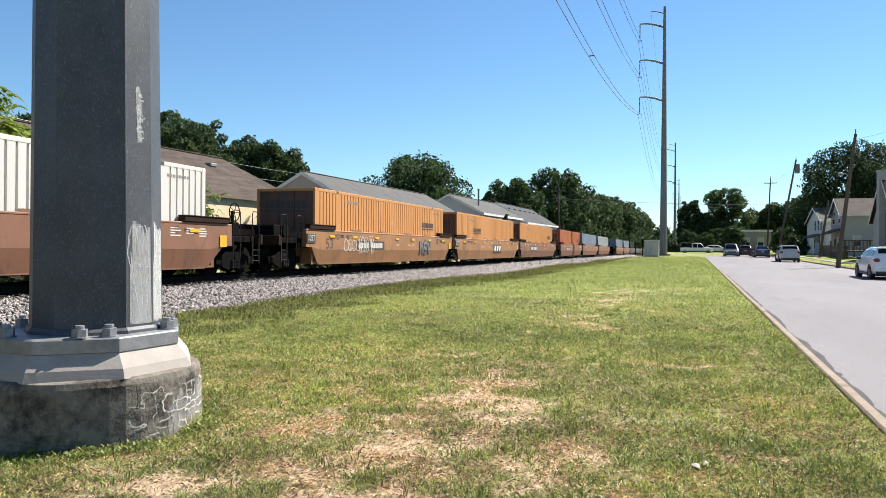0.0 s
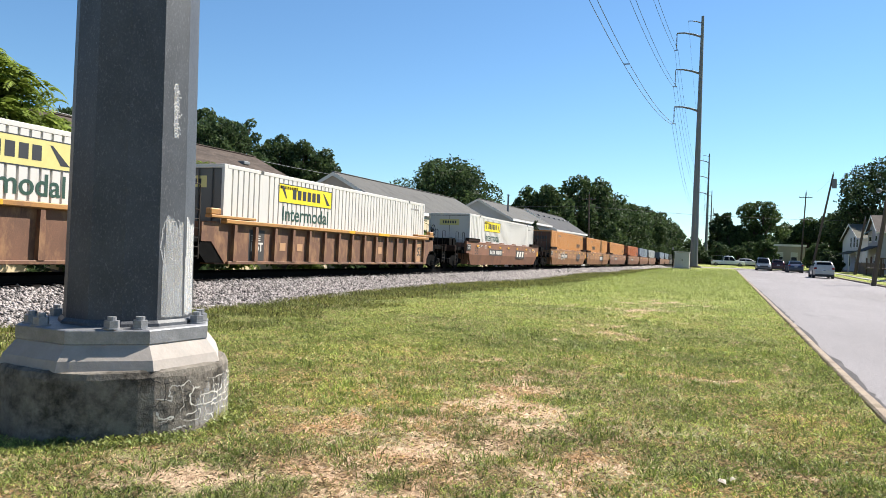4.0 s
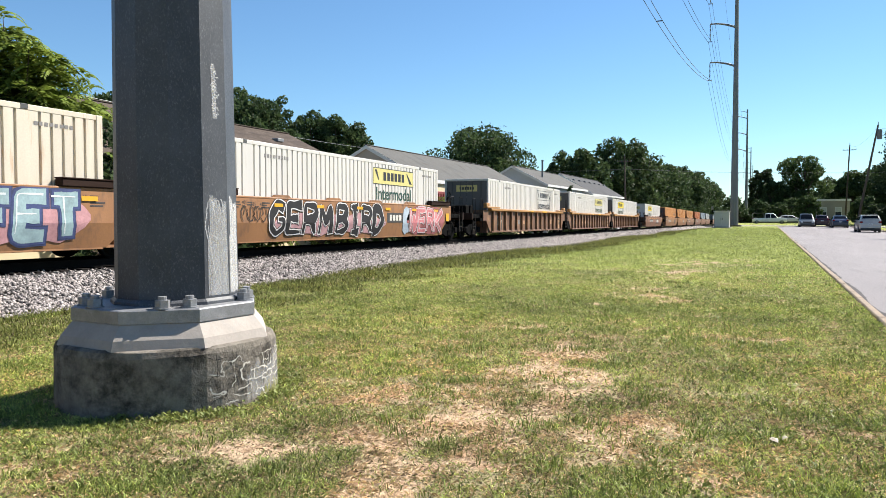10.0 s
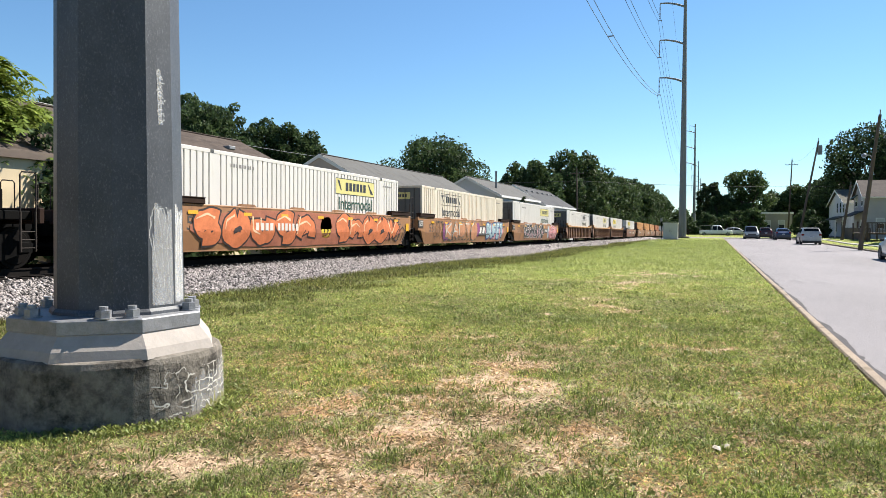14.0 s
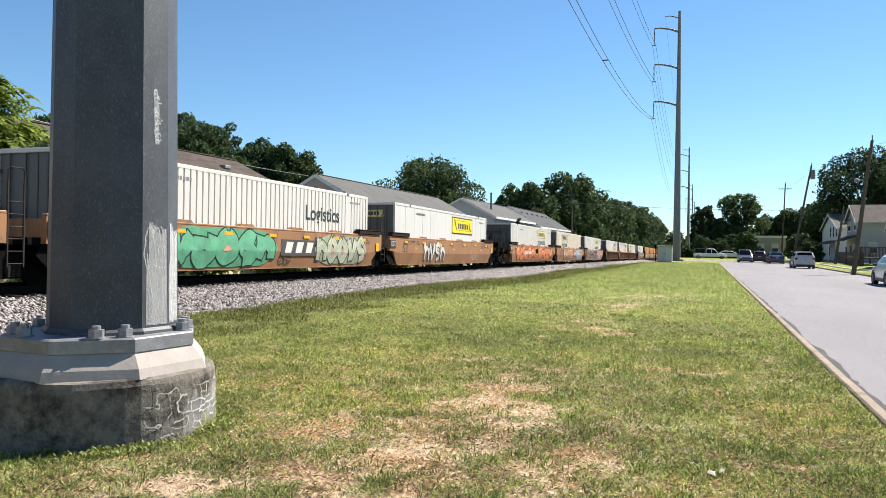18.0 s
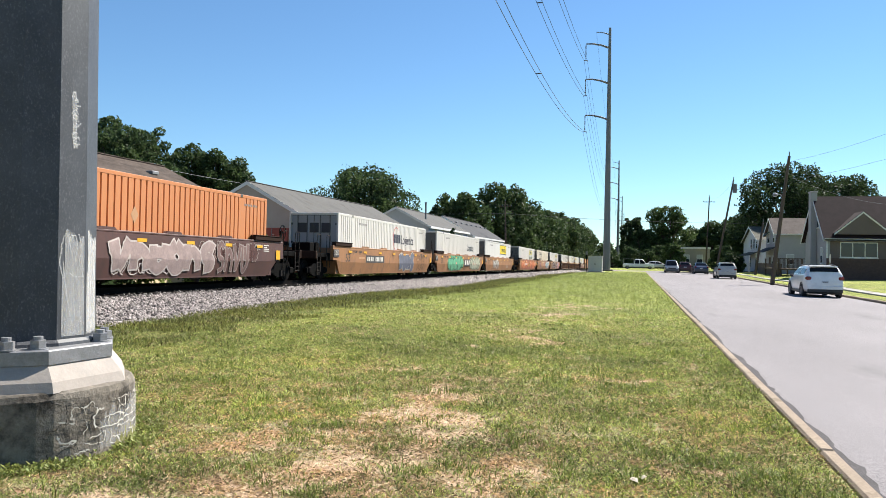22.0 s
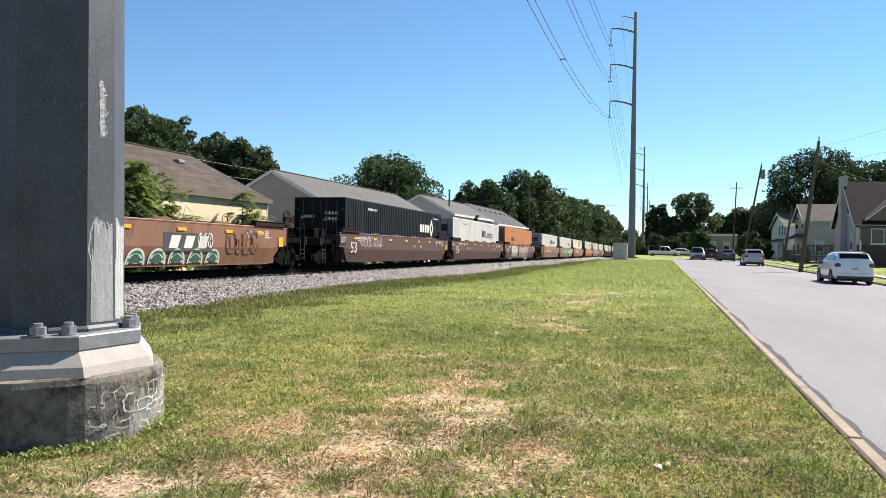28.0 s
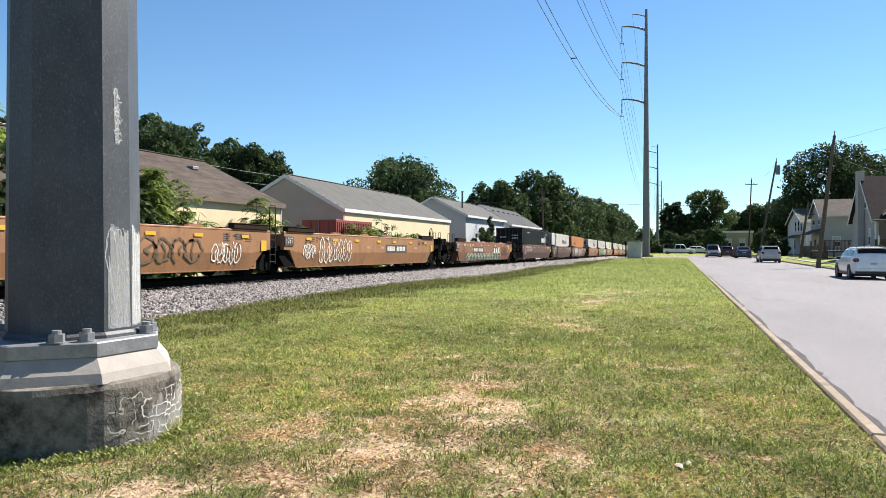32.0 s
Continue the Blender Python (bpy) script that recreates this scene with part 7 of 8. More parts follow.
part("porch_roof", Geo().add([(16.9, 112, 3.0), (16.9, 121, 3.0), (15.6, 121, 2.55), (15.6, 112, 2.55), (16.9, 112, 3.12), (16.9, 121, 3.12), (15.6, 121, 2.67), (15.6, 112, 2.67)], [(0, 1, 2, 3), (4, 7, 6, 5), (0, 4, 5, 1), (1, 5, 6, 2), (2, 6, 7, 3), (3, 7, 4, 0)]), M_OLIVEROOF, hC, "olive grey porch roof")
for y in (112.1, 116.5, 120.8):
    part("porch_post", Geo().box(15.68, 15.82, y, y + .14, 0, 2.6), M_TRIM, hC)
hC.matrix_basis = pose(.4, 0, 0)
M_BEIGE = mat("beige_block", (0.275, 0.245, 0.214), 0.9, var=0.08, scale=.8, bump=0.1)
fb = thing("shop_building", "low beige flat-roofed block building beyond the crossing", "building", at=pose(0, 0, 0))
part("wall", Geo().box(10.2, 16.2, 166, 176, -.3, 4.2), M_BEIGE, fb)
part("parapet", Geo().box(10.0, 16.4, 165.8, 176.2, 4.2, 4.6), M_TRIM, fb)
window(fb, "y-", 11.6, 1.2, 1.2, 1.8, 166)
window(fb, "y-", 14.2, 1.2, 1.2, 1.8, 166)
# deck rail between the houses
dk = thing("wooden_deck", "brown timber deck with railings between the houses", "deck", at=pose(0, 0, 0))
part("floor", Geo().box(14.6, 17.0, 82.5, 90, .9, 1.05), M_POLEWOOD, dk)
for k in range(20):
    part("baluster", Geo().box(14.6 + .12 * k, 14.65 + .12 * k, 82.4, 82.45, 1.05, 2.0), M_POLEWOOD, dk)
part("hand_rail", Geo().box(14.5, 17.1, 82.36, 82.5, 2.0, 2.08), M_POLEWOOD, dk)
for x in (14.65, 16.9):
    for y in (82.5, 89.9):
        part("post", Geo().box(x - .07, x + .07, y - .07, y + .07, -.2, 2.05), M_POLEWOOD, dk)
fs_ = thing("board_fence", "brown timber board fence beside a front yard", "fence", at=pose(0, 0, 0))
for k in range(24):
    part("board", Geo().box(15.2 + .0 * k, 15.24, 84 + .62 * k, 84.56 + .62 * k, 0.0, 1.5 + .03 * (k % 3)), M_POLEWOOD, fs_)

# ---------------- vehicles ----------------
M_TYRE = plain("tyre_rubber", (0.018, 0.018, 0.019), 0.8)
M_RIM = plain("alloy_rim", (0.16, 0.16, 0.165), 0.4, 0.6)
M_TAIL = plain("red_tail_lamp", (0.16, 0.008, 0.010), 0.2)
M_HEAD = plain("clear_head_lamp", (0.55, 0.56, 0.58), 0.1)
M_CARGLASS = plain("tinted_car_glass", (0.008, 0.009, 0.011), 0.06, spec=0.18)
M_TRIMB = plain("black_car_trim", (0.02, 0.02, 0.021), 0.5)
M_PLATE = plain("number_plate", (0.55, 0.56, 0.58), 0.5)


def paint(name, col):
    m = plain(name, col, 0.28)
    m.node_tree.nodes["Principled BSDF"].inputs["Coat Weight"].default_value = 0.6
    return m


def loft(sections):
    """Joins cross sections (each a list of points) into a closed skin."""
    g = Geo()
    n = len(sections[0])
    vs = [p for s in sections for p in s]
    fs = []
    for j in range(len(sections) - 1):
        for k in range(n):
            fs.append((j * n + k, j * n + (k + 1) % n, (j + 1) * n + (k + 1) % n, (j + 1) * n + k))
    fs += [tuple(range(n))[::-1], tuple((len(sections) - 1) * n + k for k in range(n))]
    return g.add(vs, fs)


def vehicle(name, label, at, col, ln=4.2, wd=1.76, ht=1.52, roof=(-1.45, .25), screen=1.05, rear=-2.0, bonnet=.98, pickup=False, group="parked cars", belt=.94):
    """A car that faces +y. roof: where the roof starts and ends along y; screen: foot of the windscreen."""
    c = thing(name, label, "car", group, at=at)
    body = paint(name + "_paint", col)
    h, w = ln / 2, wd / 2

    def lerp(a, b, t):
        return a + (b - a) * t

    r0, r1 = roof
    line = [(-h, .74), (-h + .05, .90), (rear, belt + .05), ((rear * .55 + r0 * .45), lerp(belt + .05, ht - .05, .52)), (r0, ht - .05), (r0 * .5 + r1 * .5, ht), (r1, ht - .04), ((r1 + screen) / 2, lerp(ht - .04, bonnet, .47)),
            (screen, bonnet), (h - .75, bonnet - .07), (h - .22, .80), (h - .04, .66), (h, .56)]
    if pickup:
        line = [(-h, .96), (-h + .05, 1.0), (rear - .03, 1.0), (rear, 1.02), (rear + .04, ht - .12), (r0, ht - .03), (r0 * .5 + r1 * .5, ht), (r1, ht - .04), ((r1 + screen) / 2, lerp(ht - .04, bonnet + .08, .47)), (screen, bonnet + .08), (h - .5, 1.02), (h - .1, .92), (h, .7)]

    def top(y):
        for (a, za), (b, zb) in zip(line, line[1:]):
            if a <= y <= b:
                return lerp(za, zb, (y - a) / (b - a))
        return line[-1][1]

    def plan(y):
        e = h - abs(y)
        return w * (.84 + .16 * min(1.0, e / .4) ** .5)

    def shoulder(y):
        """Where the roof's edge lies at y: half width and height."""
        t = top(y)
        k = min(1.0, max(0.0, (t - belt) / (ht - belt)))
        return plan(y) * lerp(.95, .75, k), t - .03 - .05 * k

    def ring(y):
        p, t = plan(y), top(y)
        sx, sz = shoulder(y)
        bz = min(belt, sz - .01)
        half = [(p * .80, .25), (p * .95, .29), (p, .44), (p, min(.68, bz - .03)), (p * .975, bz), (sx, sz), (sx * .82, t - .008), (sx * .4, t)]
        return [(-x, y, z) for x, z in half] + [(x, y, z) for x, z in half[::-1]]
    ys = sorted(set([round(p[0], 3) for p in line] + [-h + .2, -h + .5, -.6, .5, h - .45, h - .1]))
    part("body", loft([ring(y) for y in ys]), body, c, smooth=True)

    def glass_strip(y0, y1, s):
        g = Geo()
        cols = [lerp(y0, y1, k / 6) for k in range(7)]
        vs = []
        for y in cols:
            sx, sz = shoulder(y)
            bx, bz = plan(y) * .975, min(belt, sz - .01)
            for z in (belt + .05, max(belt + .06, sz - .055)):
                k = (z - bz) / max(.05, sz - bz)
                vs.append((s * (lerp(bx, sx, k) + .010), y, z))
        g.add(vs, [((2 * k, 2 * k + 2, 2 * k + 3, 2 * k + 1) if s > 0 else (2 * k + 1, 2 * k + 3, 2 * k + 2, 2 * k)) for k in range(6)])
        return g

    def screen_glass(y0, y1, lift):
        g = Geo()
        vs = []
        for k in range(5):
            y = lerp(y0, y1, k / 4)
            sx, sz = shoulder(y)
            t = top(y)
            for x, z in ((-sx * .86, lerp(sz, t, .72)), (-sx * .4, t), (sx * .4, t), (sx * .86, lerp(sz, t, .72))):
                vs.append((x, y + lift, z + .012))
        g.add(vs, [(4 * k + j, 4 * k + j + 1, 4 * k + j + 5, 4 * k + j + 4) for k in range(4) for j in range(3)])
        return g
    if not pickup:
        part("rear_window", screen_glass(lerp(rear, r0, .26), lerp(rear, r0, .80), -.012), M_CARGLASS, c)
    part("windscreen", screen_glass(lerp(screen, r1, .92), lerp(screen, r1, .12), .012), M_CARGLASS, c)
    for s in (-1, 1):
        mid = (r0 + r1) / 2 + .1
        back = (rear + r0) / 2 + .12 if not pickup else rear + .12
        for a, b in ((back, mid - .05), (mid + .05, (screen + r1) / 2 + .15)):
            part("side_window", glass_strip(a, b, s), M_CARGLASS, c)
        part("door_handle", Geo().box(*sorted((s * (w - .03), s * (w + .012))), mid - .28, mid - .12, .80, .83, .005), body, c)
        part("tail_lamp", Geo().box(*sorted((s * w * .68, s * w * .955)), -h + .0, -h + .34, .84, 1.02 if not pickup else .95, .05), M_TAIL, c, "red tail lamp")
        part("head_lamp", Geo().box(*sorted((s * w * .55, s * w * .86)), h - .22, h - .02, .58, .74, .02), M_HEAD, c)
        part("mirror", Geo().box(*sorted((s * w * .97, s * (w + .16))), screen - .45, screen - .3, .95, 1.08, .02), M_TRIMB, c)
        part("sill", Geo().box(*sorted((s * w * .9, s * (w + .005))), -h + .9, h - 1.0, .22, .34, .01), M_TRIMB, c)
        for y in (-h + .82, h - .85):
            wh = part("wheel", Geo().wheel(s * (w + .005), s * (w - .2), y, .32, .32, 20, .19), M_TYRE, c)
            part("rim", Geo().wheel(s * (w + .008), s * (w - .1), y, .32, .205, 10, .03), M_RIM, wh)
            part("wheel_arch", Geo().wheel(s * (w + .002), s * (w - .15), y, .35, .39, 20, .33), M_TRIMB, c)
    part("rear_bumper", Geo().box(-w * .86, w * .86, -h - .04, -h + .14, .34, .58, .04), body if not pickup else M_RIM, c)
    part("bumper_trim", Geo().box(-w * .88, w * .88, -h - .055, -h + .05, .24, .42, .03), M_TRIMB, c)
    part("number_plate", Geo().box(-.16, .16, -h - .015, -h + .02, .70, .82), M_PLATE, c)
    part("plate_marks", Geo().rect_y(-h - .018, -.12, .12, .74, .78), M_INK, c)
    part("front_bumper", Geo().box(-w * .8, w * .8, h - .1, h + .04, .32, .55, .04), body, c)
    part("grille", Geo().box(-w * .5, w * .5, h - .02, h + .015, .55, .68, .01), M_TRIMB, c)
    part("shadow_gap", Geo().box(-w * .8, w * .8, -h + .3, h - .3, .16, .28), M_TRIMB, c)
    part("spoiler", Geo().box(-w * .7, w * .7, r0 - .14, r0 + .1, ht - .085, ht - .045, .01), body, c)
    if pickup:
        part("bed_rack", Geo().tube([(-w * .9, -h + .1, 1.0), (-w * .9, -h + .1, 1.85), (w * .9, -h + .1, 1.85), (w * .9, -h + .1, 1.0)], .03).tube([(-w * .9, -.9, 1.0), (-w * .9, -.9, 1.85), (w * .9, -.9, 1.85), (w * .9, -.9, 1.0)], .03).tube([(-w * .9, -h + .1, 1.85), (-w * .9, -.9, 1.85)], .03).tube([(w * .9, -h + .1, 1.85), (w * .9, -.9, 1.85)], .03), M_FARSTEEL, c)
        part("bed_floor", Geo().box(-w * .85, w * .85, -h + .05, -.75, .9, 1.0), M_TRIMB, c)
    else:
        for s in (-1, 1):
            part("roof_rail", Geo().tube([(s * w * .68, r0 + .1, ht - .02), (s * w * .68, (r0 + r1) / 2, ht + .04), (s * w * .68, r1 - .05, ht - .0)], .02), M_TRIMB, c)
    return c


RZ = -0.055
vehicle("hatchback_car", "white hatchback car with black trim parked at the kerb", pose(9.25, 42.3, RZ), (.74, .74, .73), 4.4, 1.8, 1.58, roof=(-1.72, .15), rear=-2.08, belt=1.08)
vehicle("suv_car", "silver grey sport utility car parked at the kerb", pose(9.15, 79.2, RZ), (.42, .40, .38), 4.4, 1.8, 1.6, roof=(-1.75, .3), rear=-2.1, belt=1.08)
vehicle("sedan_car", "dark blue sedan car parked at the kerb", pose(9.0, 104.5, RZ), (.012, .022, .06), 4.6, 1.8, 1.5, roof=(-1.2, .35), rear=-2.0)
vehicle("compact_car", "dark red compact car parked near the crossing", pose(7.6, 113.0, 0), (.06, .015, .015), 4.1, 1.75, 1.5)
vehicle("suv_car", "dark grey sport utility car facing down the street", pose(5.7, 110.5, RZ, 0, 0, 180), (.05, .06, .07), 4.5, 1.85, 1.75, roof=(-1.75, .3))
vehicle("pickup_truck", "white pickup truck with a bed rack standing across the street end", pose(1.6, 146.0, 0.0, 0, 0, -90), (.72, .72, .72), 5.7, 1.95, 1.85, roof=(-.55, .75), screen=1.35, rear=-.75, pickup=True)
vehicle("sedan_car", "silver sedan car standing behind the pickup truck", pose(5.2, 149.0, 0.02, 0, 0, -90), (.5, .5, .5), 4.5, 1.8, 1.45)

# ---------------- trees and bushes ----------------
M_BARK = mat("tree_bark", (0.07, 0.052, 0.038), 0.95, var=0.3, scale=4, bump=0.6, fine=20, stretch=(1, 1, .2))
LEAVES = {"dark": leaf_mat("dark_leaves", (0.050, 0.082, 0.038), 0.5, 0.08), "mid": leaf_mat("green_leaves", (0.056, 0.092, 0.038), 0.5, 0.08), "bright": leaf_mat("bright_leaves", (0.138, 0.196, 0.043), 0.45, 0.12), "shade": leaf_mat("deep_shade_leaves", (0.036, 0.060, 0.029), 0.5, 0.08), "fir": leaf_mat("needle_leaves", (0.029, 0.052, 0.021))}


def leaf_cloud(centres, radii, n, size, seed, long=1.6, droop=0.3):
    """Small folded leaf clumps spread through and mostly over the skin of a set of lobes."""
    r = np.random.RandomState(seed)
    k = r.choice(len(centres), n, p=radii ** 2 / (radii ** 2).sum())
    d = r.normal(size=(n, 3))
    d /= np.linalg.norm(d, axis=1)[:, None]
    rad = radii[k] * (0.55 + 0.5 * r.rand(n) ** 0.6) * np.where(r.rand(n) < .14, 1.0 + .4 * r.rand(n), 1.0)
    c = centres[k] + d * rad[:, None] * np.array([1, 1, .85])
    u = r.normal(size=(n, 3)) + d * .5 - np.array([0, 0, droop])
    u /= np.linalg.norm(u, axis=1)[:, None]
    w = np.cross(u, r.normal(size=(n, 3)) + np.array([0, 0, .6]))
    w /= np.linalg.norm(w, axis=1)[:, None] + 1e-9
    nn = np.cross(u, w)
    s = size * (.6 + .8 * r.rand(n))[:, None]
    a, b = u * s * long, w * s
    v = np.stack([c - a, c - b * .8 + nn * s * .15, c + a, c + b * .8 + nn * s * .15], 1).reshape(-1, 3)
    i = 4 * np.arange(n)[:, None]
    f = np.concatenate([i + [[0, 1, 2]], i + [[0, 2, 3]]], 0)
    return v, f


def tree_parts(h, spread, seed, n, size, leaf, bole=.22, lobes=30, shape="round", root=None):
    r = random.Random(seed)
    g = Geo()
    tr = spread * .05 + .09
    pts = [Vector((0, 0, -.3))]
    top = h * (.75 if shape != "fir" else .97)
    for k in range(1, 7):
        pts.append(Vector((r.uniform(-.04, .04) * h * (k / 6), r.uniform(-.04, .04) * h * (k / 6), top * k / 6)))
    for k in range(6):
        g.cyl(pts[k], pts[k + 1], tr * (1 - k / 6.8), tr * (1 - (k + 1) / 6.8), 8, caps=False)
    cs, rs_ = [], []
    for k in range(lobes):
        if shape == "fir":
            t = (k + .5) / lobes
            zz = h * (bole * .4 + (1 - bole * .4) * t)
            rad = spread * (1 - t) * .75 + .25
            a = r.uniform(0, 6.28)
            cs.append((rad * .5 * math.cos(a), rad * .5 * math.sin(a), zz)), rs_.append(rad * .6)
            continue
        t = (k + r.random()) / lobes
        zz = h * (bole + (.94 - bole) * t)
        prof = max(.25, math.sin(math.pi * min(1, .22 + .70 * t)) ** .6)
        a = k * 2.4 + r.uniform(-.5, .5)
        rad = spread * prof * (.15 + .80 * r.random() ** .6)
        cs.append((rad * math.cos(a), rad * math.sin(a), zz))
        rs_.append(spread * r.uniform(.15, .33) * (.8 if t > .85 else 1))
        base = pts[min(5, 1 + int(4 * t * .8))]
        mid = (base + Vector(cs[-1])) / 2 + Vector((0, 0, -.06 * h * r.random()))
        g.cyl(base, mid, tr * .38, tr * .25, 6, caps=False)
        g.cyl(mid, Vector(cs[-1]), tr * .25, tr * .06, 5, caps=False)
    v, f = leaf_cloud(np.array(cs), np.array(rs_), int(n * .98), size * .86, seed, 1.5)
    me_t = g.mesh("trunk", M_BARK)
    ob = numpy_mesh("crown", v, f, LEAVES[leaf])
    ob.parent = root
    del ob["kind"]
    stem = part("trunk", me_t, None, root)
    if bole < .06:
        stem["kind"] = "stuff"


def tree(x, y, h, spread, seed, n=3000, size=.28, leaf="mid", label="leafy green broadleaf tree", shape="round", bole=.22, lobes=30, name="tree", group="trees"):
    t = thing(name, label, "tree" if name == "tree" else "bush", group, at=pose(x, y, ground_z(x, y), 0, 0, seed * 37))
    tree_parts(h, spread, seed, int(n * 1.7), size * .69, leaf, bole, int(lobes * 1.5) if name == "tree" else lobes, shape, t)
    return t


def frond_tree(x, y, h, spread, seed, rosettes, leaf, size=.6, label="bright green ailanthus tree with long feathery leaves", bole=.15, name="tree", group="trees"):
    """A thin-limbed tree whose twigs end in rosettes of long compound leaves."""
    t = thing(name, label, "tree" if name == "tree" else "bush", group, at=pose(x, y, ground_z(x, y)))
    r = np.random.RandomState(seed)
    limbs = 9 if name == "tree" else 5
    ang = r.rand(limbs) * 6.283
    top = h * (.55 + .42 * r.rand(limbs))
    top[0] = h * .96
    out = spread * (.35 + .45 * r.rand(limbs)) * np.where(np.arange(limbs) == 0, .15, 1)
    g = Geo()
    tr = .03 + .012 * h
    g.cyl((0, 0, -.3), (0, 0, h * .45), tr, tr * .6, 7, caps=False)
    tips = np.stack([out * np.cos(ang), out * np.sin(ang), top], -1)
    for p in tips:
        fork = Vector((0, 0, h * (.12 + .3 * r.rand())))
        mid = fork.lerp(Vector(p), .5) + Vector((p[0] * .15, p[1] * .15, 0))
        g.cyl(fork, mid, tr * .45, tr * .3, 5, caps=False)
        g.cyl(mid, p, tr * .3, tr * .1, 5, caps=False)
    k = r.randint(0, limbs, rosettes)
    along = (bole + (1 - bole) * r.rand(rosettes) ** .85)[:, None]
    puff = spread * .40 * r.normal(size=(rosettes, 3)) * np.array([1, 1, .7]) * (1.15 - .75 * along)
    c = tips[k] * np.concatenate([along ** .5, along ** .5, along], 1) + puff
    c[:, 2] = np.clip(c[:, 2], h * bole * .6, h)
    per, pairs = 7, 6
    n = rosettes * per
    c = np.repeat(c, per, 0) + r.normal(size=(n, 3)) * .05
    az, el = r.rand(n) * 6.283, .05 + .85 * r.rand(n)
    ln = size * (.65 + .6 * r.rand(n))
    d = np.stack([np.cos(az) * np.cos(el), np.sin(az) * np.cos(el), np.sin(el)], -1) * ln[:, None]
    side = np.stack([-np.sin(az), np.cos(az), .25 * r.normal(size=n)], -1)
    vs = []
    for q in range(pairs):
        s = .22 + .78 * q / (pairs - 1)
        root = c + d * s - np.array([0, 0, .62]) * (ln * s * s)[:, None]
        fwd = d / ln[:, None] - np.array([0, 0, 1.1]) * s
        lf = (ln * .36 * (1 - .45 * s))[:, None]
        for sg_ in (-1, 1):
            v = (side * sg_ * .82 + fwd * .45 - np.array([0, 0, .25])) * lf * (.85 + .3 * r.rand(n))[:, None]
            wv = fwd * lf * .40
            vs.append(np.stack([root, root + v * .45 + wv, root + v, root + v * .45 - wv], 1))
    v = np.concatenate(vs, 0).reshape(-1, 3)
    i = 4 * np.arange(len(v) // 4)[:, None]
    ob = numpy_mesh("crown", v, np.concatenate([i + [[0, 1, 2]], i + [[0, 2, 3]]], 0), LEAVES[leaf])
    ob.parent = t
    del ob["kind"]
    part("trunk", g, M_BARK, t)
    return t


# behind the first shed
tree(-44, 58, 13.0, 4.6, 1, 12000, .20, "dark", "dark green broadleaf tree behind the sheds")
tree(-53.4, 74, 16.8, 5.0, 2, 12000, .21, "dark", "dark green broadleaf tree behind the sheds")
tree(-45.6, 78, 14.0, 4.4, 3, 12000, .21, "dark", "dark green broadleaf tree behind the sheds", lobes=26)
tree(-50.8, 89, 14.2, 4.4, 4, 11000, .22, "dark", "dark green broadleaf tree behind the sheds")
tree(-48.8, 76, 14.6, 4.2, 60, 9000, .21, "dark", "dark green broadleaf tree behind the sheds")
tree(-53.8, 68, 16.6, 5.2, 5, 12000, .21, "dark", "dark green broadleaf tree behind the sheds")
tree(-62, 60, 15.0, 6, 6, 6000, .3, "dark", "dark green broadleaf tree behind the sheds")
tree(-47, 47, 12.0, 5, 7, 9000, .22, "dark", "dark green broadleaf tree behind the sheds")
# the lone wide tree
tree(-47.5, 131, 18.6, 9.8, 8, 15000, .32, "dark", "wide dark green shade tree standing alone", lobes=44, bole=.2)
tree(-37, 140, 9.5, 3.5, 9, 2500, .3, "dark", "small dark green tree by the railway")
tree(-34, 128, 9.8, 2.6, 10, 2500, .3, "dark", "small dark green tree by the railway")
# treeline along the far side of the railway
line = [tree(-34, 150, 16.0, 7, 11, 3800, .46, "dark", "tall dark green tree of the railway treeline", group="railway treeline"),
        tree(-28, 166, 20.2, 6.8, 12, 4200, .48, "dark", "tall dark green tree of the railway treeline", lobes=34, group="railway treeline"),
        tree(-28, 184, 20.6, 7.2, 13, 3800, .50, "dark", "tall dark green tree of the railway treeline", group="railway treeline")]
rt = random.Random(9)
for i in range(22):
    y = 196 + 11.5 * i
    src = line[i % 3]
    x = -27.5 + rt.uniform(-3, 2.0) + 1.5 * smooth(230, 450, y)
    k = rt.uniform(.92, 1.02) * (1 + .22 * smooth(250, 300, y)) * (.95 if i % 3 else 1.15)
    src.scale = (k, k, k * rt.uniform(.95, 1.08))
    copy_thing(src, pose(x, y, ground_z(x, y), 0, 0, rt.uniform(0, 360)))
    src.scale = (1, 1, 1)
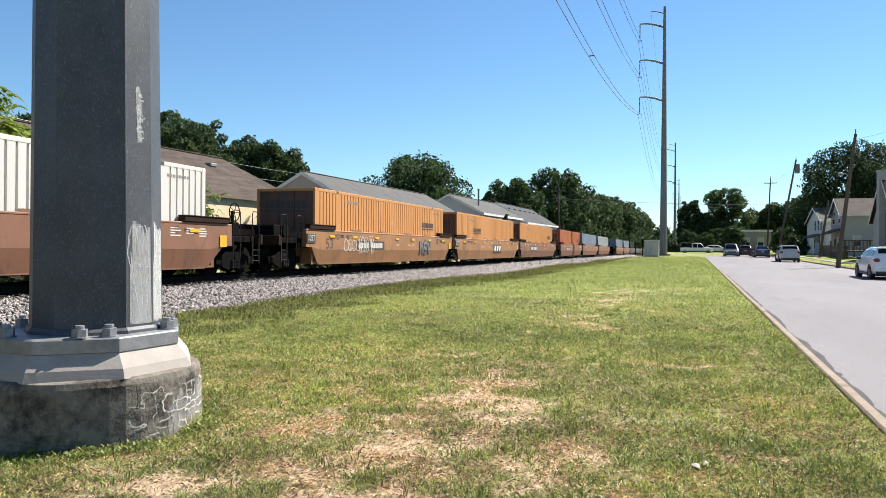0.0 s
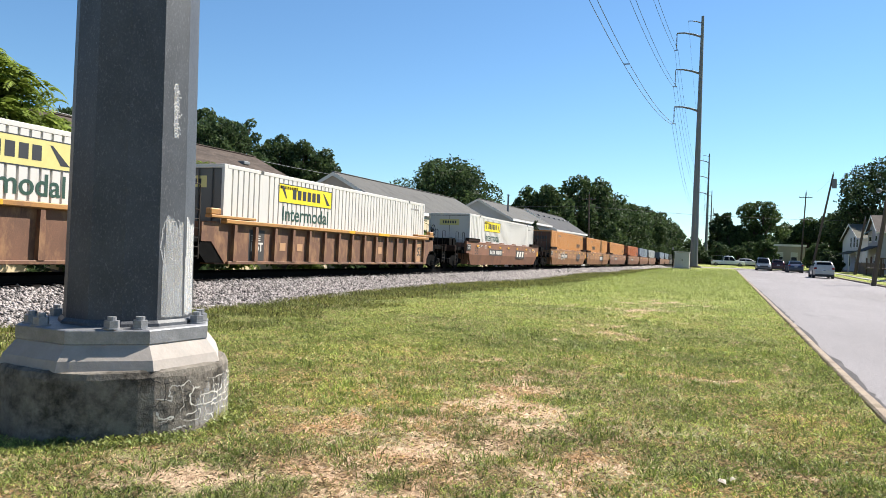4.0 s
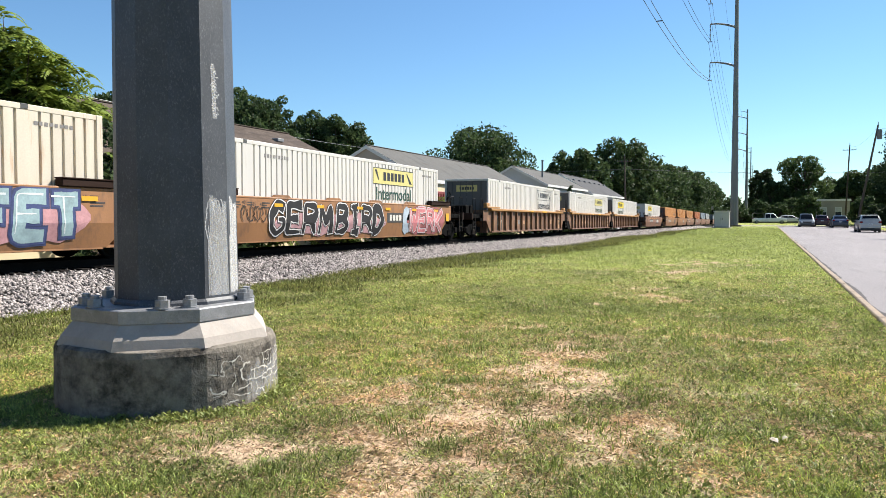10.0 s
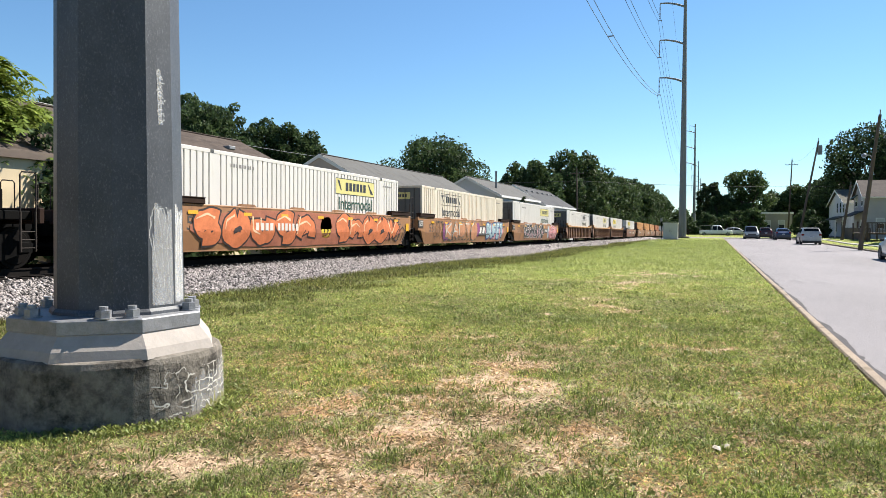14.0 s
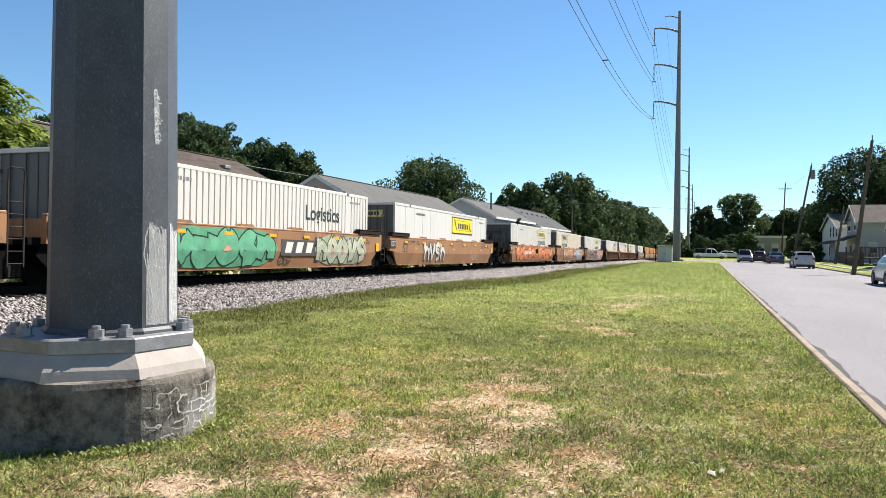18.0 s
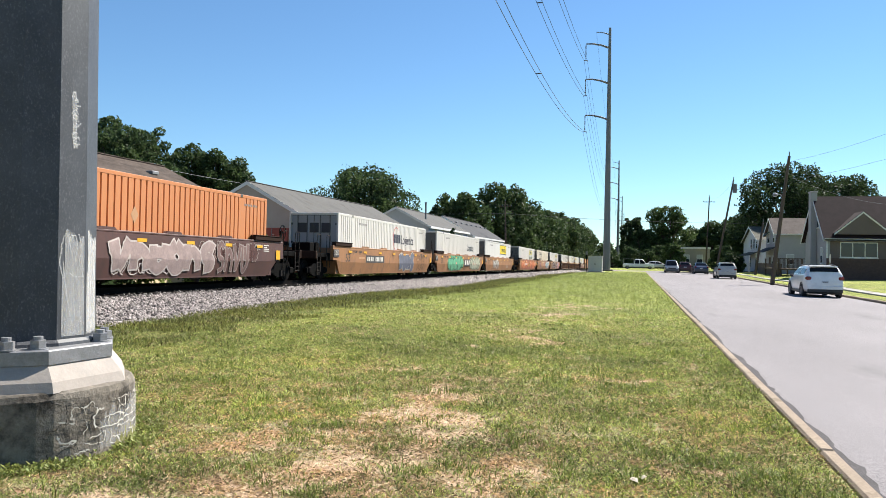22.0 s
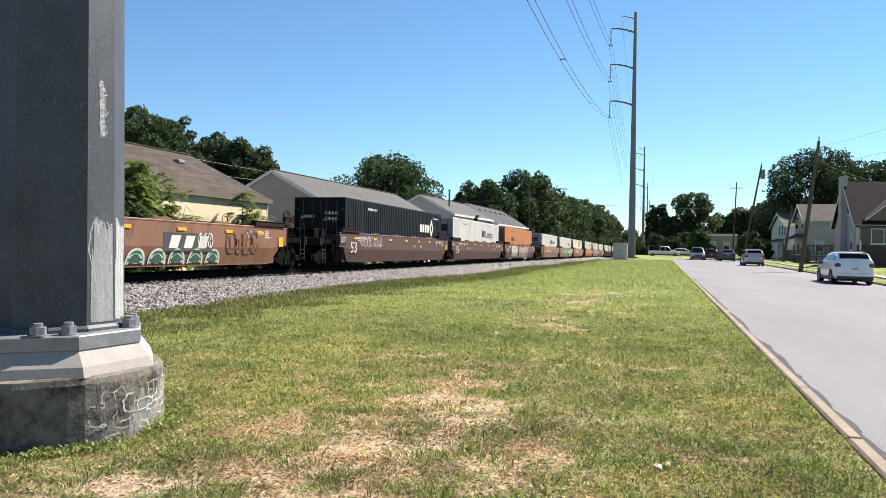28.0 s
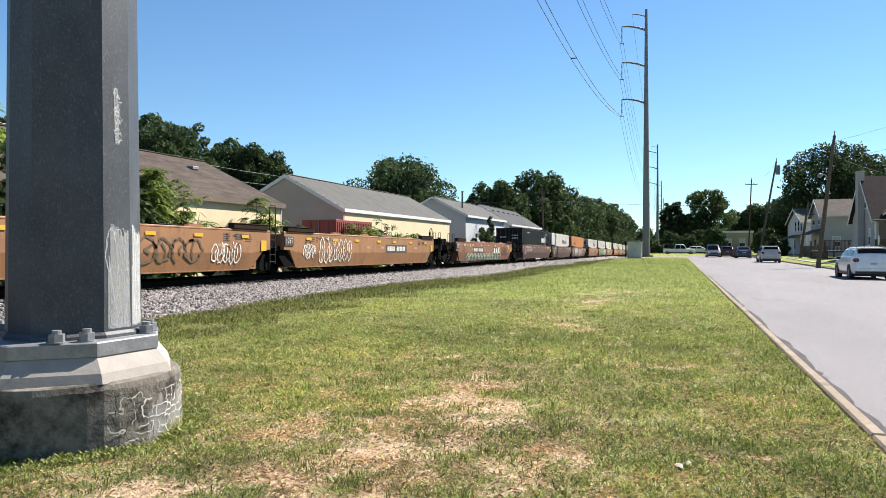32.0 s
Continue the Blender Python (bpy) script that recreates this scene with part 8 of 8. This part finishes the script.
# by the track, left of the pole
AIL = "green ailanthus tree with long feathery leaves beside the shed"
frond_tree(-24.6, 18.9, 8.9, 2.3, 30, 520, "bright", .88, AIL)
frond_tree(-25.6, 16.6, 8.4, 2.6, 32, 520, "bright", .88, AIL)
frond_tree(-25.0, 22.4, 6.9, 1.9, 31, 300, "bright", .8, AIL)
tree(-22.0, 21.0, 5.0, 2.2, 39, 3500, .15, "dark", "dense dark green young tree by the railway", bole=.1)
SAP = "leafy green sapling growing beside the railway"
for i, (x, y, h, w, n) in enumerate(((-20.4, 26.2, 5.0, 1.5, 260), (-20.1, 27.9, 4.3, 1.1, 130), (-20.3, 24.2, 4.8, 1.5, 240), (-20.4, 34.6, 4.2, 1.0, 120), (-20.2, 36.2, 3.5, .9, 80), (-20.0, 38.6, 3.0, .8, 60),
                                     (-19.4, 45, 3.5, .9, 80), (-19.6, 48, 3.2, .9, 80), (-19.8, 50.5, 3.7, 1.0, 90), (-19.4, 53.5, 3.2, .9, 70), (-19.6, 57, 2.9, .9, 60), (-19.8, 61, 2.7, .8, 50))):
    frond_tree(x, y, h, w, 33 + i, n, ("bright", "mid")[i % 3 == 2], .55, SAP, .1, "sapling", "saplings")
tree(-19.8, 85, 5.6, 1.8, 80, 3000, .14, "fir", "dark green conifer beside the railway", shape="fir", lobes=14, bole=.1)
tree(-19.6, 81, 4.2, 1.5, 81, 2000, .14, "mid", SAP, bole=.1, name="sapling", group="saplings")
tree(-19.6, 94, 4.0, 1.3, 82, 1500, .16, "bright", SAP, bole=.1, name="sapling", group="saplings")
for i in range(16):
    y = 12 + 6.3 * i + rt.uniform(-1, 1)
    tree(-19.0 + rt.uniform(-.5, .3), y, 1.7 + rt.uniform(-.3, .5), 1.3, 100 + i, 800, .11, ("mid", "dark", "dark")[i % 3], "low green weeds along the railway bank", bole=.02, lobes=8, name="weed_clump", group="weeds along the railway")
# right side, beyond and among the houses
tree(.6, 172, 11.6, 3.3, 40, 6500, .26, "shade", "dense dark green tree at the end of the street", bole=.06)
tree(2.8, 168, 8.5, 3.0, 41, 4000, .3, "dark", "dark green tree at the end of the street", bole=.12)
tree(8.2, 172, 14.0, 5.2, 42, 9000, .26, "mid", "round green tree at the end of the street", bole=.15)
tree(8.2, 154, 5.2, 2.4, 43, 2800, .24, "mid", "light green bush at the end of the street", bole=.08)
tree(19.5, 150, 7.0, 3.0, 44, 3000, .26, "dark", "dark green tree behind the shop", bole=.1)
tree(15.5, 190, 9.5, 4.0, 45, 4500, .32, "dark", "dark green tree behind the shop", bole=.15)
tree(19.0, 188, 10.8, 3.8, 58, 4500, .3, "mid", "light green tree behind the shop", bole=.12)
tree(23.5, 185, 12.0, 5.0, 46, 4500, .32, "dark", "dark green tree behind the shop", bole=.15)
tree(22.0, 150, 10.5, 5, 47, 5500, .3, "shade", "dark green tree behind the houses", bole=.15)
tree(23.0, 138, 10.2, 4.6, 57, 4500, .3, "shade", "dark green tree behind the houses", bole=.15)
tree(23.6, 127, 16.8, 7.4, 48, 17000, .23, "shade", "large green shade tree behind the houses", bole=.2, lobes=44)
tree(34, 136, 16.2, 6.5, 49, 12000, .26, "shade", "large dark green tree behind the houses", bole=.2, lobes=36)
tree(46, 140, 13.0, 6, 50, 6000, .32, "dark", "large dark green tree behind the houses", bole=.2)
tree(14.0, 112.5, 2.9, 1.7, 51, 2600, .18, "shade", "rounded dark green bush in a front yard", bole=.02, name="bush", group="front yard bushes")
tree(14.2, 128, 4.0, 2.1, 52, 2600, .2, "dark", "rounded dark green bush in a front yard", bole=.02, name="bush", group="front yard bushes")
tree(27.0, 70.6, 2.4, 1.5, 53, 1800, .14, "dark", "dark green foundation shrub by the house", bole=.02, name="bush", group="front yard bushes")
for i, (x, y, h) in enumerate(((-3.5, 158, 3.6), (0, 160, 4.4), (3.6, 161, 3.8), (6.0, 163, 5.0), (-6.5, 166, 3.2), (10.0, 180, 5.5))):
    tree(x, y, h, 2.4, 150 + i, 1500, .24, "dark", "rounded dark green bush at the end of the street", bole=.02, name="bush", group="bushes at the street end")
for i, (x, y, h, s) in enumerate(((36, 205, 13, 6), (48, 195, 14, 6), (60, 180, 13, 6), (30, 215, 13, 6), (-10, 330, 12, 6), (-1, 340, 11, 6), (9, 300, 12, 6), (52, 150, 14, 6), (4, 235, 9, 5), (62, 140, 15, 6))):
    tree(x, y, h, s, 120 + i, 3000, .45, "dark", "far dark green tree on the skyline", bole=.1, group="skyline trees")

# ---------------- grass blades and litter ----------------
M_BLADE = leaf_mat("olive_blade", (0.295, 0.34, 0.105), 0.45, 0.12, 0.012, 0.22, 1.15)
M_TUFT = leaf_mat("deep_green_blade", (0.20, 0.235, 0.062), 0.6, 0.22, 0.012, 0.2, 1.15)
M_FORB = leaf_mat("bright_forb_leaf", (0.165, 0.20, 0.06), 0.45, 0.2, 0.02)
M_STRAW = leaf_mat("dry_blade", (0.52, 0.41, 0.27), 0.6, 0.3, 0.0, 0.2)


def tufts(name, n, per, material, label, seed, zone, size, keep, wide=.075, spread=.035, flat=1.0, grain=1.3):
    """Tufts of curved blades that lean out from their roots; keep(worn, patchiness) is the chance that one grows."""
    r = np.random.RandomState(seed)
    x0, x1, y0, y1 = zone
    m = n * 7
    y = y0 * (y1 / y0) ** r.rand(m)
    x = x0 + (x1 - x0) * r.rand(m)
    ok = (x > -1.5 * y - .5) & (x < 0.42 * y + .9) & (x < KERB_L - .03 + LEAN * y) & (x > -10.9)
    ok &= (x - PX - OX) ** 2 + (y - PY - OY) ** 2 > 1.0
    x, y = x[ok][:n * 3], y[ok][:n * 3]
    q = np.array([noise.noise((a * grain, b * grain, 9.0 + seed)) + .6 * noise.noise((a * grain * 3, b * grain * 3, seed)) for a, b in zip(x, y)])
    ok = r.rand(len(x)) < keep(worn_at(x, y), q) * np.clip((y1 - y) / (.65 * y1), 0, 1)
    x, y = x[ok][:n], y[ok][:n]
    big = .6 + .8 * r.rand(len(x))
    x, y, big = np.repeat(x, per), np.repeat(y, per), np.repeat(big, per)
    k = len(x)
    far = .75 + y / 17.0
    off = r.normal(size=(k, 2)) * (spread * big * far)[:, None]
    x, y = x + off[:, 0], y + off[:, 1]
    inside = x < KERB_L - .02 + LEAN * y
    x, y, off, big, far = x[inside], y[inside], off[inside], big[inside], far[inside]
    k = len(x)
    z = np.array([turf_height(a, b, 0.0) for a, b in zip(x, y)])
    sc = size * (.5 + r.rand(k)) * big * far
    lean_ = off / (spread * big * far)[:, None] * .55 * flat + r.normal(size=(k, 2)) * .35 * flat
    up = 1.0 / np.sqrt(1 + (lean_ ** 2).sum(1))
    a = r.rand(k) * 6.283
    wx, wy = np.cos(a) * sc * wide, np.sin(a) * sc * wide
    b0 = np.stack([x - wx, y - wy, z - .006], -1)
    b1 = np.stack([x + wx, y + wy, z - .006], -1)
    mx = np.stack([x + lean_[:, 0] * sc * .35, y + lean_[:, 1] * sc * .35, z + sc * .62 * up], -1)
    tp = np.stack([x + lean_[:, 0] * sc, y + lean_[:, 1] * sc, z + sc * .80 * up], -1)
    v = np.stack([b0, b1, mx + (b1 - b0) * .45, tp, mx - (b1 - b0) * .45], 1).reshape(-1, 3)
    i = 5 * np.arange(k)[:, None]
    f = np.concatenate([i + [[0, 1, 2]], i + [[0, 2, 4]], i + [[4, 2, 3]]], 0)
    return numpy_mesh(name, v, f, material, label, "grass")


tufts("grass_blades", 3600, 13, M_BLADE, "short mown olive green grass blades", 1, (-20, 9, 2.9, 44), .030, lambda b, q: np.clip(.95 - .85 * b, .16, 1) * np.where(q > -.25, 1, .35), flat=1.5)


def turf_leaves(name, n, material, label, seed, y0, y1, size, thin, patch=None, rise=1.25, gap=.96):
    """Short single leaves that lie every way over the turf, two small faces each."""
    r = np.random.RandomState(seed)
    m = n * 5
    t = r.rand(m) ** 1.7
    y = y0 - 1.6 + (y1 - y0 + 1.6) * t
    x = -11 + 13.2 * r.rand(m)
    ok = (x > -1.25 * y - 1.5) & (x < 0.40 * y + 1.2) & (x < KERB_L - .015 + LEAN * y)
    ok &= r.rand(m) < np.clip((y - y0 + 1.6) / 1.4, 0, 1)
    ok &= (x - PX - OX) ** 2 + (y - PY - OY) ** 2 > .97
    ok &= r.rand(m) < (1 - t) ** .8
    x, y = x[ok], y[ok]
    edge = -8.35 + 2.2 * (speckle_field(x, y, .8, 91) - .5) + 1.2 * (speckle_field(x, y, 2.6, 92) - .5) + .35 * r.normal(size=len(x))
    keep = np.where(x < edge, .10, 1.0) * (1 - thin * np.clip(1.9 * worn_at(x, y) - .35 * r.rand(len(x)), 0, 1))
    if patch:
        g = np.array([[noise.noise((a * .9, b * .9, patch)) + .7 * noise.noise((a * 2.7, b * 2.7, patch)) for a in np.arange(-11, 3, .25)] for b in np.arange(2, 107, .25)])
        keep = keep * np.where(g[np.clip(((y - 2) / .25).astype(int), 0, len(g) - 1), np.clip(((x + 11) / .25).astype(int), 0, 55)] + r.normal(size=len(x)) * (.12 + y / 40) > .06, 1.0, .12)
    # plants stand in clumps with thatch between them
    q = .62 * speckle_field(x, y, 5.2, seed) + .38 * speckle_field(x, y, 12.0, seed + 1)
    clump = np.clip((q - .40) / .16, 0, 1)
    keep = keep * (1 - gap * thinness(x, y) * (1 - clump))
    ok = r.rand(len(x)) < keep
    x, y, clump = x[ok][:n], y[ok][:n], clump[ok][:n]
    k = len(x)
    z = np.interp(x, [-11, -4.5], [0, 0]) + np.array([turf_height(a, b, 0.0) for a, b in zip(x, y)])
    sc = size * (.5 + r.rand(k)) * (.8 + y / 60) * np.clip(1.25 - y / 30, .7, 1)
    a = r.rand(k) * 6.283
    lift = .08 + rise * r.rand(k) * (.6 + .7 * clump)
    d = np.stack([np.cos(a), np.sin(a), lift], -1) * sc[:, None]
    wv = np.stack([-np.sin(a), np.cos(a), r.normal(size=k) * .5], -1) * (.0019 * (.7 + .6 * r.rand(k)) * (.8 + y / 9))[:, None]
    root = np.stack([x, y, z + .004 * r.rand(k)], -1)
    mid = root + d * .55 + np.array([0, 0, .25]) * sc[:, None]
    v = np.stack([root, mid + wv, root + d, mid - wv], 1).reshape(-1, 3)
    i = 4 * np.arange(k)[:, None]
    return numpy_mesh(name, v, np.concatenate([i + [[0, 1, 2]], i + [[0, 2, 3]]], 0), material, label, "grass")


M_TURFLEAF = leaf_mat("yellow_green_blade", (0.45, 0.495, 0.165), 0.8, 0.3, 0.012, 0.22, 1.2)
M_DEEPLEAF = leaf_mat("deep_green_leaf", (0.205, 0.25, 0.080), 0.8, 0.3, 0.012, 0.18, 1.2)
turf_leaves("turf_leaves", 230000, M_TURFLEAF, "dense short yellow-green turf leaves", 21, 2.9, 27, .026, .88)
turf_leaves("turf_leaves", 150000, M_DEEPLEAF, "dense short deep green turf leaves", 22, 2.9, 22, .028, .9, 5.0)
turf_leaves("turf_leaves", 60000, M_BLADE, "short yellow-green turf leaves farther along the verge", 24, 12, 105, .04, .95)
turf_leaves("turf_leaves", 30000, M_DEEPLEAF, "short deep green turf leaves farther along the verge", 25, 12, 105, .04, .95, 25.0)
turf_leaves("dry_leaves", 150000, M_STRAW, "dry straw-coloured leaves among the turf", 23, 2.9, 24, .042, .1, 15.0, .25, .1)
tufts("grass_tufts", 5200, 20, M_TUFT, "coarse deep green grass tufts", 2, (-14, 7, 2.9, 16), .048, lambda b, q: np.where(q > .12, 1.0, .12) * (1 - .55 * b), .045, .04, grain=1.7)
tufts("clover_leaves", 5200, 9, M_FORB, "bright green clover and low weeds", 3, (-12, 7, 2.9, 22), .024, lambda b, q: np.where(q > .2, 1.0, .06) * (1 - b), .30, .05, 1.1)
tufts("dry_grass", 3800, 9, M_STRAW, "dry straw-coloured grass and clippings", 4, (-16, 8, 2.9, 30), .034, lambda b, q: .38 + .5 * b, .05, .06, 2.4)


def verge_weeds(n, seed):
    """Rough unmown growth along the foot of the ballast."""
    r = np.random.RandomState(seed)
    y = 6 * (110 / 6) ** r.rand(n)
    x = -11.45 + 4.9 * r.rand(n) ** 1.3
    ok = x < -8.2 + 2.8 * (speckle_field(x, y, .8, 91) - .5) + 1.4 * (speckle_field(x, y, 2.6, 92) - .5) + .3 * r.normal(size=n)
    ok &= r.rand(n) < .25 + 1.3 * speckle_field(x, y, 1.7, 93)
    x, y = x[ok], y[ok]
    n = len(x)
    z = np.array([ground_z(a, b) for a, b in zip(x, y)])
    sc = .058 * (.4 + 1.1 * r.rand(n)) * (.8 + y / 40)
    a = r.rand(n) * 6.283
    ln = r.normal(size=(n, 2)) * .6
    wx, wy = np.cos(a) * sc * .16, np.sin(a) * sc * .16
    v = np.stack([np.stack([x - wx, y - wy, z - .01], -1), np.stack([x + wx, y + wy, z - .01], -1), np.stack([x + ln[:, 0] * sc, y + ln[:, 1] * sc, z + sc], -1)], 1).reshape(-1, 3)
    return numpy_mesh("verge_weeds", v, np.arange(3 * n).reshape(-1, 3), M_WEED, "rough dark green weeds along the ballast edge", "weeds")


M_WEED = leaf_mat("weed_blade", (0.135, 0.152, 0.052), 0.85, 0.1)
verge_weeds(120000, 8)


def footing_weeds(n, seed):
    """Bright low weeds crowding the sunlit foot of the pole's concrete base."""
    r = np.random.RandomState(seed)
    a = FACE + radians(-25) + radians(135) * r.rand(n)
    d = .97 + .24 * r.rand(n) ** 1.6
    ok = speckle_field(3 * np.cos(a), 3 * np.sin(a) + d, 2.4, 77) + .12 * r.normal(size=n) > .50
    a, d = a[ok], d[ok]
    n = len(a)
    x, y = PX + OX + d * np.cos(a), PY + OY + d * np.sin(a)
    z = np.array([turf_height(p, q, 0.0) for p, q in zip(x, y)])
    sc = .024 * (.5 + r.rand(n))
    t = r.rand(n) * 6.283
    u = np.stack([np.cos(t), np.sin(t), .2 + .8 * r.rand(n)], -1) * sc[:, None]
    w = np.stack([-np.sin(t), np.cos(t), r.normal(size=n) * .5], -1) * (sc * .32)[:, None]
    root = np.stack([x, y, z + .045 * r.rand(n) ** 2], -1)
    v = np.stack([root, root + u * .55 + w, root + u, root + u * .55 - w], 1).reshape(-1, 3)
    i = 4 * np.arange(n)[:, None]
    return numpy_mesh("footing_weeds", v, np.concatenate([i + [[0, 1, 2]], i + [[0, 2, 3]]], 0), M_FORB, "bright green weeds round the concrete footing", "weeds")


footing_weeds(5600, 31)
lit = random.Random(4)
M_LITTER = plain("pale_litter", (0.40, 0.34, 0.27), 0.9)
for x, y, s in ((.06, 5.62, .04), (.12, 5.7, .03), (-6.4, 25.6, .08), (-9.8, 37, .16), (-8.6, 22.0, .06)):
    g = Geo().add([(-s, -s * .7, 0), (s * .9, -s * .5, .012), (s, s * .6, .014), (-s * .6, s * .8, .012), (0, 0, .02)], [(0, 1, 4), (1, 2, 4), (2, 3, 4), (3, 0, 4), (3, 2, 1, 0)])
    ob = tagged(part("paper_scrap", g, M_LITTER), "crumpled pale paper scrap lying on the grass", "litter", "scraps on the grass")
    ob.matrix_basis = pose(x, y, ground_z(x, y) + .02, 0, 0, lit.uniform(0, 360))

# ---------------- what moves ----------------
def train_pose(q, lift, t):
    y = q + advance(t)
    tilt = math.degrees(math.atan(-0.009))
    return pose(TX, y, track_z(y), tilt) @ pose(0, 0, lift)


def motions():
    times = [2.0 * k for k in range(17)]
    for car, q, lift in UNITS:
        walk(car, [(t, train_pose(q, lift, t)) for t in times])
    for box, q in BOXES:
        walk(box, [(t, train_pose(q, 0.075, t)) for t in times])
    # wheels roll without slip; wheelsets in the same place of their bogies share one set of keys
    first = {}
    for w, dy in WHEELSETS:
        if dy not in first:
            walk(w, [(k / 30.0, pose(0, dy, 0.18, -math.degrees(advance(k / 30.0) / R_WHEEL))) for k in range(961)])
            first[dy] = (w.animation_data.action, w.animation_data.action_slot)
        else:
            w.rotation_mode = "QUATERNION"
            w.animation_data_create()
            w.animation_data.action = first[dy][0]
            w.animation_data.action_slot = first[dy][1]


motions()
